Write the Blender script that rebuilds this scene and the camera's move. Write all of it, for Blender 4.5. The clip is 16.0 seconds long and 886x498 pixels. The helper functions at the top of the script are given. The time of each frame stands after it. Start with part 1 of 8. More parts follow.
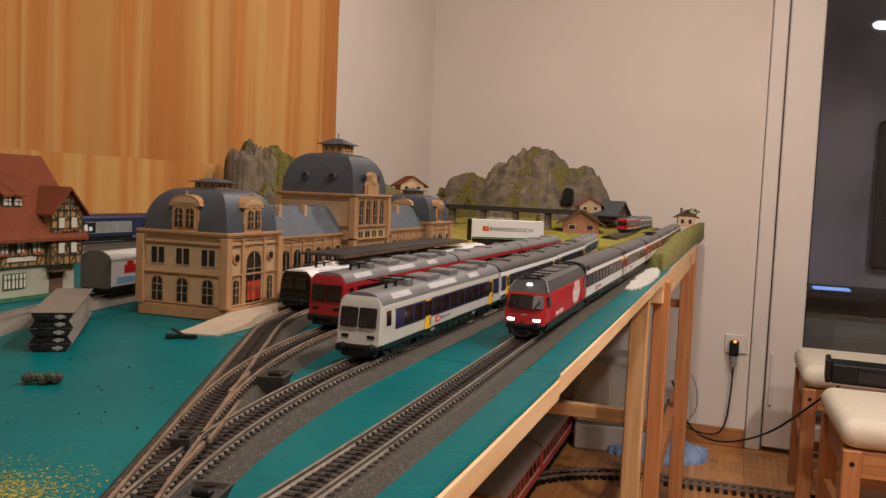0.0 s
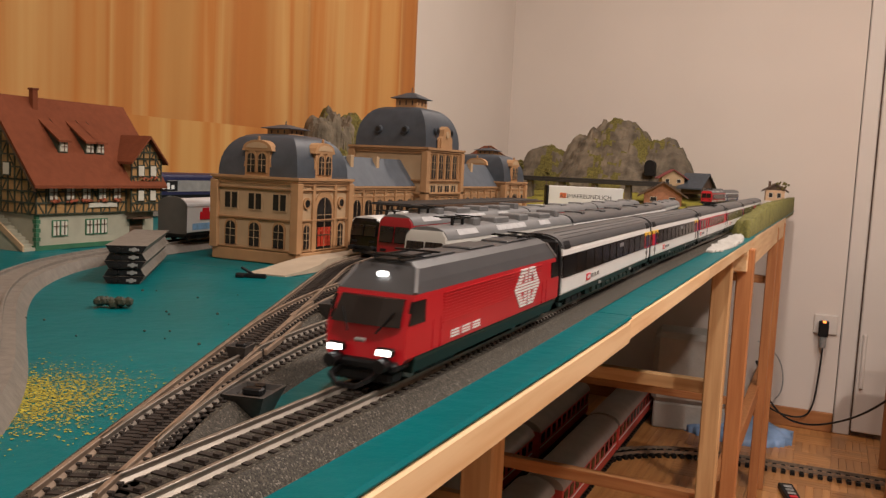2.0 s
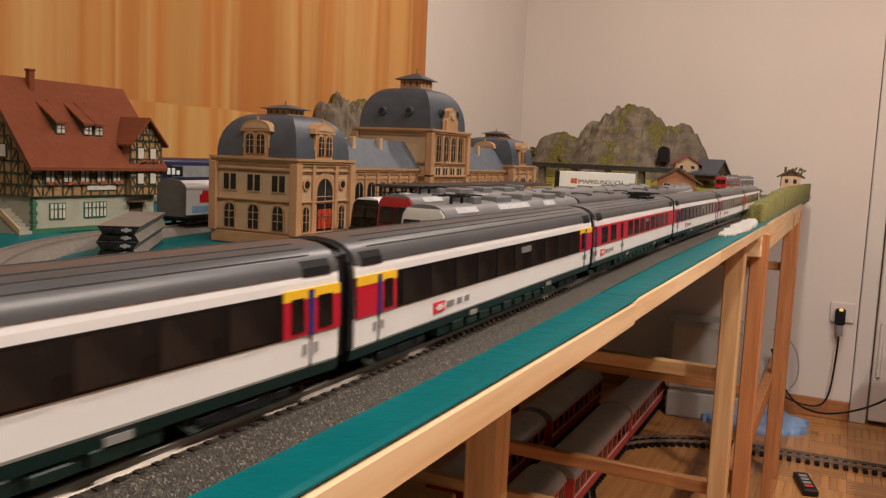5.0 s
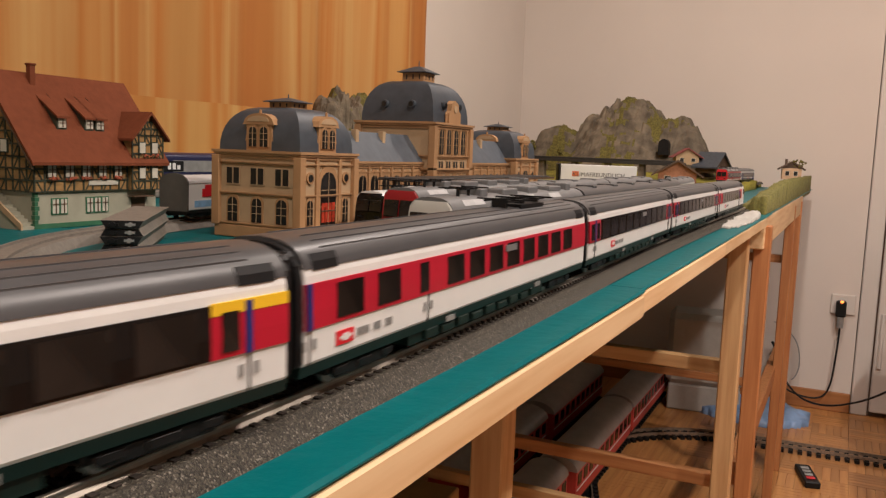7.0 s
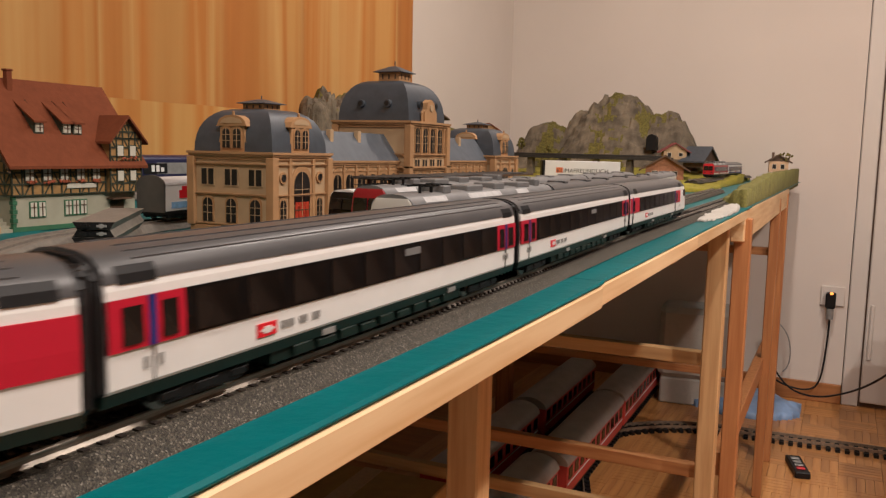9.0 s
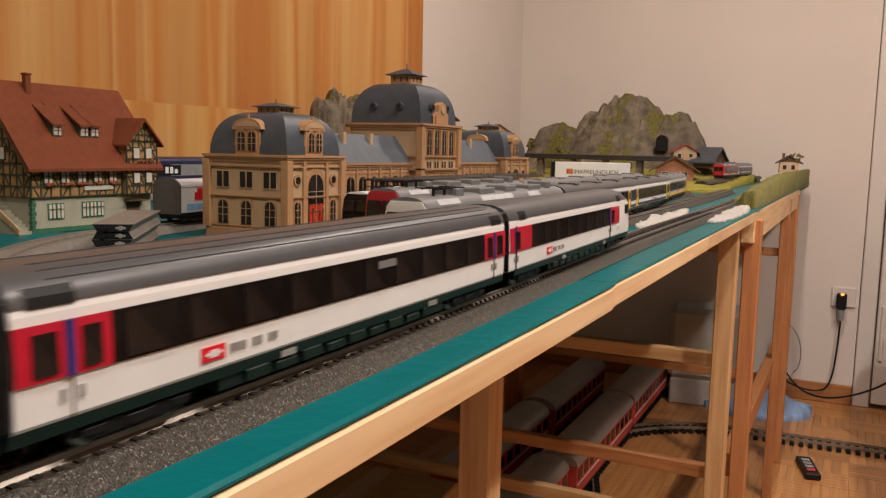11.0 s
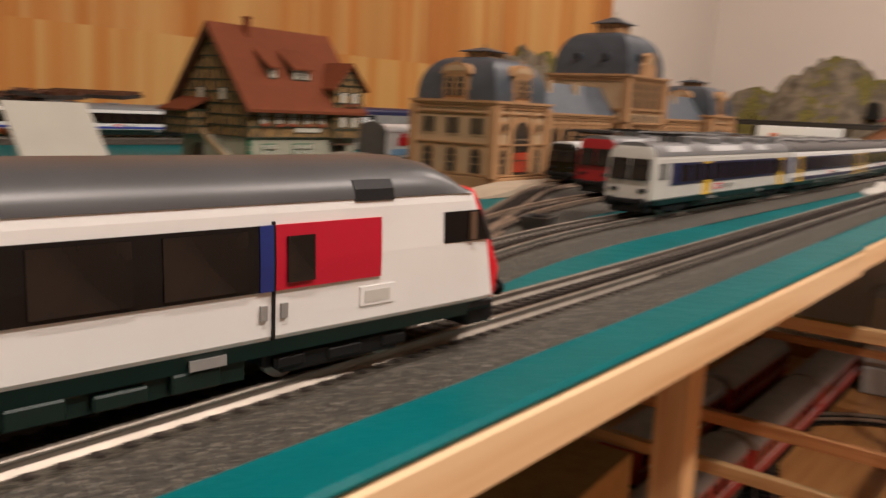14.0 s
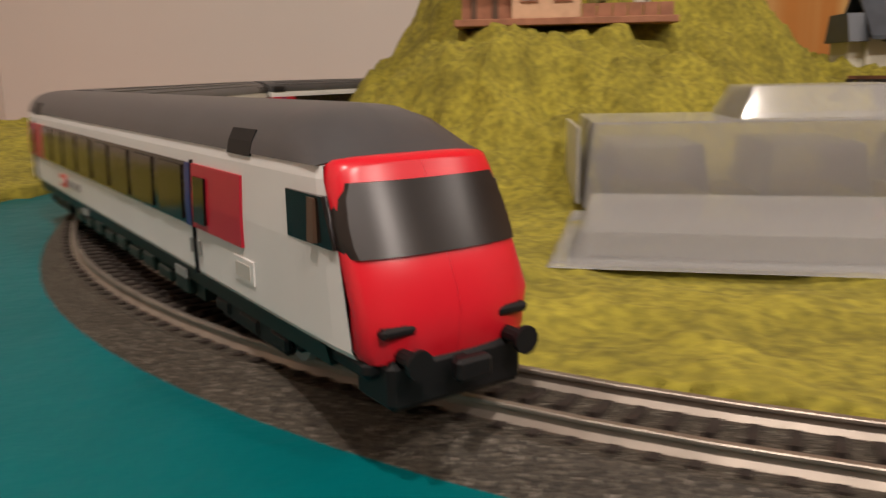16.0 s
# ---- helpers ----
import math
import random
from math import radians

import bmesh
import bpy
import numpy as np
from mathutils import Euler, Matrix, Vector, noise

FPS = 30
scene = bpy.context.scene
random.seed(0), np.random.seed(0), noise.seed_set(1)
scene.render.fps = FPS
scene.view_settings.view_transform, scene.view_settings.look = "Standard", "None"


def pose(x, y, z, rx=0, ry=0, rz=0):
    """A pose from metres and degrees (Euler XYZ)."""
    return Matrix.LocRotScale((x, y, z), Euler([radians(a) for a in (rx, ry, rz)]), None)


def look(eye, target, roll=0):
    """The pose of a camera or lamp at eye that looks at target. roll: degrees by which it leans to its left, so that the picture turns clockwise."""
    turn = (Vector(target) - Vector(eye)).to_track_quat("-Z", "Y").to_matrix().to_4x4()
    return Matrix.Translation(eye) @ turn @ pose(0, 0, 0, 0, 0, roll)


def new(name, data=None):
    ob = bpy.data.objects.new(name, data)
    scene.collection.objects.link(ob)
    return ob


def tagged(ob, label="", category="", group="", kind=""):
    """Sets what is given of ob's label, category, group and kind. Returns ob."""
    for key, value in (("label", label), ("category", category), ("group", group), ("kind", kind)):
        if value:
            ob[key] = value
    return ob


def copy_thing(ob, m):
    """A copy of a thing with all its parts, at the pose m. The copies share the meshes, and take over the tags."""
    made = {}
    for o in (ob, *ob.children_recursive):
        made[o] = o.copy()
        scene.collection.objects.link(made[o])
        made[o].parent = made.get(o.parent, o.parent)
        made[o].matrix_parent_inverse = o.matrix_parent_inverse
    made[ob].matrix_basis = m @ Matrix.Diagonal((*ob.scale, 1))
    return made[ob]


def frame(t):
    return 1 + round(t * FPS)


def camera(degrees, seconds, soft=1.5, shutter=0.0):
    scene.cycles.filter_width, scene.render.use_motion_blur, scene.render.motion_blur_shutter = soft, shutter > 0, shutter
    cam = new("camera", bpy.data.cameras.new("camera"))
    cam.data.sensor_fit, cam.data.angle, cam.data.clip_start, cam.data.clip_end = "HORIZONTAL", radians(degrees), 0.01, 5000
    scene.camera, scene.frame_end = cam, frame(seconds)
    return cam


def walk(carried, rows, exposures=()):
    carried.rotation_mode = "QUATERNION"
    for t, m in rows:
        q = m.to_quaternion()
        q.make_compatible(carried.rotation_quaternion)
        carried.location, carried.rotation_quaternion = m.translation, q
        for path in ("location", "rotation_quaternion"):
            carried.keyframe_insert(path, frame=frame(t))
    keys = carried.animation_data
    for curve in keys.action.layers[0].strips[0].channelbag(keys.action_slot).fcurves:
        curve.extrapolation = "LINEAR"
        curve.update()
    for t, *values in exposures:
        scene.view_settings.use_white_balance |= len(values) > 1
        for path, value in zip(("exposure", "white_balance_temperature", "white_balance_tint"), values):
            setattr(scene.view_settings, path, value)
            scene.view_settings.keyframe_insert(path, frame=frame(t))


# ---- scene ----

FOV = 56.1
cam = camera(FOV, 16.0, 1.3, 0.5)
PATH = [
    (0, (0.1620, -0.0713, 0.1255), (-0.5014, 1.8105, -0.0109), 2.45),
    (0.5, (0.1595, -0.0744, 0.1175), (-0.5454, 1.7908, -0.0377), 2.56),
    (1, (0.1656, -0.0700, 0.1062), (-0.5802, 1.7773, -0.0701), 2.84),
    (1.5, (0.1668, -0.0607, 0.0987), (-0.6257, 1.7660, -0.0883), 2.84),
    (2, (0.1679, -0.0583, 0.0947), (-0.6687, 1.7481, -0.0972), 2.74),
    (2.5, (0.1696, -0.0508, 0.0942), (-0.6869, 1.7452, -0.1077), 2.78),
    (3, (0.1711, -0.0441, 0.0905), (-0.6945, 1.7471, -0.1153), 2.77),
    (3.5, (0.1721, -0.0442, 0.0922), (-0.6947, 1.7465, -0.1134), 2.71),
    (4, (0.1738, -0.0422, 0.0894), (-0.6931, 1.7480, -0.1190), 2.61),
    (6.5, (0.1645, -0.0373, 0.0852), (-0.6995, 1.7517, -0.1446), 2.39),
    (7, (0.1643, -0.0372, 0.0847), (-0.6980, 1.7524, -0.1463), 2.21),
    (7.5, (0.1666, -0.0367, 0.0855), (-0.6931, 1.7542, -0.1460), 2.05),
    (8, (0.1732, -0.0336, 0.0859), (-0.6850, 1.7579, -0.1472), 1.79),
    (8.5, (0.1816, -0.0354, 0.0857), (-0.6733, 1.7576, -0.1476), 1.55),
    (9, (0.1912, -0.0394, 0.0851), (-0.6649, 1.7528, -0.1494), 1.35),
    (11.5, (0.1922, -0.0484, 0.0874), (-0.6925, 1.7294, -0.1506), 1.55),
    (12, (0.1844, -0.0446, 0.0833), (-0.7071, 1.7284, -0.1649), 2.09),
    (12.5, (0.1774, -0.0453, 0.0864), (-0.7257, 1.7206, -0.1707), 2.09),
    (13, (0.1699, -0.0426, 0.0810), (-0.7467, 1.7147, -0.1875), 2.31),
    (13.5, (0.1678, -0.0373, 0.0748), (-0.7839, 1.6974, -0.2170), 2.59),
    (14, (0.1524, -0.0479, 0.0701), (-1.0492, 1.5164, -0.2603), 2.77),
    (14.5, (0.1285, -0.0628, 0.0665), (-1.4828, 1.0581, -0.3172), 0.90),
    (15, (0.1082, -0.0894, 0.0644), (-1.7493, 0.5305, -0.3425), 0.13),
    (15.3, (0.1075, -0.0921, 0.0628), (-1.8225, 0.2217, -0.3577), 0.21),
    (15.6, (0.1077, -0.1162, 0.0630), (-1.8450, -0.0973, -0.3690), -0.43),
    (16, (0.1100, -0.1504, 0.0634), (-1.8386, -0.3183, -0.3548), -1.11),
]
walk(cam, [(t, look(eye, target, roll)) for t, eye, target, roll in PATH],
     [(0.0, -0.10), (1.0, -0.12), (2.0, -0.04), (3.0, 0.0), (13.5, 0.0), (14.5, -0.08), (15.0, -0.27), (15.5, -0.16), (16.0, -0.08)])

# ---- plan, in metres; the table top is z = 0, the floor lies below it ----
FLOOR = -0.85
CEIL = 1.65
WALL_N = 3.45      # far wall
WALL_W = -1.16     # curtain wall
WALL_S = -0.95
WALL_E = 3.2
EDGE = 0.05        # table edge along the main track
RAIL = 0.010       # rail top above the table
RADIUS = 0.346    # end loop of the main track, tight at first, then wider
RADIUS_2 = 0.55
NEAR_X = 0.010     # the main track lies nearer to the edge at this end
BEND = 0.006         # the loop begins here
GAP = 0.0775       # spacing of the station tracks

# ---- light ----
world = bpy.data.worlds.new("night")
scene.world = world
world.use_nodes = True
world.node_tree.nodes["Background"].inputs[0].default_value = (0.02, 0.025, 0.035, 1)
world.node_tree.nodes["Background"].inputs[1].default_value = 0.3
LAMPS = [(1.05, 1.25, 1.42), (1.02, 0.40, 1.42), (0.05, 2.05, 1.42), (0.45, -0.30, 1.42)]
for i, p in enumerate(LAMPS):
    la = bpy.data.lights.new("spot_bulb", "AREA")
    la.shape, la.size, la.energy, la.color = "DISK", 0.09, (22.0, 21.0, 16.5, 15.0)[i], (1.0, 0.865, 0.785)
    lo = new("spot_bulb", la)
    lo.matrix_world = look(p, (p[0] - 0.25, p[1] + 0.25, 0))
scene.view_settings.exposure = 0.0


# ---- materials ----
def mat(name, color, rough=0.6, metal=0.0, var=0.12, scale=60.0, bump=0.0, bscale=None, stain=0.0, tint=None, coat=0.0, per_object=0.0):
    m = bpy.data.materials.new(name)
    m.use_nodes = True
    nt = m.node_tree
    bs = nt.nodes["Principled BSDF"]
    bs.inputs["Roughness"].default_value = rough
    bs.inputs["Metallic"].default_value = metal
    bs.inputs["Coat Weight"].default_value = coat
    tc = nt.nodes.new("ShaderNodeTexCoord")
    n1 = nt.nodes.new("ShaderNodeTexNoise")
    n1.inputs["Scale"].default_value, n1.inputs["Detail"].default_value = scale, 6
    nt.links.new(tc.outputs["Object"], n1.inputs["Vector"])
    ra = nt.nodes.new("ShaderNodeValToRGB")
    c = Vector(color)
    lo, hi = c * (1 - var), c * (1 + var)
    if tint:
        hi = Vector(tint)
    ra.color_ramp.elements[0].position, ra.color_ramp.elements[1].position = 0.32, 0.68
    ra.color_ramp.elements[0].color = (*lo, 1)
    ra.color_ramp.elements[1].color = (*[min(1, v) for v in hi], 1)
    nt.links.new(n1.outputs["Fac"], ra.inputs["Fac"])
    out = ra.outputs["Color"]
    if stain:
        n2 = nt.nodes.new("ShaderNodeTexNoise")
        n2.inputs["Scale"].default_value, n2.inputs["Detail"].default_value = scale * 0.13, 4
        nt.links.new(tc.outputs["Object"], n2.inputs["Vector"])
        mx = nt.nodes.new("ShaderNodeMix")
        mx.data_type, mx.blend_type = "RGBA", "MULTIPLY"
        mr = nt.nodes.new("ShaderNodeMapRange")
        mr.inputs["From Min"].default_value, mr.inputs["From Max"].default_value = 0.35, 0.7
        mr.inputs["To Min"].default_value, mr.inputs["To Max"].default_value = 1.0, 1.0 - stain
        nt.links.new(n2.outputs["Fac"], mr.inputs["Value"])
        mx.inputs[0].default_value = 1.0
        nt.links.new(out, mx.inputs[6])
        nt.links.new(mr.outputs["Result"], mx.inputs[7])
        out = mx.outputs[2]
    if per_object:
        oi = nt.nodes.new("ShaderNodeObjectInfo")
        mr = nt.nodes.new("ShaderNodeMapRange")
        mr.inputs["To Min"].default_value, mr.inputs["To Max"].default_value = 1 - per_object, 1 + per_object
        nt.links.new(oi.outputs["Random"], mr.inputs["Value"])
        mx = nt.nodes.new("ShaderNodeMix")
        mx.data_type, mx.blend_type = "RGBA", "MULTIPLY"
        mx.inputs[0].default_value = 1.0
        nt.links.new(out, mx.inputs[6])
        nt.links.new(mr.outputs["Result"], mx.inputs[7])
        out = mx.outputs[2]
    nt.links.new(out, bs.inputs["Base Color"])
    if bump:
        nb = nt.nodes.new("ShaderNodeTexNoise")
        nb.inputs["Scale"].default_value, nb.inputs["Detail"].default_value = bscale or scale * 2, 5
        nt.links.new(tc.outputs["Object"], nb.inputs["Vector"])
        bp = nt.nodes.new("ShaderNodeBump")
        bp.inputs["Strength"].default_value, bp.inputs["Distance"].default_value = bump, 0.5 / (bscale or scale * 2)
        nt.links.new(nb.outputs["Fac"], bp.inputs["Height"])
        nt.links.new(bp.outputs["Normal"], bs.inputs["Normal"])
    return m


def wood(name, light, dark, along="Y", scale=18.0, rough=0.55, per_object=0.12):
    """Long grain along one axis, with darker growth lines."""
    m = mat(name, light, rough, per_object=per_object)
    nt = m.node_tree
    ramp = [n for n in nt.nodes if n.type == "VALTORGB"][0]
    noise1 = [n for n in nt.nodes if n.type == "TEX_NOISE"][0]
    tc = [n for n in nt.nodes if n.type == "TEX_COORD"][0]
    mp = nt.nodes.new("ShaderNodeMapping")
    s = [scale * 6] * 3
    s["XYZ".index(along)] = scale * 0.35
    mp.inputs["Scale"].default_value = s
    nt.links.new(tc.outputs["Object"], mp.inputs["Vector"])
    nt.links.new(mp.outputs["Vector"], noise1.inputs["Vector"])
    noise1.inputs["Scale"].default_value = 1.0
    ramp.color_ramp.elements[0].color, ramp.color_ramp.elements[1].color = (*dark, 1), (*light, 1)
    ramp.color_ramp.elements[0].position, ramp.color_ramp.elements[1].position = 0.3, 0.62
    return m


def glow(name, color, strength):
    m = bpy.data.materials.new(name)
    m.use_nodes = True
    bs = m.node_tree.nodes["Principled BSDF"]
    bs.inputs["Emission Color"].default_value = (*color, 1)
    bs.inputs["Emission Strength"].default_value = strength
    bs.inputs["Base Color"].default_value = (*color, 1)
    return m


def glass(name, color=(0.9, 0.9, 0.9), rough=0.03, clear=0.85, white_mix=0.0):
    """Clear thin plastic or glass: mostly see-through with a glossy face."""
    m = bpy.data.materials.new(name)
    m.use_nodes = True
    nt = m.node_tree
    nt.nodes.remove(nt.nodes["Principled BSDF"])
    tr, gl, mx, fr = (nt.nodes.new(k) for k in ("ShaderNodeBsdfTransparent", "ShaderNodeBsdfGlossy", "ShaderNodeMixShader", "ShaderNodeFresnel"))
    tr.inputs[0].default_value = (*[c * clear for c in color], 1)
    gl.inputs["Roughness"].default_value = rough
    fr.inputs["IOR"].default_value = 1.5
    nt.links.new(fr.outputs[0], mx.inputs[0])
    nt.links.new(tr.outputs[0], mx.inputs[1])
    nt.links.new(gl.outputs[0], mx.inputs[2])
    last = mx
    if white_mix:
        df, m2 = nt.nodes.new("ShaderNodeBsdfDiffuse"), nt.nodes.new("ShaderNodeMixShader")
        df.inputs[0].default_value = (0.82, 0.82, 0.80, 1)
        m2.inputs[0].default_value = white_mix
        nt.links.new(mx.outputs[0], m2.inputs[1])
        nt.links.new(df.outputs[0], m2.inputs[2])
        last = m2
    nt.links.new(last.outputs[0], nt.nodes["Material Output"].inputs[0])
    return m


M_TEAL = mat("teal_paint", (0.0, 0.118, 0.128), 0.40, var=0.12, scale=14, bump=0.12, bscale=90, stain=0.18)
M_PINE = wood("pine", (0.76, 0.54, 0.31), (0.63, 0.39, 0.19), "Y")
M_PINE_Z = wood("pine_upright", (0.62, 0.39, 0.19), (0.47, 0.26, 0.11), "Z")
M_BEECH_Z = wood("red_beech_upright", (0.46, 0.20, 0.075), (0.35, 0.13, 0.045), "Z")
M_BEECH_X = wood("red_beech", (0.48, 0.22, 0.085), (0.36, 0.14, 0.05), "X")
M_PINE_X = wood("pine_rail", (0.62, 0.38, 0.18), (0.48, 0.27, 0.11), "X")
M_ROADBED = mat("plain_roadbed", (0.17, 0.15, 0.125), 0.7, var=0.15, scale=200, bump=0.3, bscale=700, stain=0.15)
M_RAIL = mat("nickel_rail", (0.28, 0.245, 0.205), 0.45, metal=0.7, var=0.15, scale=120)
M_RAIL_OLD = mat("worn_rail", (0.27, 0.20, 0.145), 0.48, metal=0.5, var=0.25, scale=90)
M_SLEEPER = mat("dark_sleeper", (0.028, 0.021, 0.017), 0.75, var=0.25, scale=200)
M_BLACK = mat("black_plastic", (0.006, 0.006, 0.0065), 0.5, var=0.2, scale=80)
M_RED = mat("loco_red", (0.42, 0.008, 0.014), 0.33, var=0.05, scale=40)
M_PANEL_RED = mat("coach_red", (0.42, 0.007, 0.026), 0.38, var=0.05, scale=40)
M_CABRED = mat("signal_red", (0.60, 0.012, 0.024), 0.3, var=0.04, scale=40)
M_WHITE = mat("coach_white", (0.70, 0.70, 0.68), 0.38, var=0.03, scale=50, stain=0.05)
M_GREYW = mat("grey_white", (0.47, 0.46, 0.42), 0.42, var=0.04, scale=50)
M_ROOF = mat("coach_roof", (0.060, 0.060, 0.062), 0.36, var=0.08, scale=60)
M_ROOF_L = mat("light_roof", (0.15, 0.15, 0.15), 0.45, var=0.1, scale=60, stain=0.1)
M_GREEN = mat("underframe_green", (0.006, 0.016, 0.0125), 0.42, var=0.15, scale=60)
M_BAND = mat("window_band", (0.007, 0.0055, 0.005), 0.16, var=0.1, scale=60)
M_PANE = mat("tinted_pane", (0.013, 0.009, 0.007), 0.12, var=0.7, scale=45)
M_YELLOW = mat("door_yellow", (0.75, 0.46, 0.02), 0.4, var=0.05)
M_BLUE = mat("door_blue", (0.010, 0.022, 0.14), 0.4, var=0.1)
M_NAVY = mat("navy_band", (0.018, 0.02, 0.06), 0.3, var=0.1)
M_STEEL = mat("grey_metal", (0.30, 0.30, 0.29), 0.45, metal=0.4, var=0.15)
for dark in (M_BAND, M_PANE, M_BLACK, M_GREEN, M_SLEEPER, M_TEAL):
    dark.node_tree.nodes["Principled BSDF"].inputs["Specular IOR Level"].default_value = 0.3
M_TEAL.node_tree.nodes["Principled BSDF"].inputs["Specular IOR Level"].default_value = 0.10
M_BROWN_S = mat("dark_seam", (0.06, 0.055, 0.05), 0.6, var=0.1)
M_SCREEN = mat("dull_windscreen", (0.014, 0.011, 0.0095), 0.28, var=0.4, scale=60)
M_SCREEN.node_tree.nodes["Principled BSDF"].inputs["Specular IOR Level"].default_value = 0.35
M_HEAD = glow("headlight", (1.0, 0.97, 0.92), 5.0)
M_LAMP = glow("lamp_glass", (1.0, 0.9, 0.75), 60.0)
M_STONE = mat("sandstone", (0.37, 0.205, 0.092), 0.75, var=0.10, scale=50, bump=0.15, bscale=400, stain=0.12)
M_STONE_P = mat("pale_plaster", (0.42, 0.29, 0.165), 0.75, var=0.07, scale=60, bump=0.1, bscale=500, stain=0.08)
M_SLATE = mat("slate_roof", (0.052, 0.062, 0.075), 0.48, var=0.15, scale=90, stain=0.2)
M_SLATE_L = mat("slate_roof_pale", (0.075, 0.088, 0.105), 0.5, var=0.12, scale=90, stain=0.15)
M_DARKWIN = mat("dark_window", (0.010, 0.008, 0.007), 0.35, var=0.3, scale=300)
M_REDGLASS = mat("red_window", (0.35, 0.04, 0.02), 0.3, var=0.4, scale=250)
M_BROWN = mat("dark_brown", (0.09, 0.05, 0.028), 0.6, var=0.2)
M_TILE = mat("red_tiles", (0.155, 0.045, 0.020), 0.85, var=0.08, scale=120, bump=0.2, bscale=420, stain=0.10)
M_TILE.node_tree.nodes["Principled BSDF"].inputs["Specular IOR Level"].default_value = 0.15
M_TIMBER = mat("green_black_timber", (0.03, 0.035, 0.02), 0.6, var=0.25)
M_INFILL = mat("ochre_infill", (0.27, 0.155, 0.055), 0.8, var=0.2, scale=90)
M_PLASTER = mat("grey_green_plaster", (0.33, 0.32, 0.24), 0.8, var=0.08, scale=60, stain=0.1)
M_GTRIM = mat("green_trim", (0.03, 0.12, 0.06), 0.6, var=0.2)
M_WINWHITE = mat("white_window", (0.50, 0.48, 0.40), 0.5, var=0.08)
M_FLOWER = mat("window_box_flowers", (0.20, 0.10, 0.03), 0.8, var=0.4, scale=300, tint=(0.45, 0.08, 0.04))
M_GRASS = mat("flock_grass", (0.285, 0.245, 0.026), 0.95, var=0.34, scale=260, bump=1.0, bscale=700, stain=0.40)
# grass of the edge bank, with the shade on its face put into the colour
M_BANK = mat("shaded_flock", (0.16, 0.145, 0.035), 0.95, var=0.3, scale=200, bump=0.9, bscale=700, stain=0.35)
M_ROCK = mat("painted_rock", (0.165, 0.132, 0.092), 0.9, var=0.45, scale=25, bump=0.8, bscale=120, stain=0.35)
M_ROCKGREEN = mat("mossy_flock", (0.125, 0.105, 0.024), 0.95, var=0.4, scale=160, bump=0.8, bscale=500)
M_WALL = mat("cream_wall", (0.67, 0.60, 0.54), 0.85, var=0.02, scale=3, bump=0.05, bscale=300)
M_CEIL = mat("ceiling_white", (0.50, 0.46, 0.42), 0.9, var=0.02, scale=3)
M_WHITEPAINT = mat("white_lacquer", (0.64, 0.59, 0.54), 0.5, var=0.02, scale=6)
M_PARQ = wood("parquet", (0.52, 0.25, 0.085), (0.38, 0.16, 0.05), "Y", 10, 0.35, per_object=0.2)
M_SKIRT = wood("skirting_wood", (0.40, 0.17, 0.06), (0.3, 0.12, 0.04), "X", 10)
M_CREAM = mat("cream_fabric", (0.62, 0.55, 0.44), 0.85, var=0.06, scale=90, bump=0.2, bscale=900)
M_PAPER = mat("white_paper", (0.42, 0.40, 0.36), 0.8, var=0.05, scale=40, bump=0.2, bscale=120)
M_BLUEBAG = mat("pale_blue_plastic", (0.22, 0.34, 0.55), 0.45, var=0.2, scale=20)
M_BOXY = mat("brown_cardboard", (0.42, 0.26, 0.10), 0.8, var=0.1, scale=30)
M_BRICK = mat("rust_boards", (0.30, 0.13, 0.07), 0.75, var=0.2, scale=120)
M_TAN = mat("tan_boards", (0.55, 0.36, 0.22), 0.75, var=0.1, scale=120)
M_ORANGE = mat("orange_ramp", (0.62, 0.14, 0.04), 0.6, var=0.08)
M_GREYCARD = mat("grey_card", (0.36, 0.34, 0.29), 0.8, var=0.05, scale=30)
M_TRACKBROWN = mat("rusty_track", (0.13, 0.055, 0.03), 0.6, var=0.3, scale=150)
# the white mixed in paints the bright reflections on the clear trays
M_CLEAR = glass("clear_blister", (0.98, 0.98, 0.97), 0.07, 0.99, white_mix=0.17)
M_DOORGLASS = glass("door_glass", (0.9, 0.93, 0.97), 0.01, 0.9)
# backdrop behind the door glass, kept pale because no lamp stands there
M_BACKDROP = mat("glass_backdrop", (0.50, 0.49, 0.54), 0.9, var=0.3, scale=2)



def ballast_material(name, low, mid, high, scale):
    """Small stones, each with its own shade, a few coloured pale as painted glints."""
    m = mat(name, mid, 0.6)
    nt = m.node_tree
    ramp = [n for n in nt.nodes if n.type == "VALTORGB"][0]
    tc = [n for n in nt.nodes if n.type == "TEX_COORD"][0]
    vo = nt.nodes.new("ShaderNodeTexVoronoi")
    vo.inputs["Scale"].default_value = scale
    nt.links.new(tc.outputs["Object"], vo.inputs["Vector"])
    sp = nt.nodes.new("ShaderNodeSeparateColor")
    nt.links.new(vo.outputs["Color"], sp.inputs["Color"])
    nt.links.new(sp.outputs[0], ramp.inputs["Fac"])
    cr = ramp.color_ramp
    cr.elements[0].position, cr.elements[0].color = 0.0, (*low, 1)
    cr.elements[1].position, cr.elements[1].color = 1.0, (*high, 1)
    cr.elements.new(0.55).color = (*mid, 1)
    cr.elements.new(0.90).color = (*[1.7 * v for v in mid], 1)
    bp = nt.nodes.new("ShaderNodeBump")
    bp.inputs["Strength"].default_value, bp.inputs["Distance"].default_value = 0.9, 0.5 / scale
    nt.links.new(vo.outputs["Distance"], bp.inputs["Height"])
    bp.invert = True
    nt.links.new(bp.outputs["Normal"], nt.nodes["Principled BSDF"].inputs["Normal"])
    return m


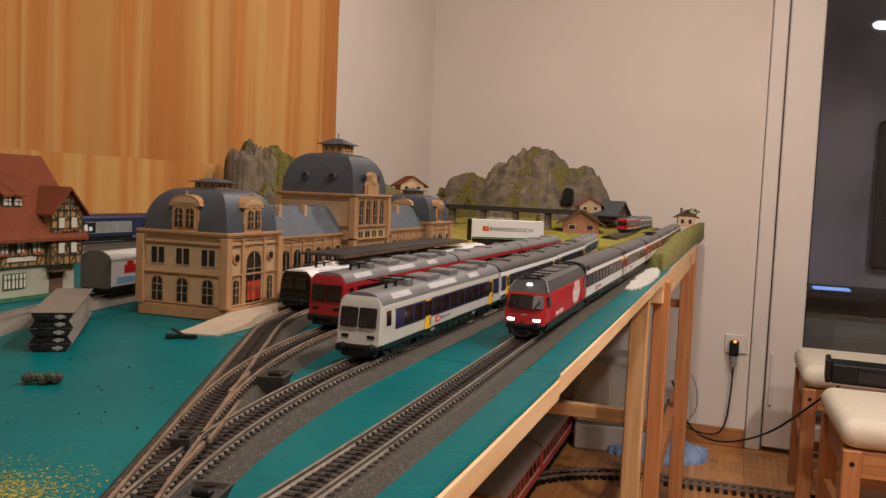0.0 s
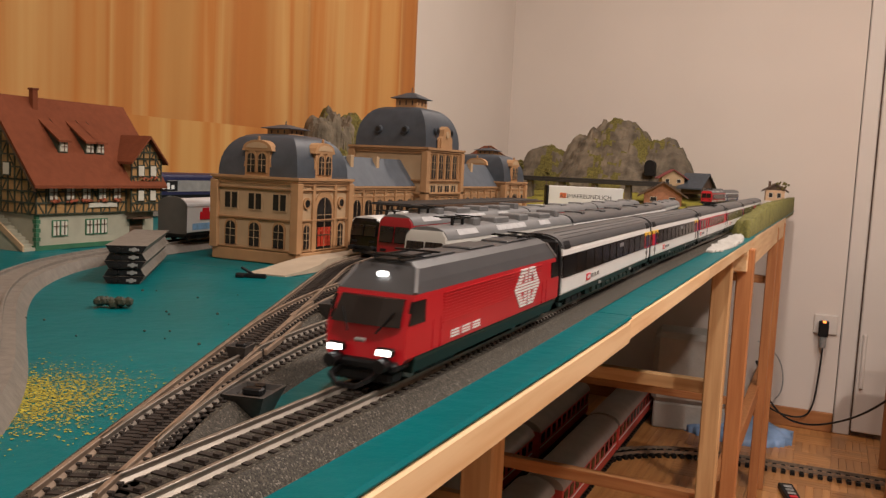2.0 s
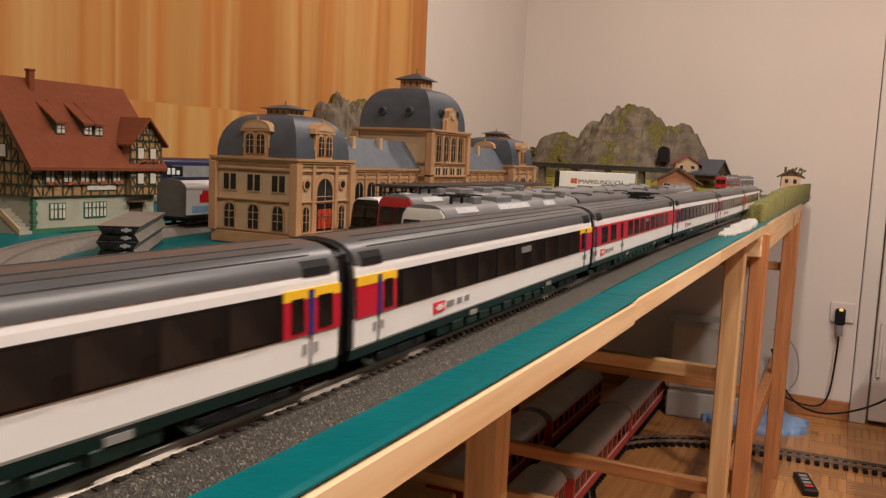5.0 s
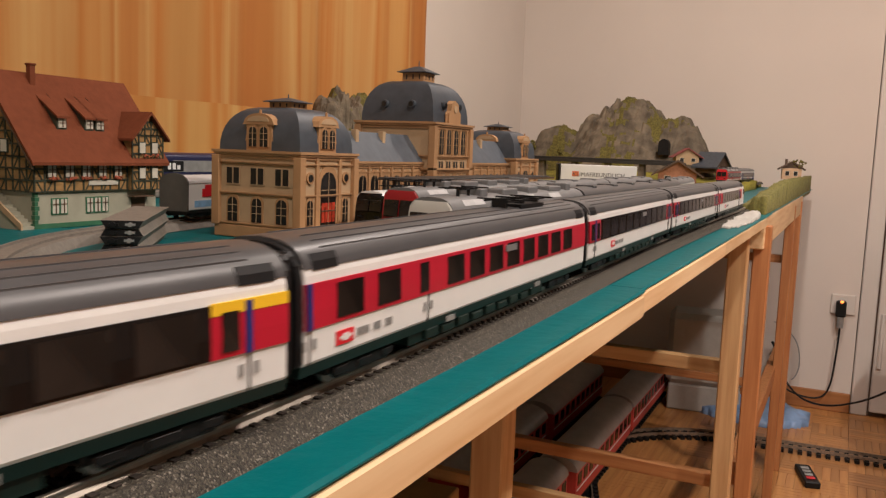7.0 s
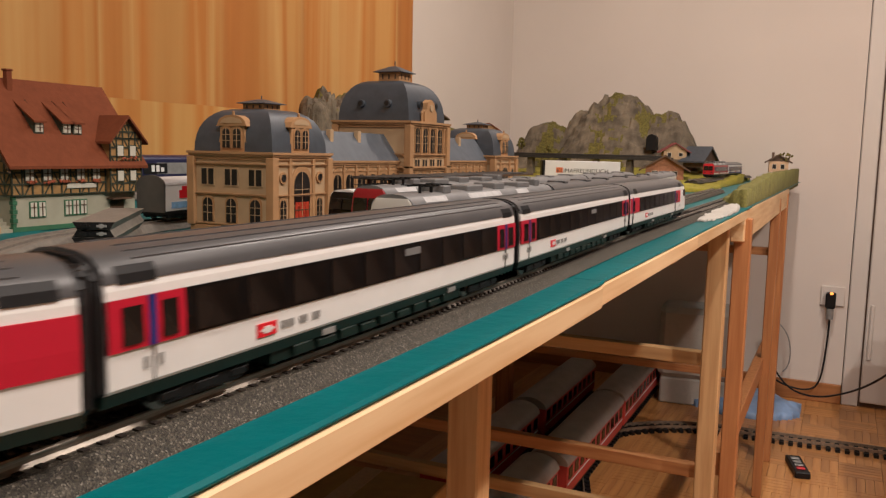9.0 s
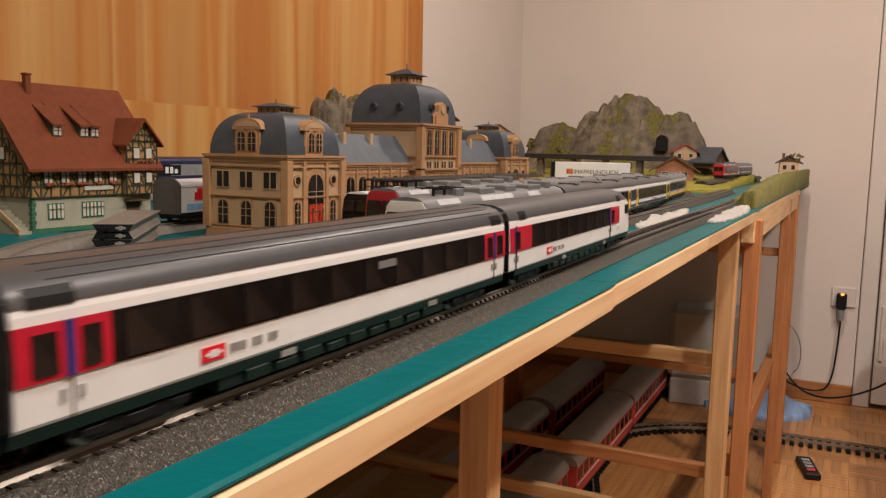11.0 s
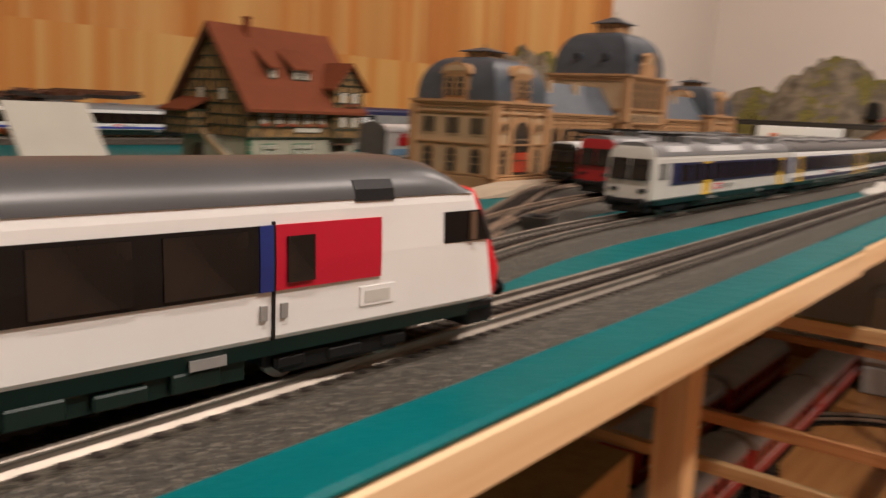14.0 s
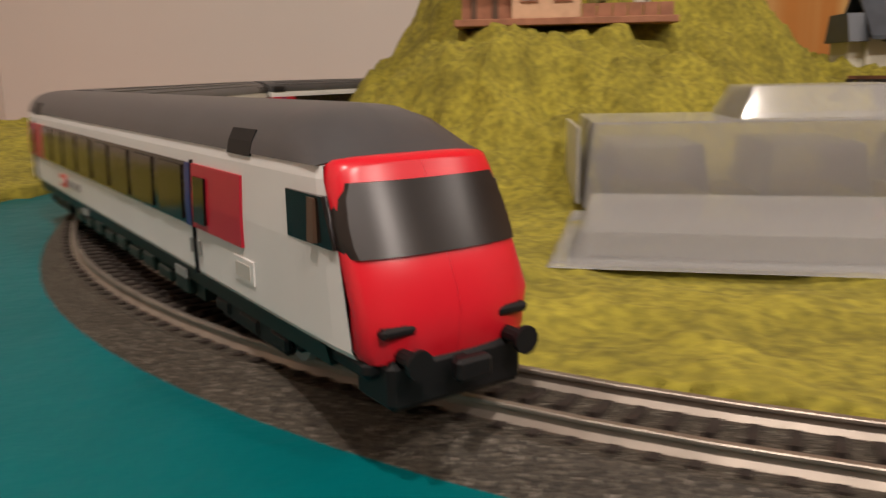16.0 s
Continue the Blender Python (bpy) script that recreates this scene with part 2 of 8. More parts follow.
M_BALLAST = ballast_material("grey_ballast", (0.014, 0.012, 0.009), (0.046, 0.039, 0.029), (0.19, 0.17, 0.14), 1900)
M_BALLAST.node_tree.nodes["Principled BSDF"].inputs["Specular IOR Level"].default_value = 0.3


def curtain_material(name="orange_curtain", gain=1.0):
    """Vertical stripes of orange, apricot and straw, woven."""
    m = mat(name, (0.6, 0.25, 0.06), 0.85, bump=0.15, bscale=900)
    nt = m.node_tree
    ramp = [n for n in nt.nodes if n.type == "VALTORGB"][0]
    noise1 = [n for n in nt.nodes if n.type == "TEX_NOISE"][0]
    tc = [n for n in nt.nodes if n.type == "TEX_COORD"][0]
    mp = nt.nodes.new("ShaderNodeMapping")
    mp.inputs["Scale"].default_value = (0.0, 3.6, 0.10)
    nt.links.new(tc.outputs["Object"], mp.inputs["Vector"])
    nt.links.new(mp.outputs["Vector"], noise1.inputs["Vector"])
    noise1.inputs["Scale"].default_value = 1.0
    cr = ramp.color_ramp
    cr.elements[0].position, cr.elements[0].color = 0.30, (0.34, 0.105, 0.020, 1)
    cr.elements[1].position, cr.elements[1].color = 0.70, (0.42, 0.145, 0.032, 1)
    for p, c in ((0.42, (0.46, 0.185, 0.05)), (0.48, (0.52, 0.29, 0.115)), (0.53, (0.44, 0.16, 0.035)), (0.60, (0.50, 0.255, 0.09))):
        cr.elements.new(p).color = (*c, 1)
    for e in cr.elements:
        e.color = (e.color[0] * gain, e.color[1] * gain * gain, e.color[2] * gain * gain * 0.82, 1)
    return m


M_CURTAIN = curtain_material()


# ---- mesh helpers ----
BY_PIECE = {"entrance_panel", "door", "door_step", "door_window", "roof_hatch", "window_band", "door_post", "first_class_stripe", "operator_sign", "operator_mark", "door_seam", "door_grip",
            "cab_side_window", "window_bar", "side_grille", "grille_slot", "pane_glint", "data_plate", "equipment_box", "buffer", "corner_seam", "roof_cover", "waist_stripe", "roof_grille",
            "roof_box", "wheel", "grey_panel", "black_panel", "cab_door_rail", "urn_pair", "pantograph_bar"}
BY_SIDE = {"side_emblem", "side_ribs", "letter_bars"}


def pieces(name, bm, material, parent, label):
    """One object for each loose piece, or for each side of a car."""
    bm.verts.ensure_lookup_table()
    groups, left = [], set(bm.verts)
    while left:
        todo, found = [left.pop()], []
        while todo:
            v = todo.pop()
            found.append(v)
            for e in v.link_edges:
                o = e.other_vert(v)
                if o in left:
                    left.remove(o)
                    todo.append(o)
        groups.append(found)
    groups.sort(key=lambda g: (round(g[0].co.x, 2), min(v.co.y for v in g), min(v.co.z for v in g)))
    if name in BY_SIDE:
        groups = [[v for g in groups for v in g if v.co.x < 0], [v for g in groups for v in g if v.co.x >= 0]]
    first = None
    for g in groups:
        if not g:
            continue
        index = {v: i for i, v in enumerate(g)}
        fs = {f for v in g for f in v.link_faces}
        me = bpy.data.meshes.new(name)
        fl = sorted(fs, key=lambda f: f.index)
        me.from_pydata([tuple(v.co) for v in g], [], [[index[v] for v in f.verts] for f in fl])
        for m in material if isinstance(material, (list, tuple)) else [material]:
            me.materials.append(m)
        ob = new(name, me)
        if parent is not None:
            ob.parent = parent
        if label:
            ob["label"] = label
        first = first or ob
    bm.free()
    return first


def part(name, bm, material, parent=None, label=""):
    if name in BY_SIDE or name in BY_PIECE:
        return pieces(name, bm, material, parent, label)
    me = bpy.data.meshes.new(name)
    bm.normal_update()
    bm.to_mesh(me)
    bm.free()
    for m in material if isinstance(material, (list, tuple)) else [material]:
        me.materials.append(m)
    ob = new(name, me)
    if parent is not None:
        ob.parent = parent
    if label:
        ob["label"] = label
    return ob


def share(name, ob, parent, m):
    """Another object on the same mesh."""
    o = new(name, ob.data)
    o.parent, o.matrix_basis = parent, m
    return o


def empty(name, m=None, label="", category="", group="", kind=""):
    ob = new(name)
    ob.empty_display_size = 0.02
    if m is not None:
        ob.matrix_basis = m
    return tagged(ob, label, category, group, kind)


def box(bm, x0, x1, y0, y1, z0, z1, bevel=0.0, m=None, mi=0):
    vs = [bm.verts.new((x, y, z)) for z in (z0, z1) for y in (y0, y1) for x in (x0, x1)]
    fs = [bm.faces.new([vs[i] for i in q]) for q in ((0, 2, 3, 1), (4, 5, 7, 6), (0, 1, 5, 4), (2, 6, 7, 3), (0, 4, 6, 2), (1, 3, 7, 5))]
    for f in fs:
        f.material_index = mi
    if bevel:
        for f in fs:
            f.normal_update()
        es = list({e for f in fs for e in f.edges})
        r = bmesh.ops.bevel(bm, geom=es, offset=bevel, segments=1, affect="EDGES")
        vs = list({v for f in r["faces"] for v in f.verts} | {v for v in vs if v.is_valid})
    if m is not None:
        bmesh.ops.transform(bm, matrix=m, verts=[v for v in vs if v.is_valid])
    return bm


def boxes(*specs, bevel=0.0):
    bm = bmesh.new()
    for s in specs:
        box(bm, *s, bevel=bevel)
    return bm


def prism(bm, outline, a0, a1, axis="y", mi=0):
    """An outline of (u, v) pushed from a0 to a1 along an axis. y: (x, z); x: (y, z); z: (x, y)."""
    def at(u, v, a):
        return {"y": (u, a, v), "x": (a, u, v), "z": (u, v, a)}[axis]
    lo = [bm.verts.new(at(u, v, a0)) for u, v in outline]
    hi = [bm.verts.new(at(u, v, a1)) for u, v in outline]
    n = len(outline)
    fs = [bm.faces.new((lo[i], lo[(i + 1) % n], hi[(i + 1) % n], hi[i])) for i in range(n)]
    fs += [bm.faces.new(lo[::-1]), bm.faces.new(hi)]
    for f in fs:
        f.material_index = mi
    bmesh.ops.recalc_face_normals(bm, faces=fs)
    return bm


def cyl(bm, p, r, h, axis="z", n=12, r2=None, mi=0):
    """A round bar from p along an axis."""
    turn = {"z": Matrix(), "x": Matrix.Rotation(radians(90), 4, "Y"), "y": Matrix.Rotation(radians(-90), 4, "X")}[axis]
    g = bmesh.ops.create_cone(bm, cap_ends=True, segments=n, radius1=r, radius2=r if r2 is None else r2, depth=h,
                              matrix=Matrix.Translation(p) @ turn @ Matrix.Translation((0, 0, h / 2)))
    for v in g["verts"]:
        for f in v.link_faces:
            f.material_index = mi
    return bm


def smooth(ob, angle=0.6):
    ob.data.shade_smooth()
    me = ob.data
    bm = bmesh.new()
    bm.from_mesh(me)
    for e in bm.edges:
        e.smooth = e.calc_face_angle(0) < angle
    bm.to_mesh(me)
    bm.free()
    return ob


def sweep(bm, section, line, mi=0):
    """A closed section of (side, up) carried along points of the plan (x, y, z); returns bm."""
    rings = []
    n = len(line)
    for i, p in enumerate(line):
        a, b = Vector(line[max(i - 1, 0)]), Vector(line[min(i + 1, n - 1)])
        d = (b - a).normalized()
        side = Vector((d.y, -d.x, 0)).normalized()
        rings.append([bm.verts.new(Vector(p) + side * u + Vector((0, 0, v))) for u, v in section])
    k = len(section)
    fs = []
    for a, b in zip(rings, rings[1:]):
        for j in range(k):
            fs.append(bm.faces.new((a[j], a[(j + 1) % k], b[(j + 1) % k], b[j])))
    fs += [bm.faces.new(rings[0][::-1]), bm.faces.new(rings[-1])]
    for f in fs:
        f.material_index = mi
    bmesh.ops.recalc_face_normals(bm, faces=fs)
    return bm


def arch(w, h, n=8):
    """Outline of an arched opening, foot at v = 0."""
    r = w / 2
    return [(-r, 0), (r, 0)] + [(r * math.cos(math.pi * i / n), h - r + r * math.sin(math.pi * i / n)) for i in range(n + 1)]


# ---- the way of the main track; s runs along it, s = y on the straight ----
def way(s):
    """Place and heading (towards growing s) on the main track's centre."""
    if s >= BEND:
        v = min(1.0, max(0.0, (s - 0.15) / 0.7))
        x = NEAR_X * (1 - v * v * (3 - 2 * v))
        dx = -NEAR_X * 6 * v * (1 - v) / 0.7
        u = s - 1.1
        if u > 0:
            x += -0.0105 * u * u if u < 1 else -0.0105 - 0.021 * (u - 1)
            dx += -0.021 * u if u < 1 else -0.021
        return Vector((x, s, 0)), Vector((dx, 1, 0)).normalized()
    a1 = radians(60)
    a = (BEND - s) / RADIUS
    if a > a1:
        a = a1 + (BEND - s - a1 * RADIUS) / RADIUS_2
    if a <= a1:
        p = Vector((NEAR_X - RADIUS * (1 - math.cos(a)), BEND - RADIUS * math.sin(a), 0))
    else:
        b = min(a, math.pi)
        c = Vector((NEAR_X - RADIUS, BEND, 0)) + (RADIUS - RADIUS_2) * Vector((math.cos(a1), -math.sin(a1), 0))
        p = c + RADIUS_2 * Vector((math.cos(b), -math.sin(b), 0))
    if a < math.pi:
        return p, Vector((math.sin(a), math.cos(a), 0))
    return p + Vector((0, (a - math.pi) * RADIUS_2, 0)), Vector((0, -1, 0))


def carriage_pose(s, half):
    """The pose of a carriage whose middle is at s and whose bogies stand half before and behind it."""
    a, b = way(s - half)[0], way(s + half)[0]
    d = b - a
    mid = (a + b) / 2
    return Matrix.Translation((mid.x, mid.y, RAIL)) @ Matrix.Rotation(math.atan2(-d.x, d.y), 4, "Z")


# ---- the room ----
def room():
    fl = part("floor", boxes((WALL_W - 0.3, WALL_E + 0.3, WALL_S - 0.3, WALL_N + 0.3, FLOOR - 0.1, FLOOR - 0.006)), M_SKIRT)
    tagged(fl, "worn brown oak parquet laid in small squares", "floor", kind="structure")
    # parquet fingers, 5 to a square, squares turned in turn
    bm = boxes((-0.0115, 0.0115, -0.0595, 0.0595, 0, 0.006))
    first = part("parquet_block", bm, M_PARQ, fl)
    first.matrix_basis = pose(0.0, 2.0, FLOOR - 0.006)
    rest = bmesh.new()
    for i in range(-8, 10):
        for j in range(0, 28):
            cx, cy = 0.06 + i * 0.12, 0.3 + j * 0.12
            for k in range(5):
                o = (k - 2) * 0.024
                m = pose(cx + o, cy, FLOOR - 0.006) if (i + j) % 2 else pose(cx, cy + o, FLOOR - 0.006, rz=90)
                if -2 <= i <= 5 and j >= 20:
                    share("parquet_block", first, fl, m)
                else:
                    box(rest, -0.0115, 0.0115, -0.0595, 0.0595, 0, 0.006, m=m)
    tagged(part("parquet_field", rest, M_PARQ, fl), kind="stuff")
    tagged(part("wall_north", boxes((WALL_W - 0.2, 0.240, WALL_N, WALL_N + 0.2, FLOOR, CEIL)), M_WALL), "plain warm white plastered wall", "wall", kind="structure")
    tagged(part("wall_west", boxes((WALL_W - 0.2, WALL_W, WALL_S - 0.2, WALL_N, FLOOR, CEIL)), M_WALL), "plain warm white wall behind the curtain", "wall", kind="structure")
    tagged(part("wall_south", boxes((WALL_W, WALL_E, WALL_S - 0.2, WALL_S, FLOOR, CEIL)), M_WALL), "plain warm white plastered wall behind the hill", "wall", kind="structure")
    tagged(part("wall_east", boxes((WALL_E, WALL_E + 0.2, WALL_S - 0.2, WALL_N + 0.2, FLOOR, CEIL)), M_WALL), "plain warm white wall of the room", "wall", kind="structure")
    tagged(part("wall_lintel", boxes((0.240, WALL_E, WALL_N, WALL_N + 0.2, 1.35, CEIL)), M_WALL), "white wall above the glass door", "wall", kind="structure")
    tagged(part("ceiling", boxes((WALL_W - 0.2, WALL_E + 0.2, WALL_S - 0.2, WALL_N + 0.2, CEIL, CEIL + 0.1)), M_CEIL), "plain white ceiling", "ceiling", kind="structure")
    tagged(part("baseboard", boxes((WALL_W, 0.240, WALL_N - 0.014, WALL_N - 0.001, FLOOR, FLOOR + 0.075), bevel=0.003), M_SKIRT), "brown wooden skirting board", "baseboard", kind="structure")
    # the tall glass door in its white lacquered frame
    dr = empty("door_1", None, "tall glass door in a white lacquered frame", "door", kind="structure")
    part("frame_panel", boxes((0.243, 0.30, WALL_N - 0.012, WALL_N + 0.12, FLOOR, 1.35), bevel=0.004), M_WHITEPAINT, dr)
    part("door_stile", boxes((0.306, 0.43, WALL_N - 0.022, WALL_N + 0.06, FLOOR + 0.02, 1.34), bevel=0.004), M_WHITEPAINT, dr)
    part("door_bottom_rail", boxes((0.43, 2.2, WALL_N - 0.02, WALL_N + 0.05, FLOOR + 0.02, FLOOR + 0.12), bevel=0.004), M_WHITEPAINT, dr)
    part("groove_strip", boxes((0.3, 0.306, WALL_N + 0.0, WALL_N + 0.05, FLOOR, 1.34)), M_BROWN, dr)
    part("rubber_seal", boxes((0.43, 0.436, WALL_N + 0.005, WALL_N + 0.03, FLOOR + 0.12, 1.34)), M_BLACK, dr)
    part("hinge_cover", boxes((0.318, 0.332, WALL_N - 0.034, WALL_N - 0.022, FLOOR + 0.19, FLOOR + 0.40), bevel=0.003), M_WHITEPAINT, dr)
    gl = part("pane", boxes((0.436, 2.25, WALL_N + 0.012, WALL_N + 0.022, FLOOR + 0.12, 1.34)), M_DOORGLASS, dr)
    gl.visible_shadow = False
    # made-up dim room behind the pane, standing in for what the glass reflects
    N = WALL_N + 0.2
    tagged(part("wall_next_room", boxes((0.0, 2.6, N + 1.5, N + 1.6, FLOOR, CEIL)), M_BACKDROP), "dim grey wall of the backdrop room added behind the glass", "wall", kind="structure")
    tagged(part("floor_next_room", boxes((0.0, 2.6, WALL_N + 0.05, N + 1.5, FLOOR - 0.1, FLOOR)), M_SKIRT), "brown floor of the backdrop room added behind the glass", "floor", kind="structure")
    tagged(part("ceiling_next_room", boxes((0.0, 2.6, N, N + 1.5, CEIL - 0.1, CEIL)), M_CEIL), "ceiling of the backdrop room added behind the glass", "ceiling", kind="structure")
    tagged(part("wall_next_side", boxes((-0.1, 0.0, N, N + 1.6, FLOOR, CEIL)), M_BACKDROP), "side wall of the backdrop room added behind the glass", "wall", kind="structure")
    # dark panel in place of a screen mirrored in the glass
    tv = empty("dark_screen", None, "large dark panel added beyond the glass for a reflected screen", "screen")
    part("screen_panel", boxes((0.86, 1.75, N + 1.38, N + 1.44, -0.20, 0.62), bevel=0.02), M_BLACK, tv)
    part("screen_foot", boxes((1.1, 1.5, N + 1.30, N + 1.48, -0.32, -0.20), bevel=0.005), M_BLACK, tv)
    sb = empty("sideboard", None, "low dark sideboard added to the backdrop under the screen", "sideboard")
    part("carcass", boxes((0.2, 2.2, N + 1.15, N + 1.49, FLOOR, -0.33), bevel=0.006), M_BROWN, sb)
    part("board_top", boxes((0.18, 2.2, N + 1.13, N + 1.495, -0.33, -0.31), bevel=0.004), M_BROWN_R0, sb)
    sf = empty("sofa", None, "grey-green sofa-like block added beyond the glass", "sofa")
    bm = boxes((0.40, 1.9, WALL_N + 0.60, WALL_N + 0.85, FLOOR, -0.40))
    bm.normal_update()
    bmesh.ops.bevel(bm, geom=bm.edges[:], offset=0.05, segments=3, profile=0.5, affect="EDGES")
    part("sofa_back", bm, M_SOFA, sf)
    tb = part("tablet", boxes((-0.09, 0.09, -0.06, 0.06, 0, 0.008), bevel=0.002), M_TABLET)
    tb.matrix_basis = pose(0.66, N + 1.2, -0.309, rx=0)
    tagged(tb, "tablet with a glowing blue screen on the sideboard", "tablet")
    # ceiling lamp bar with the four spots that light the room
    for p in LAMPS:
        sp = empty("ceiling_spot", pose(p[0], p[1], p[2]), "small chrome ceiling spotlight, lit", "ceiling lamp", "ceiling spots")
        part("stem", cyl(bmesh.new(), (0, 0, 0.10), 0.008, CEIL - p[2] - 0.10), M_STEEL, sp)
        part("base_plate", cyl(bmesh.new(), (0, 0, CEIL - p[2] - 0.012), 0.05, 0.012, n=20), M_STEEL, sp)
        part("lamp_head", cyl(bmesh.new(), (0, 0, 0.03), 0.035, 0.08, n=16, r2=0.02), M_STEEL, sp)
        part("bulb", cyl(bmesh.new(), (0, 0, 0.022), 0.03, 0.008, n=16), M_LAMP, sp)


M_BROWN_R0 = mat("dark_veneer", (0.035, 0.03, 0.028), 0.4, var=0.1)
M_SOFA = mat("sofa_fabric", (0.24, 0.22, 0.18), 0.9, var=0.1, scale=40)
M_TABLET = glow("tablet_blue", (0.25, 0.45, 1.0), 1.2)


def curtain():
    cu = empty("curtain", None, "orange and straw striped curtain hanging in soft folds", "curtain")
    def sheet(y0, y1, z0, z1, amp, th, off):
        bm = bmesh.new()
        ny, nz = 260, 8
        rows = []
        for side in (0, th):
            g = []
            for j in range(nz + 1):
                z = z0 + (z1 - z0) * j / nz
                r = []
                for i in range(ny + 1):
                    y = y0 + (y1 - y0) * i / ny
                    k = 1 - 0.35 * j / nz
                    x = amp * k * math.sin(y * 15 + 1.8 * math.sin(y * 4.3)) + 0.22 * amp * math.sin(y * 43 + z * 1.2)
                    wob = 0.006 * math.sin(z * 9) if i == ny else 0
                    r.append(bm.verts.new((off + x - side, y + wob, z)))
                g.append(r)
            rows.append(g)
        f, b = rows
        for j in range(nz):
            for i in range(ny):
                bm.faces.new((f[j][i], f[j][i + 1], f[j + 1][i + 1], f[j + 1][i]))
                bm.faces.new((b[j][i + 1], b[j][i], b[j + 1][i], b[j + 1][i + 1]))
            bm.faces.new((f[j][ny], b[j][ny], b[j + 1][ny], f[j + 1][ny]))
            bm.faces.new((b[j][0], f[j][0], f[j + 1][0], b[j + 1][0]))
        for i in range(ny):
            bm.faces.new((b[0][i], b[0][i + 1], f[0][i + 1], f[0][i]))
        return bm
    smooth(part("fabric", sheet(0.05, CURT_Y, 0.16, CEIL - 0.06, 0.028, 0.003, WALL_W + 0.06), M_CURTAIN, cu), 1.2)
    smooth(part("hem", sheet(0.05, CURT_Y, -0.02, 0.17, 0.010, 0.004, WALL_W + 0.098), M_HEM, cu, "lighter apricot lower hem"), 1.2)
    part("curtain_rod", cyl(bmesh.new(), (WALL_W + 0.06, 0.0, CEIL - 0.06), 0.012, CURT_Y + 0.05, "y"), M_PINE, cu)


CURT_Y = 2.42
M_HEM = curtain_material("apricot_hem", 1.04)


def table():
    tb = empty("layout_table", None, "long trestle table with a teal painted top on pine legs", "table")
    # teal boards, butted; one joint shows at the edge
    part("top_board", boxes((WALL_W + 0.1, EDGE, -0.62, 0.512, -0.0030, 0), bevel=0.0012), M_TEAL, tb)
    part("top_board", boxes((WALL_W + 0.1, EDGE - 0.0025, 0.5150, 1.55, -0.0030, -0.0006), bevel=0.0012), M_TEAL, tb)
    part("top_board", boxes((WALL_W + 0.1, EDGE - 0.006, 1.5515, WALL_N - 0.04, -0.0030, -0.0012), bevel=0.0012), M_TEAL, tb)
    for y0, y1, d in ((-0.62, 0.507, 0.0), (0.510, 0.93, 0.0025), (0.9315, 1.46, 0.003)):
        part("edge_batten", boxes((EDGE - 0.022 - d, EDGE + 0.0006 - d, y0, y1, -0.0185, -0.0034), bevel=0.0010), M_PINE, tb)
    part("end_board", boxes((EDGE - 0.03, EDGE - 0.006, 1.47, 2.72, -0.060, -0.0045), bevel=0.002), M_PINE, tb)
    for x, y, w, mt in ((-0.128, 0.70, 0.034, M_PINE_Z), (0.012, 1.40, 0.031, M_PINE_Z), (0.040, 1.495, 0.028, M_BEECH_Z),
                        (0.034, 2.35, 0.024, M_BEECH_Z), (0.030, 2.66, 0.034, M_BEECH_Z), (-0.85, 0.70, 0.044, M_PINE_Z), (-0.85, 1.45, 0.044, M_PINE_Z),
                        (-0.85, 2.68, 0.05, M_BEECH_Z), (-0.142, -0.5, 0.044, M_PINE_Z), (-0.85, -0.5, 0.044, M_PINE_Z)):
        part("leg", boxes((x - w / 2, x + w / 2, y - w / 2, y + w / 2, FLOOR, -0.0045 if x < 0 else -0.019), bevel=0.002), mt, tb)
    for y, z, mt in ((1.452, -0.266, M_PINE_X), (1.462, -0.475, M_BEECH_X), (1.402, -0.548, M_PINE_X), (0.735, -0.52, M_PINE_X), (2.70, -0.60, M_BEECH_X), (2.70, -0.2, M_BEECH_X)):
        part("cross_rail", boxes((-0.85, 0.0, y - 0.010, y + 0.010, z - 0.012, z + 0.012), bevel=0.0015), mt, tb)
    part("long_rail", boxes((0.005, 0.029, 1.52, 2.68, -0.50, -0.455), bevel=0.0015), M_BEECH_Z, tb)
    # underside frame
    for y in (0.2, 0.95, 1.8, 2.5):
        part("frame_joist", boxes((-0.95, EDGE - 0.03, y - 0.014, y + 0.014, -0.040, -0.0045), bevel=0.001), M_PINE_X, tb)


# ---- tracks ----
def bezier(p0, d0, p3, d3, n=24):
    p0, p3, d0, d3 = Vector(p0), Vector(p3), Vector(d0).normalized(), Vector(d3).normalized()
    k = (p3 - p0).length / 3
    p1, p2 = p0 + d0 * k, p3 - d3 * k
    out = []
    for i in range(n + 1):
        t = i / n
        q = p0 * (1 - t) ** 3 + p1 * 3 * t * (1 - t) ** 2 + p2 * 3 * t * t * (1 - t) + p3 * t ** 3
        out.append((q.x, q.y, 0.0))
    return out


SLEEPER_MESH = []


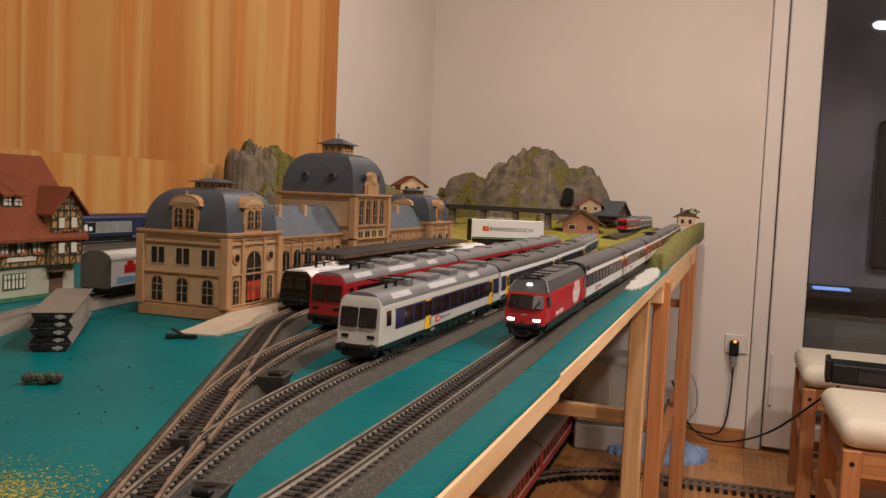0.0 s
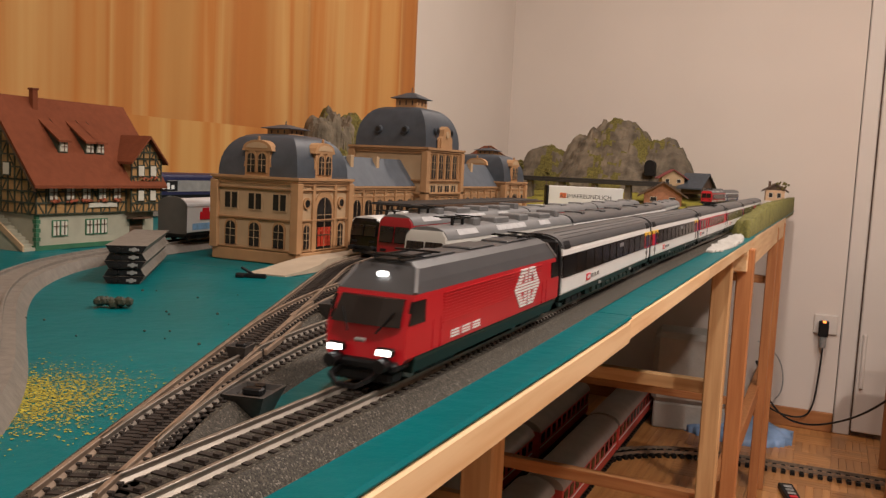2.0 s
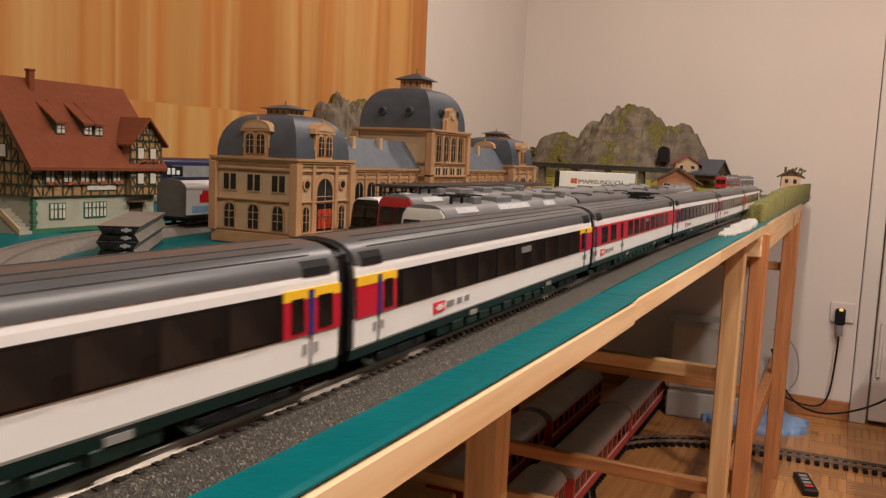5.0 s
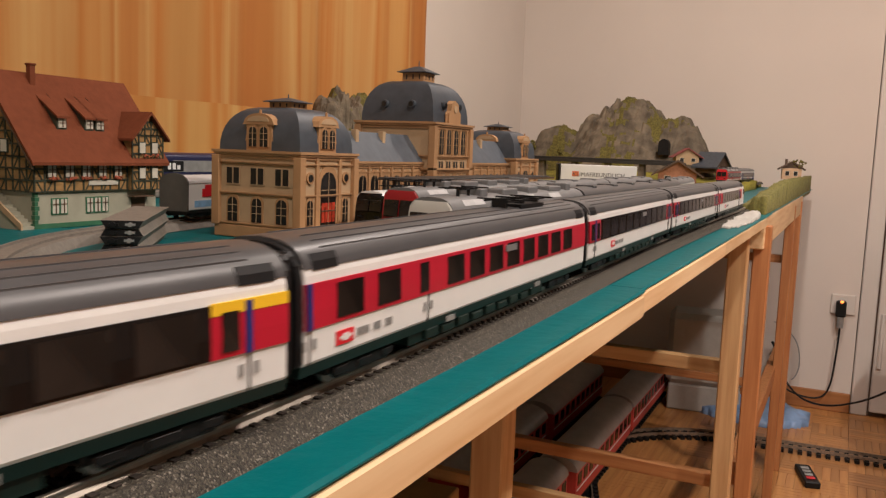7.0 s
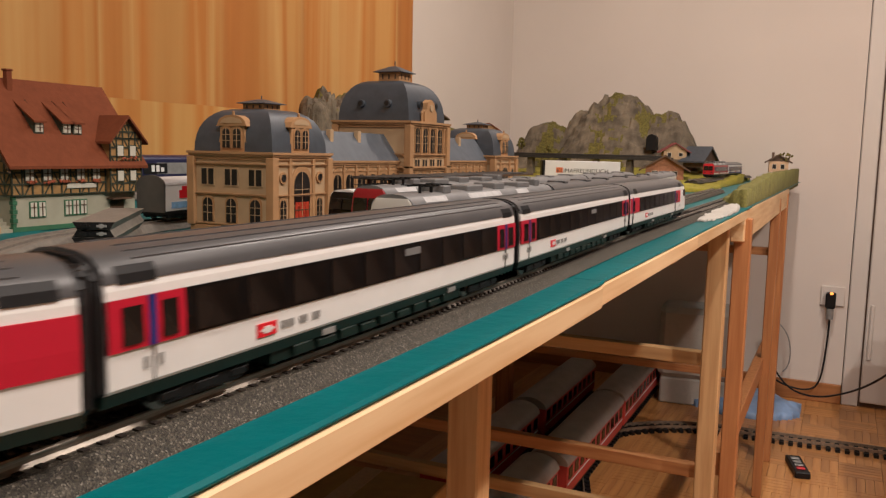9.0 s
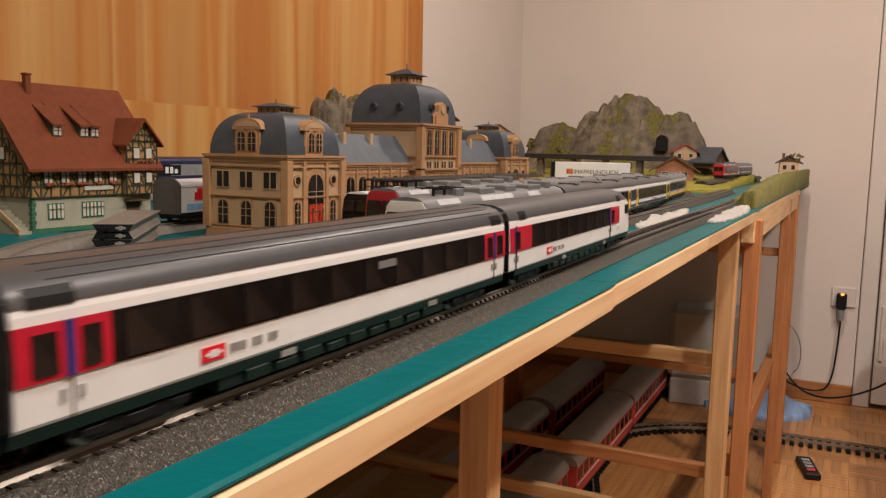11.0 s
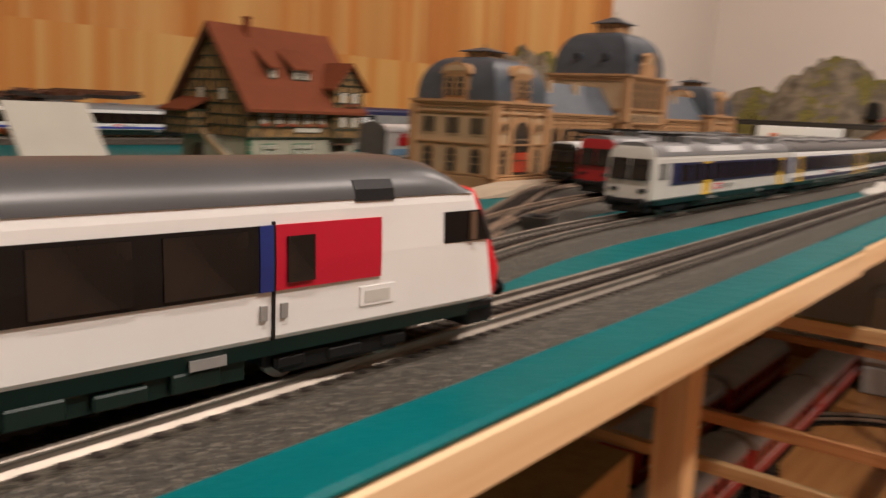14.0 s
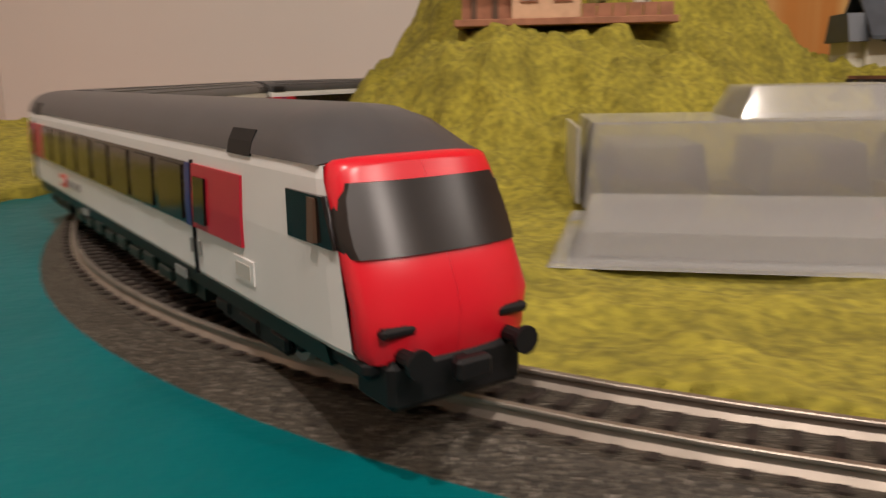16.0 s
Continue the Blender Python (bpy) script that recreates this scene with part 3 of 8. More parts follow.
def track(line, label, pitch=0.0062, rails=M_RAIL, bed=True, z=0.0, picked=None, bedmat=None, lift=0.0):
    """Model track along a line: ballast bed, two rails on sleepers, studs in the middle."""
    tk = empty("model_track", None, label, "model track", "model railway tracks")
    line = [(x, y, z) for x, y, _ in line]
    if bed:
        sec = [(-0.020, 0.0), (0.020, 0.0), (0.0150, 0.0055), (0.0135, 0.0066), (-0.0135, 0.0066), (-0.0150, 0.0055)]
        part("ballast_bed", sweep(bmesh.new(), [(u, v + lift) if v else (u, v) for u, v in sec], line), bedmat or M_BALLAST, tk)
    for sgn in (-1, 1):
        c = sgn * 0.00825
        half_rail = [(0.0013, 0.0066), (0.0013, 0.0070), (0.00045, 0.0080), (0.00045, 0.0090), (0.0008, 0.0093), (0.0008, 0.0098), (0.0006, 0.0100)]
        sec = [(c + u, v) for u, v in half_rail] + [(c - u, v) for u, v in half_rail[::-1]]
        part("rail", sweep(bmesh.new(), [(u, v + lift) for u, v in sec], line), rails, tk)
    if not SLEEPER_MESH:
        bm = boxes((-0.0118, 0.0118, -0.0011, 0.0011, 0.0052, 0.0071), (-0.0012, 0.0012, -0.0009, 0.0009, 0.0071, 0.0080),
                   (-0.0103, -0.0064, -0.0008, 0.0008, 0.0070, 0.0080), (0.0064, 0.0103, -0.0008, 0.0008, 0.0070, 0.0080))
        ob = part("sleeper", bm, M_SLEEPER, tk)
        SLEEPER_MESH.append(ob)
        ob.matrix_basis = pose(line[0][0], line[0][1], line[0][2] + lift)
    proto = SLEEPER_MESH[0]
    rest = bmesh.new()
    dist = 0.0
    count = 0
    for a, b in zip(line, line[1:]):
        a, b = Vector(a), Vector(b)
        L = (b - a).length
        ang = math.degrees(math.atan2(-(b - a).x, (b - a).y))
        while dist < L:
            p = a.lerp(b, dist / L)
            m = pose(p.x, p.y, p.z + lift, rz=ang)
            if picked and count < 150 and picked(p):
                share("sleeper", proto, tk, m)
                count += 1
            else:
                box(rest, -0.0118, 0.0118, -0.0011, 0.0011, 0.0052, 0.0071, m=m)
                box(rest, -0.0012, 0.0012, -0.0009, 0.0009, 0.0071, 0.0080, m=m)
            dist += pitch
        dist -= L
    if rest.verts:
        tagged(part("sleeper_stretch", rest, M_SLEEPER, tk), kind="stuff")
    else:
        rest.free()
    return tk


def main_track():
    ss = [3.2 - 0.04 * i for i in range(80)] + [0.02 - 0.02 * i for i in range(120)]
    line = [tuple(way(s)[0]) for s in ss]
    track(line, "grey ballasted main track along the table edge", picked=lambda p: -0.1 < p.y < 1.2 and p.x > -0.1)


def turnout_box(x, y, rz, z=0.0, size=1.0, tall=1.0):
    tb = empty("switch_motor", pose(x, y, z, rz=rz) @ Matrix.Diagonal((size, size, size * tall, 1)), "dark grey plastic turnout motor box beside the points", "switch motor", "switch motors")
    bm = bmesh.new()
    lo = [(x * 0.0052, y * 0.0066, 0.0) for x, y in ((-1, -1), (1, -1), (1, 1), (-1, 1))]
    hi = [(x * 0.0088, y * 0.0105, 0.0125) for x, y in ((-1, -1), (1, -1), (1, 1), (-1, 1))]
    inner = [(x * 0.0074, y * 0.0090, 0.0125) for x, y in ((-1, -1), (1, -1), (1, 1), (-1, 1))]
    well = [(x * 0.0068, y * 0.0084, 0.0095) for x, y in ((-1, -1), (1, -1), (1, 1), (-1, 1))]
    part("housing", loft([lo, hi, inner, well]), M_ROADBED_D, tb)
    part("lever", boxes((-0.004, 0.004, -0.0022, 0.0022, 0.0096, 0.0135), bevel=0.0008), M_BLACK, tb)
    part("lantern_foot", cyl(bmesh.new(), (0.0, 0.0055, 0.0096), 0.0022, 0.0036), M_BLACK, tb)


M_ROADBED_D = mat("dark_roadbed", (0.045, 0.040, 0.036), 0.6, var=0.2, scale=300)
LAD = (-math.sin(radians(24.3)), math.cos(radians(24.3)), 0)


def station_tracks():
    far2 = [(-GAP + 0.004 - 0.012 * max(0, (y - 1.0)) ** 1.5, y, 0) for y in (0.5, 0.7, 0.9, 1.1, 1.3, 1.5, 1.7, 1.9, 2.1)]
    track(bezier((-0.016, 0.122, 0), LAD, (-GAP + 0.004, 0.44, 0), (0, 1, 0)) + far2, "grey ballasted station track curving off the points", rails=M_RAIL, picked=lambda p: p.y < 0.5)
    lad = [(0.0 + LAD[0] * t, 0.085 + LAD[1] * t, 0) for t in (0.0, 0.1, 0.2, 0.3, 0.4, 0.46)]
    far4 = [(-3 * GAP + 0.004, y, 0) for y in (0.75, 1.0, 1.3, 1.6, 1.9)]
    track(lad[:-1] + bezier(lad[-1], LAD, (-3 * GAP + 0.004, 0.68, 0), (0, 1, 0), 8) + far4, "worn brown ladder track with points leading to the platform", rails=M_RAIL_OLD, picked=lambda p: p.y < 0.6)
    far3 = [(-2 * GAP + 0.004, y, 0) for y in (0.7, 1.0, 1.3, 1.6, 1.9)]
    track(bezier((-0.083, 0.27, 0), LAD, (-2 * GAP + 0.004, 0.58, 0), (0, 1, 0)) + far3, "brown station track branching from the points", rails=M_RAIL_OLD, picked=lambda p: p.y < 0.6, lift=0.0002)
    turnout_box(-0.0625, 0.232, 15, 0.0066, 0.55)
    turnout_box(-0.0945, 0.362, 15)
    turnout_box(-0.0225, 0.190, 12, tall=0.72)
    # loose blades and frog rails of the points
    for x, y, rz, L in ((-0.048, 0.215, 20, 0.05), (-0.108, 0.345, 20, 0.05), (-0.07, 0.275, 22, 0.07)):
        part("point_blade", boxes((-0.0008, 0.0008, -L / 2, L / 2, 0.0075, 0.0101), bevel=0.0002), M_RAIL_OLD, tagged(empty("point_blade_rail", pose(x, y, 0, rz=rz)), "thin bare metal points blade", "rail", "points blades"))


# ---- rolling stock; local z = 0 is the rail top, y runs along the car ----
def bogie(parent, y, wheelbase=0.029, r=0.0052):
    bg = part("bogie", boxes((-0.0125, 0.0125, -0.021, 0.021, 0.0035, 0.0075), (-0.0135, -0.011, -0.017, 0.017, 0.002, 0.0065),
                             (0.011, 0.0135, -0.017, 0.017, 0.002, 0.0065), (0.0125, 0.0142, -0.005, 0.005, 0.0028, 0.006), (0.0125, 0.0142, -0.019, -0.011, 0.0032, 0.0062),
                             (0.0125, 0.0142, 0.011, 0.019, 0.0032, 0.0062), bevel=0.0006), M_BLACK, parent)
    bg.location = (0, y, 0)
    for k in (-1, 1):
        bm = bmesh.new()
        for x in (-0.0095, 0.0075):
            cyl(bm, (x, k * wheelbase / 2, r), r, 0.002, "x", 16)
        cyl(bm, (-0.0095, k * wheelbase / 2, r), 0.0012, 0.019, "x", 8)
        part("wheelset", bm, M_STEEL, bg)
    return bg


def strip(bm, pts, y0, y1, th=0.0003, mi=0):
    """A band of a car side between two heights, following the side's outline, on both sides."""
    for sgn in (-1, 1):
        o = [(sgn * (x + th), z) for x, z in pts] + [(sgn * (x - 0.002), z) for x, z in pts[::-1]]
        prism(bm, o, y0, y1, "y", mi)


def side_x(z):
    """Half width of a coach at a height."""
    if z < 0.026:
        return 0.0166
    return 0.0166 - (z - 0.026) * 0.055


SHELL = [(0.0158, 0.0105), (0.0164, 0.0115), (0.0164, 0.026), (0.0159, 0.036), (0.0151, 0.0395)]
ROOFLINE = [(0.0158, 0.0379), (0.0153, 0.0398), (0.0140, 0.0420), (0.0114, 0.0442), (0.0070, 0.0457), (0.0, 0.0463)]


def shell(half, body_mat, roof_mat, parent, floor=0.0105, nose=None, shell_pts=SHELL, roof_pts=ROOFLINE, groove=True):
    """Body and roof of a straight car."""
    right = shell_pts
    o = [(x, z) for x, z in right] + [(-x, z) for x, z in right[::-1]]
    if groove:
        for sgn in (-1, 1):
            e = right + roof_pts[1:]
            e = [(x, z) for x, z in e] + [(-x, z) for x, z in e[::-1][1:]]
            part("end_wall", prism(bmesh.new(), [(x * 0.95, 0.0105 + (z - 0.0105) * 0.975) for x, z in e], sgn * (half - 0.0032), sgn * (half - 0.0002)), M_BLACK, parent, "black end wall")
        half = half - 0.0030
    b = part("body_shell", prism(bmesh.new(), o, -half, half), body_mat, parent)
    r = [(x, z) for x, z in roof_pts] + [(-x, z) for x, z in roof_pts[::-1][1:]]
    rf = part("roof", prism(bmesh.new(), r, -half, half), roof_mat, parent)
    smooth(rf, 0.5)
    if groove:
        bm = bmesh.new()
        for x, z in ((0.0128, 0.0432), (0.0100, 0.0449), (0.0062, 0.0460)):
            for sgn in (-1, 1):
                box(bm, sgn * x - 0.00018, sgn * x + 0.00018, -half + 0.012, half - 0.012, z - 0.0008, z + 0.00012)
        part("roof_ribs", bm, roof_mat, parent)
    return b, rf


def pane_row(parent, ys, w, z0, z1, material=M_PANE, th=0.00045):
    """Windows on both sides, each with a thin frame, sharing one mesh."""
    first = None
    zm = (z0 + z1) / 2
    for y in ys:
        for sgn in (1, -1):
            m = Matrix.Translation((sgn * (side_x(zm) + th), y, zm)) @ Matrix.Rotation(0 if sgn > 0 else math.pi, 4, "Z") @ Matrix.Rotation(-0.045 if zm > 0.026 else 0, 4, "Y")
            if first is None:
                bm = boxes((-0.0008, 0.00015, -w / 2, w / 2, -(z1 - z0) / 2, (z1 - z0) / 2))
                first = part("window_pane", bm, material, parent)
                first.matrix_basis = m
            else:
                share("window_pane", first, parent, m)
    return first


def ends(parent, half, bellows=True):
    for sgn in (-1, 1):
        bm = boxes((-0.0135, 0.0135, sgn * half - 0.0021, sgn * half + 0.0021, 0.009, 0.0430), bevel=0.0012)
        part("gangway_bellows", bm, M_BLACK, parent)


def door(parent, y, col, leaf=True, w=0.0085):
    """Entrance doors on both sides: leaf with window, step and dark seam."""
    bm = bmesh.new()
    strip(bm, [(side_x(0.0105), 0.0108 if leaf else 0.0210), (side_x(0.0245), 0.0245), (side_x(0.0335), 0.0335)], y - w / 2, y + w / 2, 0.00055)
    d = part("door", bm, col, parent)
    if not leaf:
        bm = bmesh.new()
        for dy in (-w / 2, w / 2):
            strip(bm, [(side_x(0.0105), 0.0108), (side_x(0.02), 0.0208)], y + dy - 0.00018, y + dy + 0.00018, 0.0004)
        part("door_seam", bm, M_BLACK, parent)
    bm = bmesh.new()
    strip(bm, [(side_x(0.0225), 0.0225), (side_x(0.0315), 0.0315)], y - w * 0.27, y + w * 0.27, 0.0008)
    part("door_window", bm, M_PANE, d)
    bm = bmesh.new()
    for sgn in (-1, 1):
        box(bm, sgn * 0.0152 - 0.0018, sgn * 0.0152 + 0.0018, y - w / 2, y + w / 2, 0.0055, 0.0066)
        box(bm, sgn * 0.0171 - 0.0004, sgn * 0.0171 + 0.0004, y + w * 0.36, y + w * 0.36 + 0.0012, 0.013, 0.019)
    part("door_step", bm, M_BLACK, d)


def underframe(parent, half, material=M_GREEN):
    bm = bmesh.new()
    prism(bm, [(-0.0160, 0.0106), (0.0160, 0.0106), (0.0152, 0.0072), (-0.0152, 0.0072)], -half, half)
    box(bm, -0.014, 0.014, -half * 0.52, half * 0.52, 0.0030, 0.0073)
    part("underframe", bm, material, parent)
    bm = bmesh.new()
    for k in range(-4, 5):
        for sgn in (-1, 1):
            box(bm, sgn * 0.0146 - 0.0011, sgn * 0.0146 + 0.0011, k * 0.015 - 0.0052, k * 0.015 + 0.0052, 0.0034, 0.0072 - 0.0008 * (k % 2), bevel=0.0004)
    part("equipment_box", bm, material, parent)
    bm = bmesh.new()
    for k in (-0.045, 0.062):
        for sgn in (-1, 1):
            box(bm, sgn * 0.0160 - 0.0001, sgn * 0.0160 + 0.0004, k - 0.004, k + 0.004, 0.0075, 0.0095)
    part("data_plate", bm, M_STEEL, parent)


def lettering(parent, y, z=0.0158, size=1.0):
    """The operator's red sign and grey letter bars, as plain shapes on both sides."""
    bm = bmesh.new()
    strip(bm, [(side_x(z), z - 0.0021 * size), (side_x(z), z + 0.0021 * size)], y - 0.005 * size, y + 0.005 * size, 0.0003)
    part("operator_sign", bm, M_CABRED, parent)
    bm = bmesh.new()
    strip(bm, [(side_x(z), z - 0.0011), (side_x(z), z + 0.0011)], y - 0.0018, y + 0.0018, 0.0005)
    strip(bm, [(side_x(z), z - 0.0004), (side_x(z), z + 0.0004)], y - 0.0035, y + 0.0035, 0.0005)
    part("operator_mark", bm, M_WHITE, parent)
    bm = bmesh.new()
    for k in range(9):
        if k in (3, 6):
            continue
        yy = y + (0.0085 + 0.0026 * k) * (1 if size else 1)
        strip(bm, [(side_x(z), z - 0.0012), (side_x(z), z + 0.0012)], yy - 0.0008, yy + 0.0008, 0.0003)
    part("letter_bars", bm, M_STEEL, parent)


def coach(kind, label):
    """kind: first (yellow line), second, diner."""
    half = 0.1495
    co = empty("passenger_coach", None, label, "model train coach", "main line train")
    shell(half, M_WHITE, M_ROOF, co)
    bm = bmesh.new()
    red = kind == "diner"
    strip(bm, [(side_x(0.0208), 0.0208), (side_x(0.026), 0.026), (side_x(0.0338), 0.0338)], -half + 0.003, half - 0.003)
    part("window_band", bm, M_PANEL_RED if red else M_BAND, co)
    if not red:
        bm = bmesh.new()
        for a, b in ((-half + 0.003, -half + 0.0305), (half - 0.0305, half - 0.003))[kind == "leading":]:
            strip(bm, [(side_x(0.0208), 0.0208), (side_x(0.026), 0.026), (side_x(0.0338), 0.0338)], a, b, 0.0004)
        part("entrance_panel", bm, M_PANEL_RED, co)
        if kind in ("first", "leading"):
            bm = bmesh.new()
            for a, b in ((-half + 0.003, -half + 0.0305), (half - 0.0305, half - 0.003))[kind == "leading":]:
                strip(bm, [(side_x(0.0322), 0.0312), (side_x(0.0345), 0.0342)], a, b, 0.0006)
            part("first_class_stripe", bm, M_YELLOW, co)
        pane_row(co, [-0.1058 + 0.0235 * k for k in range(10)], 0.0178, 0.0216, 0.0330)
        for y, w in ((0.1252, 0.0056),) if kind == "first" else ((0.1252, 0.0056), (0.1386, 0.0068)):
            pane_row(co, [y] if kind == "leading" else [-y, y], w, 0.0222, 0.0318, th=0.0007)
    else:
        pane_row(co, [-0.1225, -0.0974] + [-0.0428 + 0.0218 * k for k in range(8)], 0.0155, 0.0222, 0.0326)
        pane_row(co, [-0.0708], 0.0068, 0.0222, 0.0326)
        bm = bmesh.new()
        box(bm, -0.008, 0.008, 0.055, 0.090, 0.0455, 0.0475)
        for k in (-0.006, 0.006):
            box(bm, k - 0.0006, k + 0.0006, 0.040, 0.095, 0.0490, 0.0500)
        for k in (0.045, 0.070, 0.092):
            box(bm, -0.012, 0.012, k - 0.0007, k + 0.0007, 0.0497, 0.0505)
            box(bm, -0.004, 0.004, k - 0.0007, k + 0.0007, 0.0455, 0.0500)
        part("pantograph_bar", bm, M_BLACK, co)
    # blue door posts, with the door's seam and grips below them
    for y in (-half + 0.0045, -0.0672) if red else (-0.1316, 0.1316):
        if kind == "leading" and y < 0:
            continue
        if y != -0.0672:
            bm = bmesh.new()
            strip(bm, [(side_x(0.0208), 0.0208), (side_x(0.0338), 0.0338)], y - 0.0012, y + 0.0012, 0.0009)
            part("door_post", bm, M_BLUE, co)
        bm = bmesh.new()
        strip(bm, [(side_x(0.0105), 0.0108), (side_x(0.02), 0.0207)], y + 0.0005, y + 0.0009, 0.0003)
        part("door_seam", bm, M_BROWN_S, co)
        bm = bmesh.new()
        for sgn in (-1, 1):
            for dy in (-0.0022, 0.0032):
                box(bm, sgn * 0.0167 - 0.0003, sgn * 0.0167 + 0.0003, y + dy - 0.0006, y + dy + 0.0006, 0.0150, 0.0180)
        part("door_grip", bm, M_STEEL, co)
    bm = bmesh.new()
    for y in (-half + 0.014, half - 0.014):
        strip(bm, [(0.0158, 0.0374), (0.0152, 0.0399), (0.0141, 0.0419)], y - 0.0068, y + 0.0068, 0.0002)
    part("roof_hatch", bm, M_BLACK, co)
    # pale strip over the panes, a painted streak of reflected light
    bm = bmesh.new()
    strip(bm, [(side_x(0.0290), 0.0290), (side_x(0.0318), 0.0318)], 0.012, 0.026, 0.0009)
    part("pane_glint", bm, M_ROOF_L, co)
    lettering(co, -0.125 if red else -0.082)
    underframe(co, half - 0.002)
    ends(co, half)
    for y in (-0.1075, 0.1075):
        bogie(co, y)
    return co


def loft(rings, caps=True):
    """A skin over rings of equal length."""
    bm = bmesh.new()
    vs = [[bm.verts.new(p) for p in r] for r in rings]
    k = len(rings[0])
    for a, b in zip(vs, vs[1:]):
        for j in range(k):
            bm.faces.new((a[j], a[(j + 1) % k], b[(j + 1) % k], b[j]))
    if caps:
        bm.faces.new(vs[0][::-1])
        bm.faces.new(vs[-1])
    bmesh.ops.recalc_face_normals(bm, faces=bm.faces[:])
    return bm


def ring(y, pts, dy=None):
    """A ring of the outline pts; dy gives each height its own push along y."""
    f = dy or (lambda x, z: 0.0)
    r = [(x, y + f(x, z), z) for x, z in pts] + [(-x, y + f(x, z), z) for x, z in pts[::-1]]
    return r


def cab_car():
    """The driving trailer at the train's tail: slanted red nose towards +y."""
    half = 0.1495
    ca = empty("driving_trailer", None, "white and red driving trailer with a slanted red cab front", "model train coach", "main line train")
    tip = half + 0.003

    def slant(x, z):
        zz = max(0.0, z - 0.017)
        low = max(0.0, 0.0165 - z) * 0.25
        return -zz * 0.50 - low - (abs(x) / 0.0164) ** 3 * 0.0032
    low = SHELL[:-1] + [(0.0155, 0.0379)]
    b = loft([ring(-half, low), ring(tip - 0.024, low), ring(tip - 0.009, [(x * 0.985, z) for x, z in low], lambda x, z: slant(x, z) * 0.60), ring(tip - 0.0022, [(x * 0.96, z) for x, z in low], slant)], caps=False)
    part("end_wall", prism(bmesh.new(), [(x * 0.99, z) for x, z in low] + [(-x * 0.99, z) for x, z in low[::-1]], -half + 0.0004, -half + 0.002), M_BLACK, ca, "black end wall")
    part("body_shell", b, M_WHITE, ca)
    front = [(0.0150, 0.0100), (0.0161, 0.0118), (0.0164, 0.018), (0.0163, 0.026), (0.0160, 0.034), (0.0157, 0.0362), (0.0150, 0.0380), (0.0138, 0.0386), (0.0100, 0.0389), (0.0060, 0.0390)]
    front = [(x * 0.95, z) for x, z in front]
    b = loft([ring(tip - 0.0046, [(x * 0.975, z) for x, z in front], slant), ring(tip - 0.0026, [(x * 1.006, z) for x, z in front], slant), ring(tip - 0.0008, [(x * 0.990, z) for x, z in front], slant), *[ring(tip, [(x * k, 0.0115 + (z - 0.0115) * 0.97) for x, z in front], slant) for k in (0.92, 0.75, 0.5, 0.25, 0.001)]], caps=False)
    smooth(part("cab_front", b, M_CABRED, ca, "bright red cab front"), 0.7)
    rl = [(x, z) for x, z in ROOFLINE[:-1]] + [(0.0003, 0.0463)]
    def ear(x, z):
        return -(abs(x) / 0.0164) ** 3 * 0.0018
    b = loft([ring(-half, rl), ring(tip - 0.036, rl)] + [ring(tip - y, [(x, 0.0379 + (z - 0.0379) * k) for x, z in rl], ear) for y, k in ((0.0300, 0.97), (0.0250, 0.86), (0.0205, 0.62), (0.0165, 0.30), (0.0142, 0.10))])
    smooth(part("roof", b, M_ROOF, ca), 0.5)
    # windscreen lying on the slanted face
    bm = bmesh.new()
    cols = [(-1.0, -0.0036), (-0.990, -0.0010), (-0.925, 0.0006), (-0.75, 0.0005), (-0.5, 0.0005), (-0.25, 0.0005), (0, 0.0005), (0.25, 0.0005), (0.5, 0.0005), (0.75, 0.0005), (0.925, 0.0006), (0.990, -0.0010), (1.0, -0.0036)]
    faces = []
    for off, k in ((0.0, 1.0), (-0.003, 0.93)):
        faces.append([[(c * w * k, tip + off + dy + slant(c * w, z), z) for c, dy in cols] for z, w in ((0.0252, 0.0154), (0.0270, 0.0158), (0.030, 0.0157), (0.0335, 0.0151), (0.0356, 0.0141))])
    rows = [[bm.verts.new(p) for p in q] for q in faces[0] + faces[1][::-1]]
    for a, c in zip(rows, rows[1:] + rows[:1]):
        for i in range(len(cols) - 1):
            bm.faces.new((a[i], a[i + 1], c[i + 1], c[i]))
    bmesh.ops.recalc_face_normals(bm, faces=bm.faces[:])
    smooth(part("windscreen", bm, M_SCREEN, ca, "dark tinted windscreen"), 0.6)
    for x in (-0.0105, 0.0105):
        part("head_lamp", boxes((x - 0.003, x + 0.003, tip - 0.004, tip - 0.0008, 0.0142, 0.0158), bevel=0.0005), M_BLACK, ca)
    bm = boxes((-0.0125, 0.0125, tip - 0.012, tip - 0.001, 0.0030, 0.0105), (-0.015, 0.015, tip - 0.018, tip - 0.004, 0.0075, 0.0108), bevel=0.001)
    part("snow_plough", bm, M_BLACK, ca)
    cp = part("coupler", boxes((-0.0015, 0.0015, tip - 0.006, tip + 0.003, 0.0075, 0.0098), (-0.0032, 0.0032, tip + 0.001, tip + 0.0035, 0.0070, 0.0105), bevel=0.0006), M_BLACK, ca)
    for x in (-0.0098, 0.0098):
        bm = bmesh.new()
        cyl(bm, (x, tip - 0.002, 0.0112), 0.0012, 0.0045, "y", 10)
        cyl(bm, (x, tip + 0.0025, 0.0112), 0.0022, 0.0010, "y", 14)
        part("buffer", bm, M_BLACK, ca)
    bm = bmesh.new()
    strip(bm, [(side_x(0.0208), 0.0208), (side_x(0.026), 0.026), (side_x(0.0338), 0.0338)], -half + 0.036, tip - 0.0775)
    part("window_band", bm, M_BAND, ca)
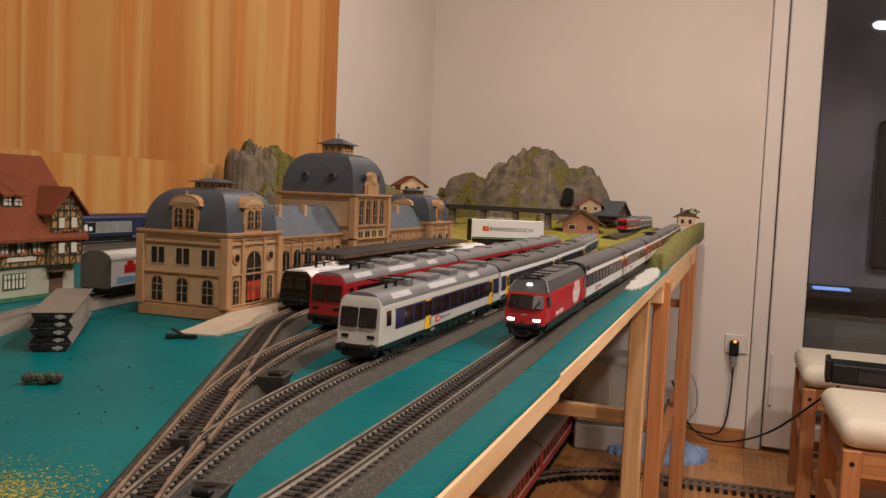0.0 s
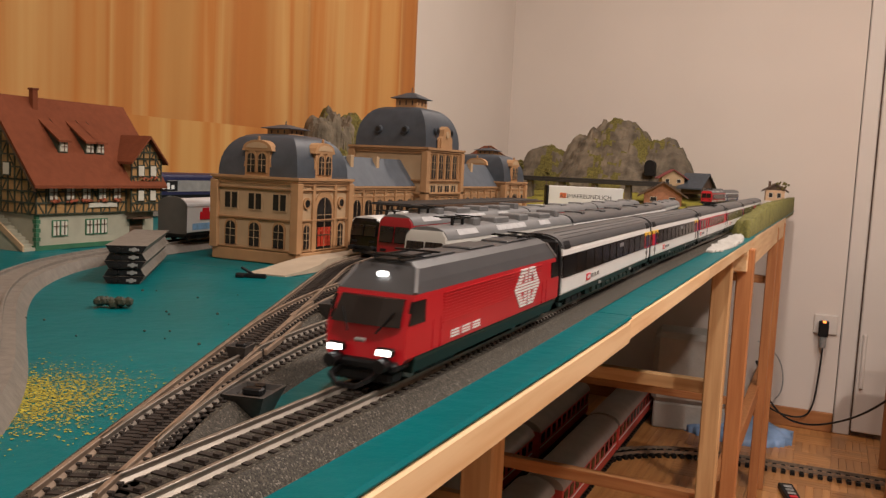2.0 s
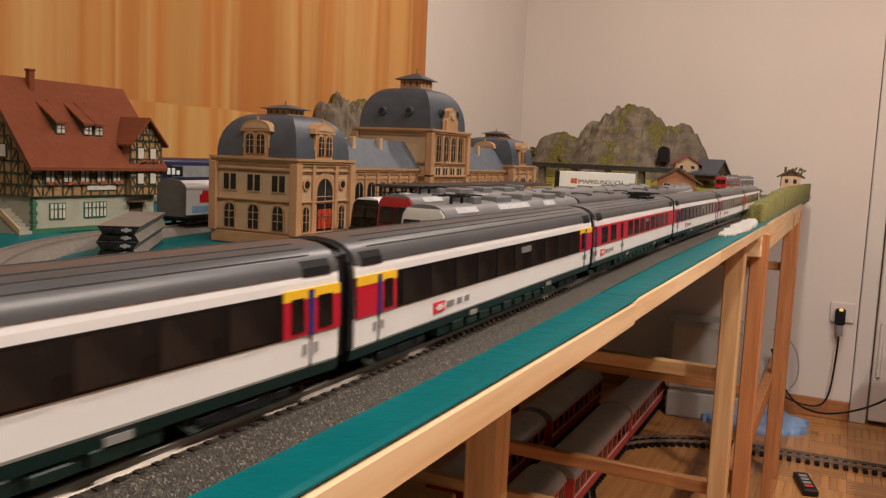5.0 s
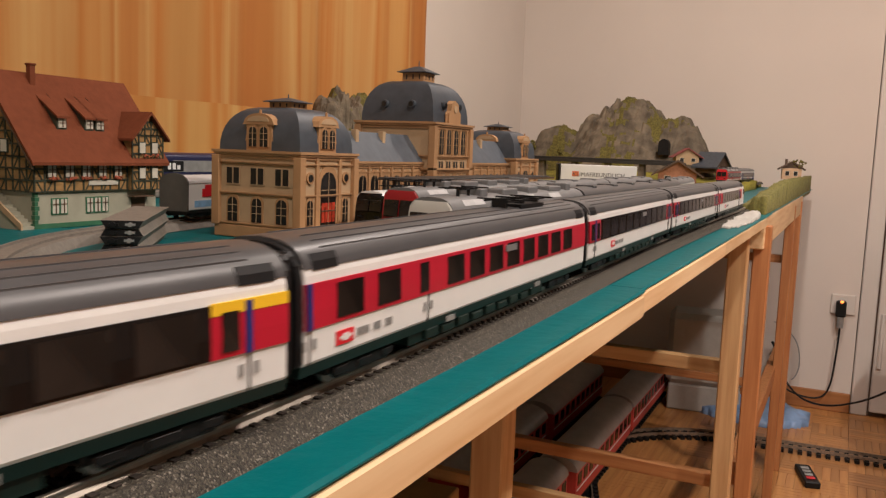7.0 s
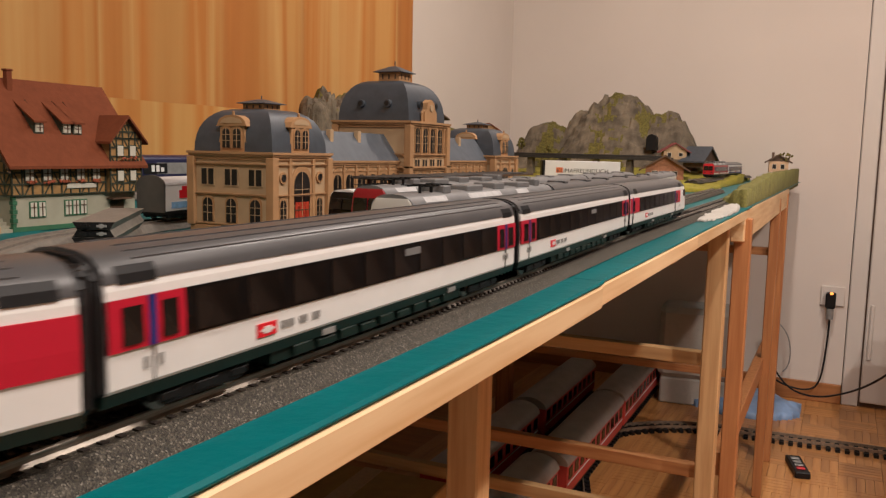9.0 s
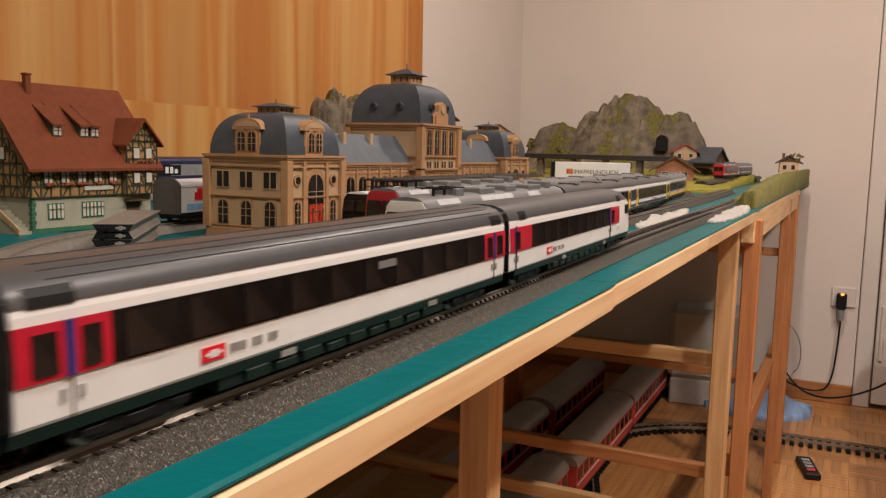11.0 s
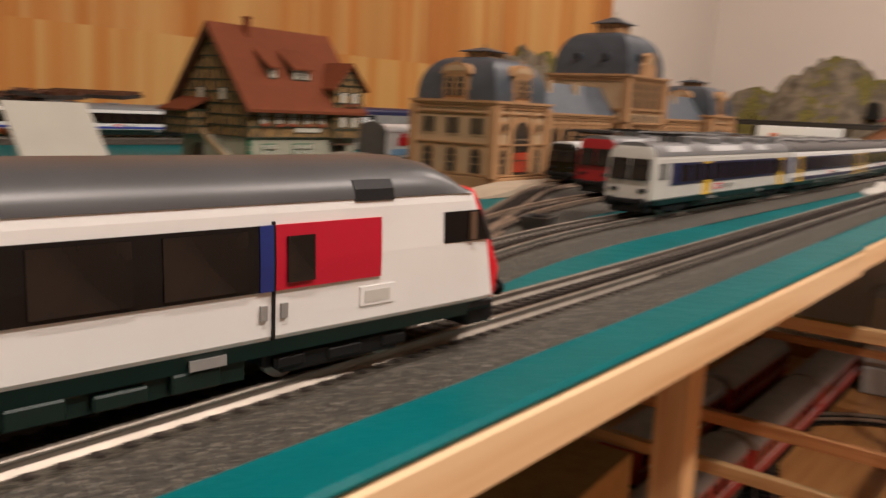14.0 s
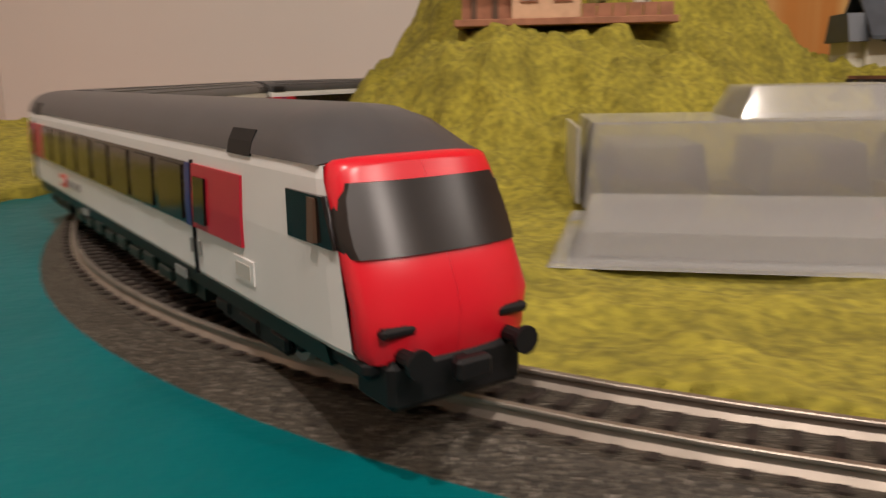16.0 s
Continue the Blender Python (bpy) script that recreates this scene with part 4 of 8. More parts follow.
    for y0, y1 in ((-half + 0.001, -half + 0.036), (tip - 0.0755, tip - 0.047)):
        bm = bmesh.new()
        strip(bm, [(side_x(0.0208), 0.0208), (side_x(0.026), 0.026), (side_x(0.0338), 0.0338)], y0, y1, 0.0004)
        part("entrance_panel", bm, M_PANEL_RED, ca)
    pane_row(ca, [-0.1045 + 0.0237 * k for k in range(8)], 0.0178, 0.0216, 0.0330)
    pane_row(ca, [-0.138, tip - 0.0695], 0.0068, 0.0222, 0.0315, th=0.0008)
    for y in (tip - 0.0778, -half + 0.009):
        bm = bmesh.new()
        strip(bm, [(side_x(0.0208), 0.0208), (side_x(0.026), 0.026), (side_x(0.0338), 0.0338)], y - 0.0016, y + 0.0016, 0.0006)
        part("door_post", bm, M_BLUE, ca)
        bm = bmesh.new()
        strip(bm, [(side_x(0.0105), 0.0108), (side_x(0.026), 0.026), (side_x(0.0338), 0.0345)], y + 0.0016, y + 0.0021, 0.0005)
        part("door_seam", bm, M_BLACK, ca)
        bm = bmesh.new()
        for sgn in (-1, 1):
            for dy in (-0.0005, 0.0045):
                box(bm, sgn * 0.0167 - 0.0003, sgn * 0.0167 + 0.0003, y + dy - 0.0008, y + dy + 0.0008, 0.0150, 0.0180)
        part("door_grip", bm, M_STEEL, ca)
    bm = bmesh.new()
    for sgn in (-1, 1):
        prism(bm, [(tip - 0.0262, 0.0262), (tip - 0.0096, 0.0262), (tip - 0.0132, 0.0337), (tip - 0.0262, 0.0337)], sgn * 0.0140, sgn * 0.0165, "x")
    part("cab_side_window", bm, M_BAND, ca)
    bm = bmesh.new()
    strip(bm, [(side_x(0.0266), 0.0266), (side_x(0.0333), 0.0333)], tip - 0.0172, tip - 0.0150, 0.0007)
    part("window_bar", bm, M_BROWN, ca)
    bm = bmesh.new()
    strip(bm, [(side_x(0.016), 0.0145), (side_x(0.018), 0.0188)], tip - 0.0528, tip - 0.0425, 0.00012)
    sh = part("side_grille", bm, M_WHITE, ca)
    bm = bmesh.new()
    strip(bm, [(side_x(0.016), 0.0152), (side_x(0.018), 0.0178)], tip - 0.0515, tip - 0.0440, 0.00022)
    part("grille_slot", bm, M_GREYW, sh)
    bm = bmesh.new()
    for y in (tip - 0.0485, -half + 0.022):
        strip(bm, [(0.0158, 0.0374), (0.0152, 0.0399), (0.0141, 0.0419)], y - 0.0058, y + 0.0058, 0.0002)
    part("roof_hatch", bm, M_BLACK, ca)
    lettering(ca, -0.078)
    underframe(ca, half - 0.012)
    for sgn in (-1,):
        part("gangway_bellows", boxes((-0.0135, 0.0135, sgn * half - 0.0021, sgn * half + 0.0021, 0.009, 0.0430), bevel=0.0012), M_BLACK, ca)
    for y in (-0.1075, 0.098):
        bogie(ca, y)
    return ca


def loco():
    """The red electric locomotive; its front looks to -y."""
    H = 0.1045
    lo = empty("electric_locomotive", None, "red electric locomotive with dark grey roof and lit headlamps", "model locomotive", "main line train")
    low = [(0.0155, 0.0095), (0.0170, 0.0115), (0.0172, 0.022), (0.0170, 0.029), (0.0168, 0.0345)]

    def front(sgn):
        def f(x, z):
            if z <= 0.019:
                k = -(0.019 - z) * 0.28
            else:
                k = -(z - 0.019) * 0.62
            return sgn * (k - (abs(x) / 0.017) ** 3 * 0.0025)
        return f
    zs = [(x, z) for x, z in low]
    b = loft([ring(-H, zs, front(-1)), ring(-H + 0.016, zs), ring(H - 0.016, zs), ring(H, zs, front(1))])
    smooth(part("body_shell", b, M_RED, lo, "glossy red body with two white emblems"), 0.5)
    # roof: raked dark grey hood with sloping sides
    rf = [(0.0168, 0.0345), (0.0152, 0.0385), (0.0128, 0.0430), (0.0090, 0.0452), (0.0003, 0.0455)]

    def rake(sgn):
        return lambda x, z: sgn * (-(z - 0.0345) * 1.15 - (abs(x) / 0.017) ** 3 * 0.0022)
    b = loft([ring(-H + 0.0098, rf, rake(-1)), ring(-H + 0.034, rf), ring(H - 0.034, rf), ring(H - 0.0098, rf, rake(1))])
    part("roof_hood", b, M_ROOF, lo, "dark grey raked roof")
    # pale corner seams of the hood
    bm = bmesh.new()
    for sgn in (-1, 1):
        for e in (-1, 1):
            p0, p1 = Vector((sgn * 0.0168, e * (H - 0.0122), 0.0350)), Vector((sgn * 0.0130, e * (H - 0.0205), 0.0430))
            d = p1 - p0
            m = Matrix.Translation((p0 + p1) / 2) @ d.to_track_quat("Z", "Y").to_matrix().to_4x4()
            box(bm, -0.0007, 0.0007, -0.0006, 0.0006, -d.length / 2, d.length / 2, m=m)
    part("corner_seam", bm, M_ROOF_L, lo)
    bm = bmesh.new()
    for y in (-0.05, 0.0, 0.05):
        box(bm, -0.0075, 0.0075, y - 0.016, y + 0.016, 0.0452, 0.0464, bevel=0.0005)
    part("roof_cover", bm, M_ROOF, lo)
    for y in (-0.071, 0.071):
        bm = bmesh.new()
        for k in (-0.0055, 0.0055):
            box(bm, k - 0.0005, k + 0.0005, y - 0.015, y + 0.015, 0.0462, 0.0472)
        for q in (-0.013, -0.010, 0.013):
            box(bm, -0.0105, 0.0105, y + q - 0.0006, y + q + 0.0006, 0.0470, 0.0478)
        box(bm, -0.007, 0.007, y - 0.012, y + 0.012, 0.0448, 0.0457)
        part("pantograph_bar", bm, M_BLACK, lo, "folded black pantograph")
    # windscreens, cab side windows, lamps
    for e in (-1, 1):
        def y_at(z, add):
            return e * (H - (z - 0.019) * 0.62 + add)
        bm = bmesh.new()
        o = []
        for z, w in ((0.0232, 0.0150), (0.0328, 0.0138)):
            o.append([(sx * w, y_at(z, 0.0006 - (0.0016 if abs(sx) > 0.9 else 0)), z) for sx in (-1, -0.4, 0.4, 1)])
        o.append([(x, y - e * 0.004, z) for x, y, z in o[1]])
        o.append([(x, y - e * 0.004, z) for x, y, z in o[0]])
        rows = [[bm.verts.new(p) for p in r] for r in o]
        for a, c in zip(rows, rows[1:] + rows[:1]):
            for i in range(3):
                bm.faces.new((a[i], a[i + 1], c[i + 1], c[i]))
        bmesh.ops.recalc_face_normals(bm, faces=bm.faces[:])
        part("windscreen", bm, M_SCREEN, lo, "dark tinted windscreen")
        for x in (-0.006, 0.007):
            w = part("wiper", boxes((-0.0003, 0.0003, -0.0004, 0.0004, -0.001, 0.0095), bevel=0.0001), M_BLACK, lo)
            w.matrix_basis = Matrix.Translation((x, y_at(0.0215, 0.0010), 0.0215)) @ Matrix.Rotation(e * radians(31), 4, "X") @ Matrix.Rotation(radians(30 if x > 0 else -30), 4, "Y")
        bm = bmesh.new()
        for sgn in (-1, 1):
            prism(bm, [(e * (H - 0.0205), 0.0238), (e * (H - 0.0062), 0.0238), (e * (H - 0.0100), 0.0322), (e * (H - 0.0205), 0.0322)], sgn * 0.0160, sgn * 0.0175, "x")
        part("cab_side_window", bm, M_BAND, lo)
        for x in (-0.0105, 0.0105):
            h = part("head_lamp", boxes((x - 0.0036, x + 0.0036, e * (H - 0.0012) - 0.0017, e * (H - 0.0012) + 0.0017, 0.0128, 0.0158), bevel=0.0006), M_BLACK, lo)
            if e < 0:
                part("lamp_lens", boxes((x - 0.0031, x + 0.0031, -(H - 0.0012) - 0.0022, -(H - 0.0012) - 0.0012, 0.0132, 0.0154), bevel=0.0004), M_HEAD, h, "glowing white headlamp")
        if e < 0:
            part("top_lamp", boxes((-0.0022, 0.0022, -(H - 0.0175), -(H - 0.0155), 0.0395, 0.0415), bevel=0.0005), M_HEAD, lo, "glowing top lamp")
        part("front_emblem", boxes((-0.0022, 0.0022, e * (H - 0.0004) - 0.0008, e * (H - 0.0004) + 0.0008, 0.0172, 0.0186), bevel=0.0004), M_STEEL, lo)
        bm = boxes((-0.0150, 0.0150, e * (H - 0.008) - 0.007, e * (H - 0.008) + 0.007, 0.0068, 0.0105), bevel=0.001)
        box(bm, -0.013, 0.013, e * (H - 0.007) - 0.005, e * (H - 0.007) + 0.005, 0.002, 0.007, bevel=0.0012)
        part("snow_plough", bm, M_BLACK, lo)
        bm = bmesh.new()
        for x in (-0.0105, 0.0105):
            cyl(bm, (x, e * (H - 0.002) if e > 0 else -(H + 0.004), 0.0098), 0.0026, 0.006, "y", 12)
        part("buffer", bm, M_BLACK, lo)
    # hook-shaped coupling at the front
    bm = bmesh.new()
    sweep(bm, [(-0.0008, -0.0008), (0.0008, -0.0008), (0.0008, 0.0008), (-0.0008, 0.0008)], [(-0.009, -H + 0.002, 0.007), (-0.0085, -H - 0.006, 0.0055), (-0.004, -H - 0.009, 0.003), (0.004, -H - 0.009, 0.003), (0.0075, -H - 0.006, 0.005), (0.008, -H + 0.002, 0.007)])
    part("coupling_hook", bm, M_BLACK, lo)
    # ribbed sides and the white emblem of slanted bars
    bm = bmesh.new()
    for k in range(10):
        strip(bm, [(0.0171, 0.0205 + k * 0.0013), (0.0171, 0.0210 + k * 0.0013)], -0.066, 0.066, 0.0003)
    part("side_ribs", bm, M_RED, lo)
    bm = bmesh.new()
    n = 13
    for k in range(n):
        z = 0.0142 + k * 0.0015
        v = (k - (n - 1) / 2) / ((n - 1) / 2)
        w = 0.0205 - 0.0095 * abs(v)
        spans = [(-w, w)] if abs(v) < 0.2 else [(-w, -w + 0.0070), (-0.0052, -0.0010), (0.0010, 0.0052), (w - 0.0070, w)] if abs(v) < 0.75 else [(-w, -0.0014), (0.0014, w)]
        for a, c in spans:
            strip(bm, [(0.0171, z), (0.0171, z + 0.0009)], 0.041 + a, 0.041 + c, 0.0006)
    part("side_emblem", bm, M_WHITE, lo, "large white emblem of bars on the side")
    bm = bmesh.new()
    for row in range(3):
        for k in range(11):
            if k not in (3, 7):
                strip(bm, [(0.0171, 0.0132 + row * 0.0012), (0.0171, 0.0139 + row * 0.0012)], -0.0573 + k * 0.0030, -0.0548 + k * 0.0030, 0.0003)
    part("letter_bars", bm, M_WHITE, lo)
    for e in (-1, 1):
        bm = bmesh.new()
        for dy in (0.0, 0.0075):
            strip(bm, [(0.0169, 0.0115), (0.0169, 0.0235)], e * (H - 0.0285) - e * dy - 0.0002, e * (H - 0.0285) - e * dy + 0.0002, 0.0005)
        part("cab_door_rail", bm, M_PANEL_RED, lo)
    bm = bmesh.new()
    prism(bm, [(-0.0165, 0.0116), (0.0165, 0.0116), (0.0172, 0.0098), (0.0160, 0.0050), (-0.0160, 0.0050), (-0.0172, 0.0098)], -H + 0.013, H - 0.013)
    part("underframe", bm, M_GREEN, lo, "dark green skirt")
    for y in (-0.062, 0.062):
        bogie(lo, y, 0.034, 0.0065)
    return lo


def railcar(name, label, half, body, roof, band, front, stripe, group, doors=M_YELLOW, cab=True):
    """A suburban power car or coach with a flat, framed front towards -y."""
    rc = empty(name, None, label, "model train coach", group)
    shell(half, body, roof, rc, groove=False)
    bm = bmesh.new()
    strip(bm, [(side_x(0.0195), 0.0195), (side_x(0.026), 0.026), (side_x(0.0335), 0.0335)], -half + (0.022 if cab else 0.002), half - 0.002)
    part("window_band", bm, band, rc)
    pane_row(rc, [-half + 0.045 + 0.020 * k for k in range(int((2 * half - 0.07) / 0.020) + 1)], 0.0150, 0.0212, 0.0322)
    if stripe is not None:
        bm = bmesh.new()
        strip(bm, [(side_x(0.0120), 0.0120), (side_x(0.0150), 0.0150)], -half + 0.002, half - 0.002)
        part("waist_stripe", bm, stripe, rc)
    for y in (-half + 0.085, half - 0.03) if cab else (-half + 0.025, half - 0.025):
        door(rc, y, doors, w=0.011)
    if cab:
        bm = loft([ring(-half, SHELL + [(0.0120, 0.0435)]), ring(-half - 0.004, [(x * 0.93, z) for x, z in SHELL] + [(0.0115, 0.0425)], lambda x, z: max(0, z - 0.02) * 0.16)])
        smooth(part("cab_front", bm, front, rc), 0.4)
        for x in (-0.0069, 0.0069):
            w = part("windscreen", boxes((-0.0064, 0.0064, -0.0012, 0.0004, -0.0068, 0.0066), bevel=0.0006), M_PANE, rc)
            w.matrix_basis = Matrix.Translation((x, -half - 0.0033, 0.0295)) @ Matrix.Rotation(radians(-9), 4, "X")
        for x in (-0.0095, 0.0095):
            part("head_lamp", boxes((x - 0.0028, x + 0.0028, -half - 0.0048, -half - 0.0035, 0.0155, 0.0178), bevel=0.0005), M_BLACK, rc)
        bm = bmesh.new()
        strip(bm, [(side_x(0.026), 0.0235), (side_x(0.0335), 0.0335)], -half + 0.006, -half + 0.0135, 0.0004)
        part("cab_side_window", bm, M_PANE, rc)
        bm = boxes((-0.0150, 0.0150, -half - 0.006, -half + 0.006, 0.0075, 0.0112), (-0.0125, 0.0125, -half - 0.004, -half + 0.004, 0.0025, 0.0080), bevel=0.001)
        part("buffer_beam", bm, M_BLACK, rc)
        bm = bmesh.new()
        for x in (-0.0105, 0.0105):
            cyl(bm, (x, -half - 0.0105, 0.0094), 0.0028, 0.006, "y", 12)
        part("buffer", bm, M_BLACK, rc)
    else:
        ends(rc, half)
    bm = bmesh.new()
    for k, (y, w, h) in enumerate(((-0.55, 0.012, 0.0045), (-0.2, 0.03, 0.0035), (0.15, 0.022, 0.004), (0.55, 0.03, 0.0032), (0.8, 0.012, 0.005)) if cab else ((-0.6, 0.012, 0.0015), (0.0, 0.02, 0.0012), (0.6, 0.012, 0.0015))):
        box(bm, -0.0095, 0.0095, y * half - w / 2, y * half + w / 2, 0.0445, 0.0460 + h, bevel=0.0008)
    part("roof_box", bm, roof, rc)
    if cab:
        bm = bmesh.new()
        for y0, y1 in ((-0.86, -0.62), (-0.35, 0.1), (0.35, 0.55)):
            strip(bm, [(0.0146, 0.0405), (0.0118, 0.0440)], y0 * half, y1 * half, 0.0006)
        part("roof_grille", bm, M_ROOF_P, rc)
        bm = bmesh.new()
        for k in (-0.0055, 0.0055):
            box(bm, k - 0.0005, k + 0.0005, -half * 0.78, -half * 0.50, 0.0500, 0.0510)
        for q in (-0.78, -0.66, -0.52):
            box(bm, -0.0105, 0.0105, q * half - 0.0006, q * half + 0.0006, 0.0507, 0.0515)
            cyl(bm, (0.004, q * half, 0.0455), 0.0012, 0.0052, "z", 8)
        part("pantograph_bar", bm, M_BLACK, rc)
    lettering(rc, -0.035 if cab else 0.0)
    underframe(rc, half - 0.002)
    for y in (-half * 0.72, half * 0.72):
        bogie(rc, y)
    return rc


M_RED_D = mat("dark_train_red", (0.27, 0.006, 0.011), 0.4, var=0.06, scale=40)
M_ROOF_P = mat("pale_grille", (0.42, 0.42, 0.42), 0.45, var=0.12, scale=200)


def standing(ob, x, y, rz=0.0):
    ob.matrix_basis = pose(x, y, RAIL, rz=rz)
    return ob


def station_trains():
    x2 = -GAP + 0.004
    standing(railcar("suburban_power_car", "grey-white suburban power car with navy window band and yellow doors", 0.143, M_GREYW, M_ROOF_L, M_NAVY, M_GREYW, None, "suburban train"), x2, 0.436 + 0.143)
    a = railcar("suburban_coach", "white and navy suburban coach with yellow doors", 0.143, M_WHITE, M_ROOF, M_NAVY, M_WHITE, M_NAVY, "suburban train", cab=False)
    standing(a, x2 - 0.001, 0.436 + 0.143 * 3 + 0.006, 0.5)
    copy_thing(a, pose(x2 - 0.010, 0.436 + 0.143 * 5 + 0.012, RAIL, rz=2.2))
    standing(railcar("suburban_coach", "grey suburban coach at the tail of the train", 0.143, M_GREYW, M_ROOF_L, M_NAVY, M_GREYW, M_YELLOW, "suburban train", cab=False), x2 - 0.030, 0.436 + 0.143 * 7 + 0.016, 4.2)
    x3 = -2 * GAP + 0.004
    standing(railcar("red_power_car", "red suburban power car with grey roof", 0.143, M_RED_D, M_ROOF_L, M_BAND, M_RED_D, None, "red train", doors=M_RED_D), x3, 0.538 + 0.143)
    b = railcar("red_coach", "red coach with grey roof in the station", 0.143, M_RED_D, M_ROOF_L, M_BAND, M_RED_D, M_WHITE, "red train", doors=M_RED_D, cab=False)
    standing(b, x3, 0.538 + 0.143 * 3 + 0.006)
    copy_thing(b, pose(x3, 0.538 + 0.143 * 5 + 0.012, RAIL))
    x4 = -3 * GAP + 0.004
    standing(railcar("white_red_power_car", "red and white railcar beside the platform", 0.143, M_RED_D, M_WHITE, M_BAND, M_BAND, M_RED_D, "platform train", doors=M_RED), x4, 0.622 + 0.143).scale = (0.97, 1.0, 0.80)
    c = railcar("white_red_coach", "white railcar with red stripe beside the platform", 0.143, M_WHITE, M_WHITE, M_BAND, M_WHITE, M_CABRED, "platform train", doors=M_RED, cab=False)
    standing(c, x4, 0.622 + 0.143 * 3 + 0.006).scale = (0.97, 1.0, 0.80)


# lead of the first coach's front along the way, second by second
LEAD = [(0.0, 0.796), (1.0, 0.608), (2.0, 0.423), (3.0, 0.236), (4.0, 0.0527), (6.5, -0.377), (7.0, -0.463), (8.0, -0.635), (9.0, -0.819), (11.5, -1.250),
        (12.5, -1.428), (13.5, -1.610), (14.0, -1.7042), (14.5, -1.7775), (15.0, -1.847), (15.5, -1.9175), (16.0, -1.9990)]
PITCH = 0.3075


def lead(t):
    return float(np.interp(t, [a for a, _ in LEAD], [b for _, b in LEAD]))


def main_train():
    cars = [(loco(), -0.1065, 0.062)]
    kinds = ["leading", "first", "diner", "second", "second"]
    labels = {"leading": "white and black first class coach behind the locomotive", "second": "white and black express coach with red entrances", "first": "white first class coach with yellow stripe over the entrance", "diner": "white and red dining coach with pantograph"}
    made = {}
    for i, k in enumerate(kinds):
        if k in made:
            co = copy_thing(made[k], Matrix())
        else:
            co = made[k] = coach(k, labels[k])
        cars.append((co, PITCH * (i + 0.5), 0.1085))
    cars.append((cab_car(), PITCH * 5.5, 0.1085))
    for ob, _, _ in cars:
        ob.scale = (1.01, 1.01, 1.045)
    return cars


CARS = []


def motions():
    ts = [0.25 * i for i in range(65)]
    for ob, off, half in CARS:
        walk(ob, [(t, carriage_pose(lead(t) + off, half)) for t in ts])


# ---- buildings ----
def on_face(m, name, bm, material, parent):
    """A piece made in the plane (x across, z up, -y out) set on a wall by m."""
    bm.transform(m)
    return part(name, bm, material, parent)


def arched_window(parent, m, w, h, material=M_DARKWIN, surround=M_STONE, bars=True):
    """Frame proud of the wall, dark glazing, mullions."""
    bm = bmesh.new()
    o = arch(w * 1.28, h * 1.12)
    prism(bm, o, -0.0011, 0.0006, "y")
    fr = on_face(m, "window_frame", bm, surround, parent)
    bm = bmesh.new()
    prism(bm, arch(w, h), -0.00135, -0.0004, "y")
    on_face(m, "window", bm, material, fr)
    if bars:
        bm = boxes((-0.00025, 0.00025, -0.0017, -0.0010, 0.0, h), (-w / 2, w / 2, -0.0017, -0.0010, h * 0.36, h * 0.36 + 0.0005), (-w / 2, w / 2, -0.0017, -0.0010, h * 0.66, h * 0.66 + 0.0005))
        on_face(m, "glazing_bar", bm, M_STONE_P, fr)


def square_window(parent, m, w, h, material=M_DARKWIN, surround=M_STONE_P, frame=0.0011):
    fr = on_face(m, "window_frame", boxes((-w / 2 - frame, w / 2 + frame, -0.0010, 0.0004, -frame, h + frame)), surround, parent)
    on_face(m, "window", boxes((-w / 2, w / 2, -0.00135, 0.0, 0, h)), material, fr)
    return fr


def face(x, y, z, turn):
    """turn 0: the wall looks to -y; 90: to +x."""
    return pose(x, y, z, rz=turn)


def cornice(parent, x0, x1, y0, y1, z, out=0.0022, h=0.003, material=M_STONE, name="cornice"):
    bm = boxes((x0 - out, x1 + out, y0 - out, y1 + out, z, z + h * 0.5), (x0 - out * 0.5, x1 + out * 0.5, y0 - out * 0.5, y1 + out * 0.5, z - h * 0.6, z), bevel=0.0003)
    box(bm, x0 - out * 1.4, x1 + out * 1.4, y0 - out * 1.4, y1 + out * 1.4, z + h * 0.5, z + h)
    return part(name, bm, material, parent)


def dome(parent, x0, x1, y0, y1, z, h, top, material=M_SLATE, n=9):
    """A four-sided dome roof with a flat top of the given half size."""
    cx, cy, hx, hy = (x0 + x1) / 2, (y0 + y1) / 2, (x1 - x0) / 2, (y1 - y0) / 2
    rings = []
    for i in range(n + 1):
        a = math.pi / 2 * i / n
        k = math.cos(a) ** 0.8
        ax, ay = top + (hx - top) * k, top + (hy - top) * k
        zz = z + h * math.sin(a) ** 0.9
        rings.append([(cx - ax, cy - ay, zz), (cx + ax, cy - ay, zz), (cx + ax, cy + ay, zz), (cx - ax, cy + ay, zz)])
    bm = loft(rings)
    return smooth(part("dome", bm, material, parent, "dark slate dome"), 0.7)


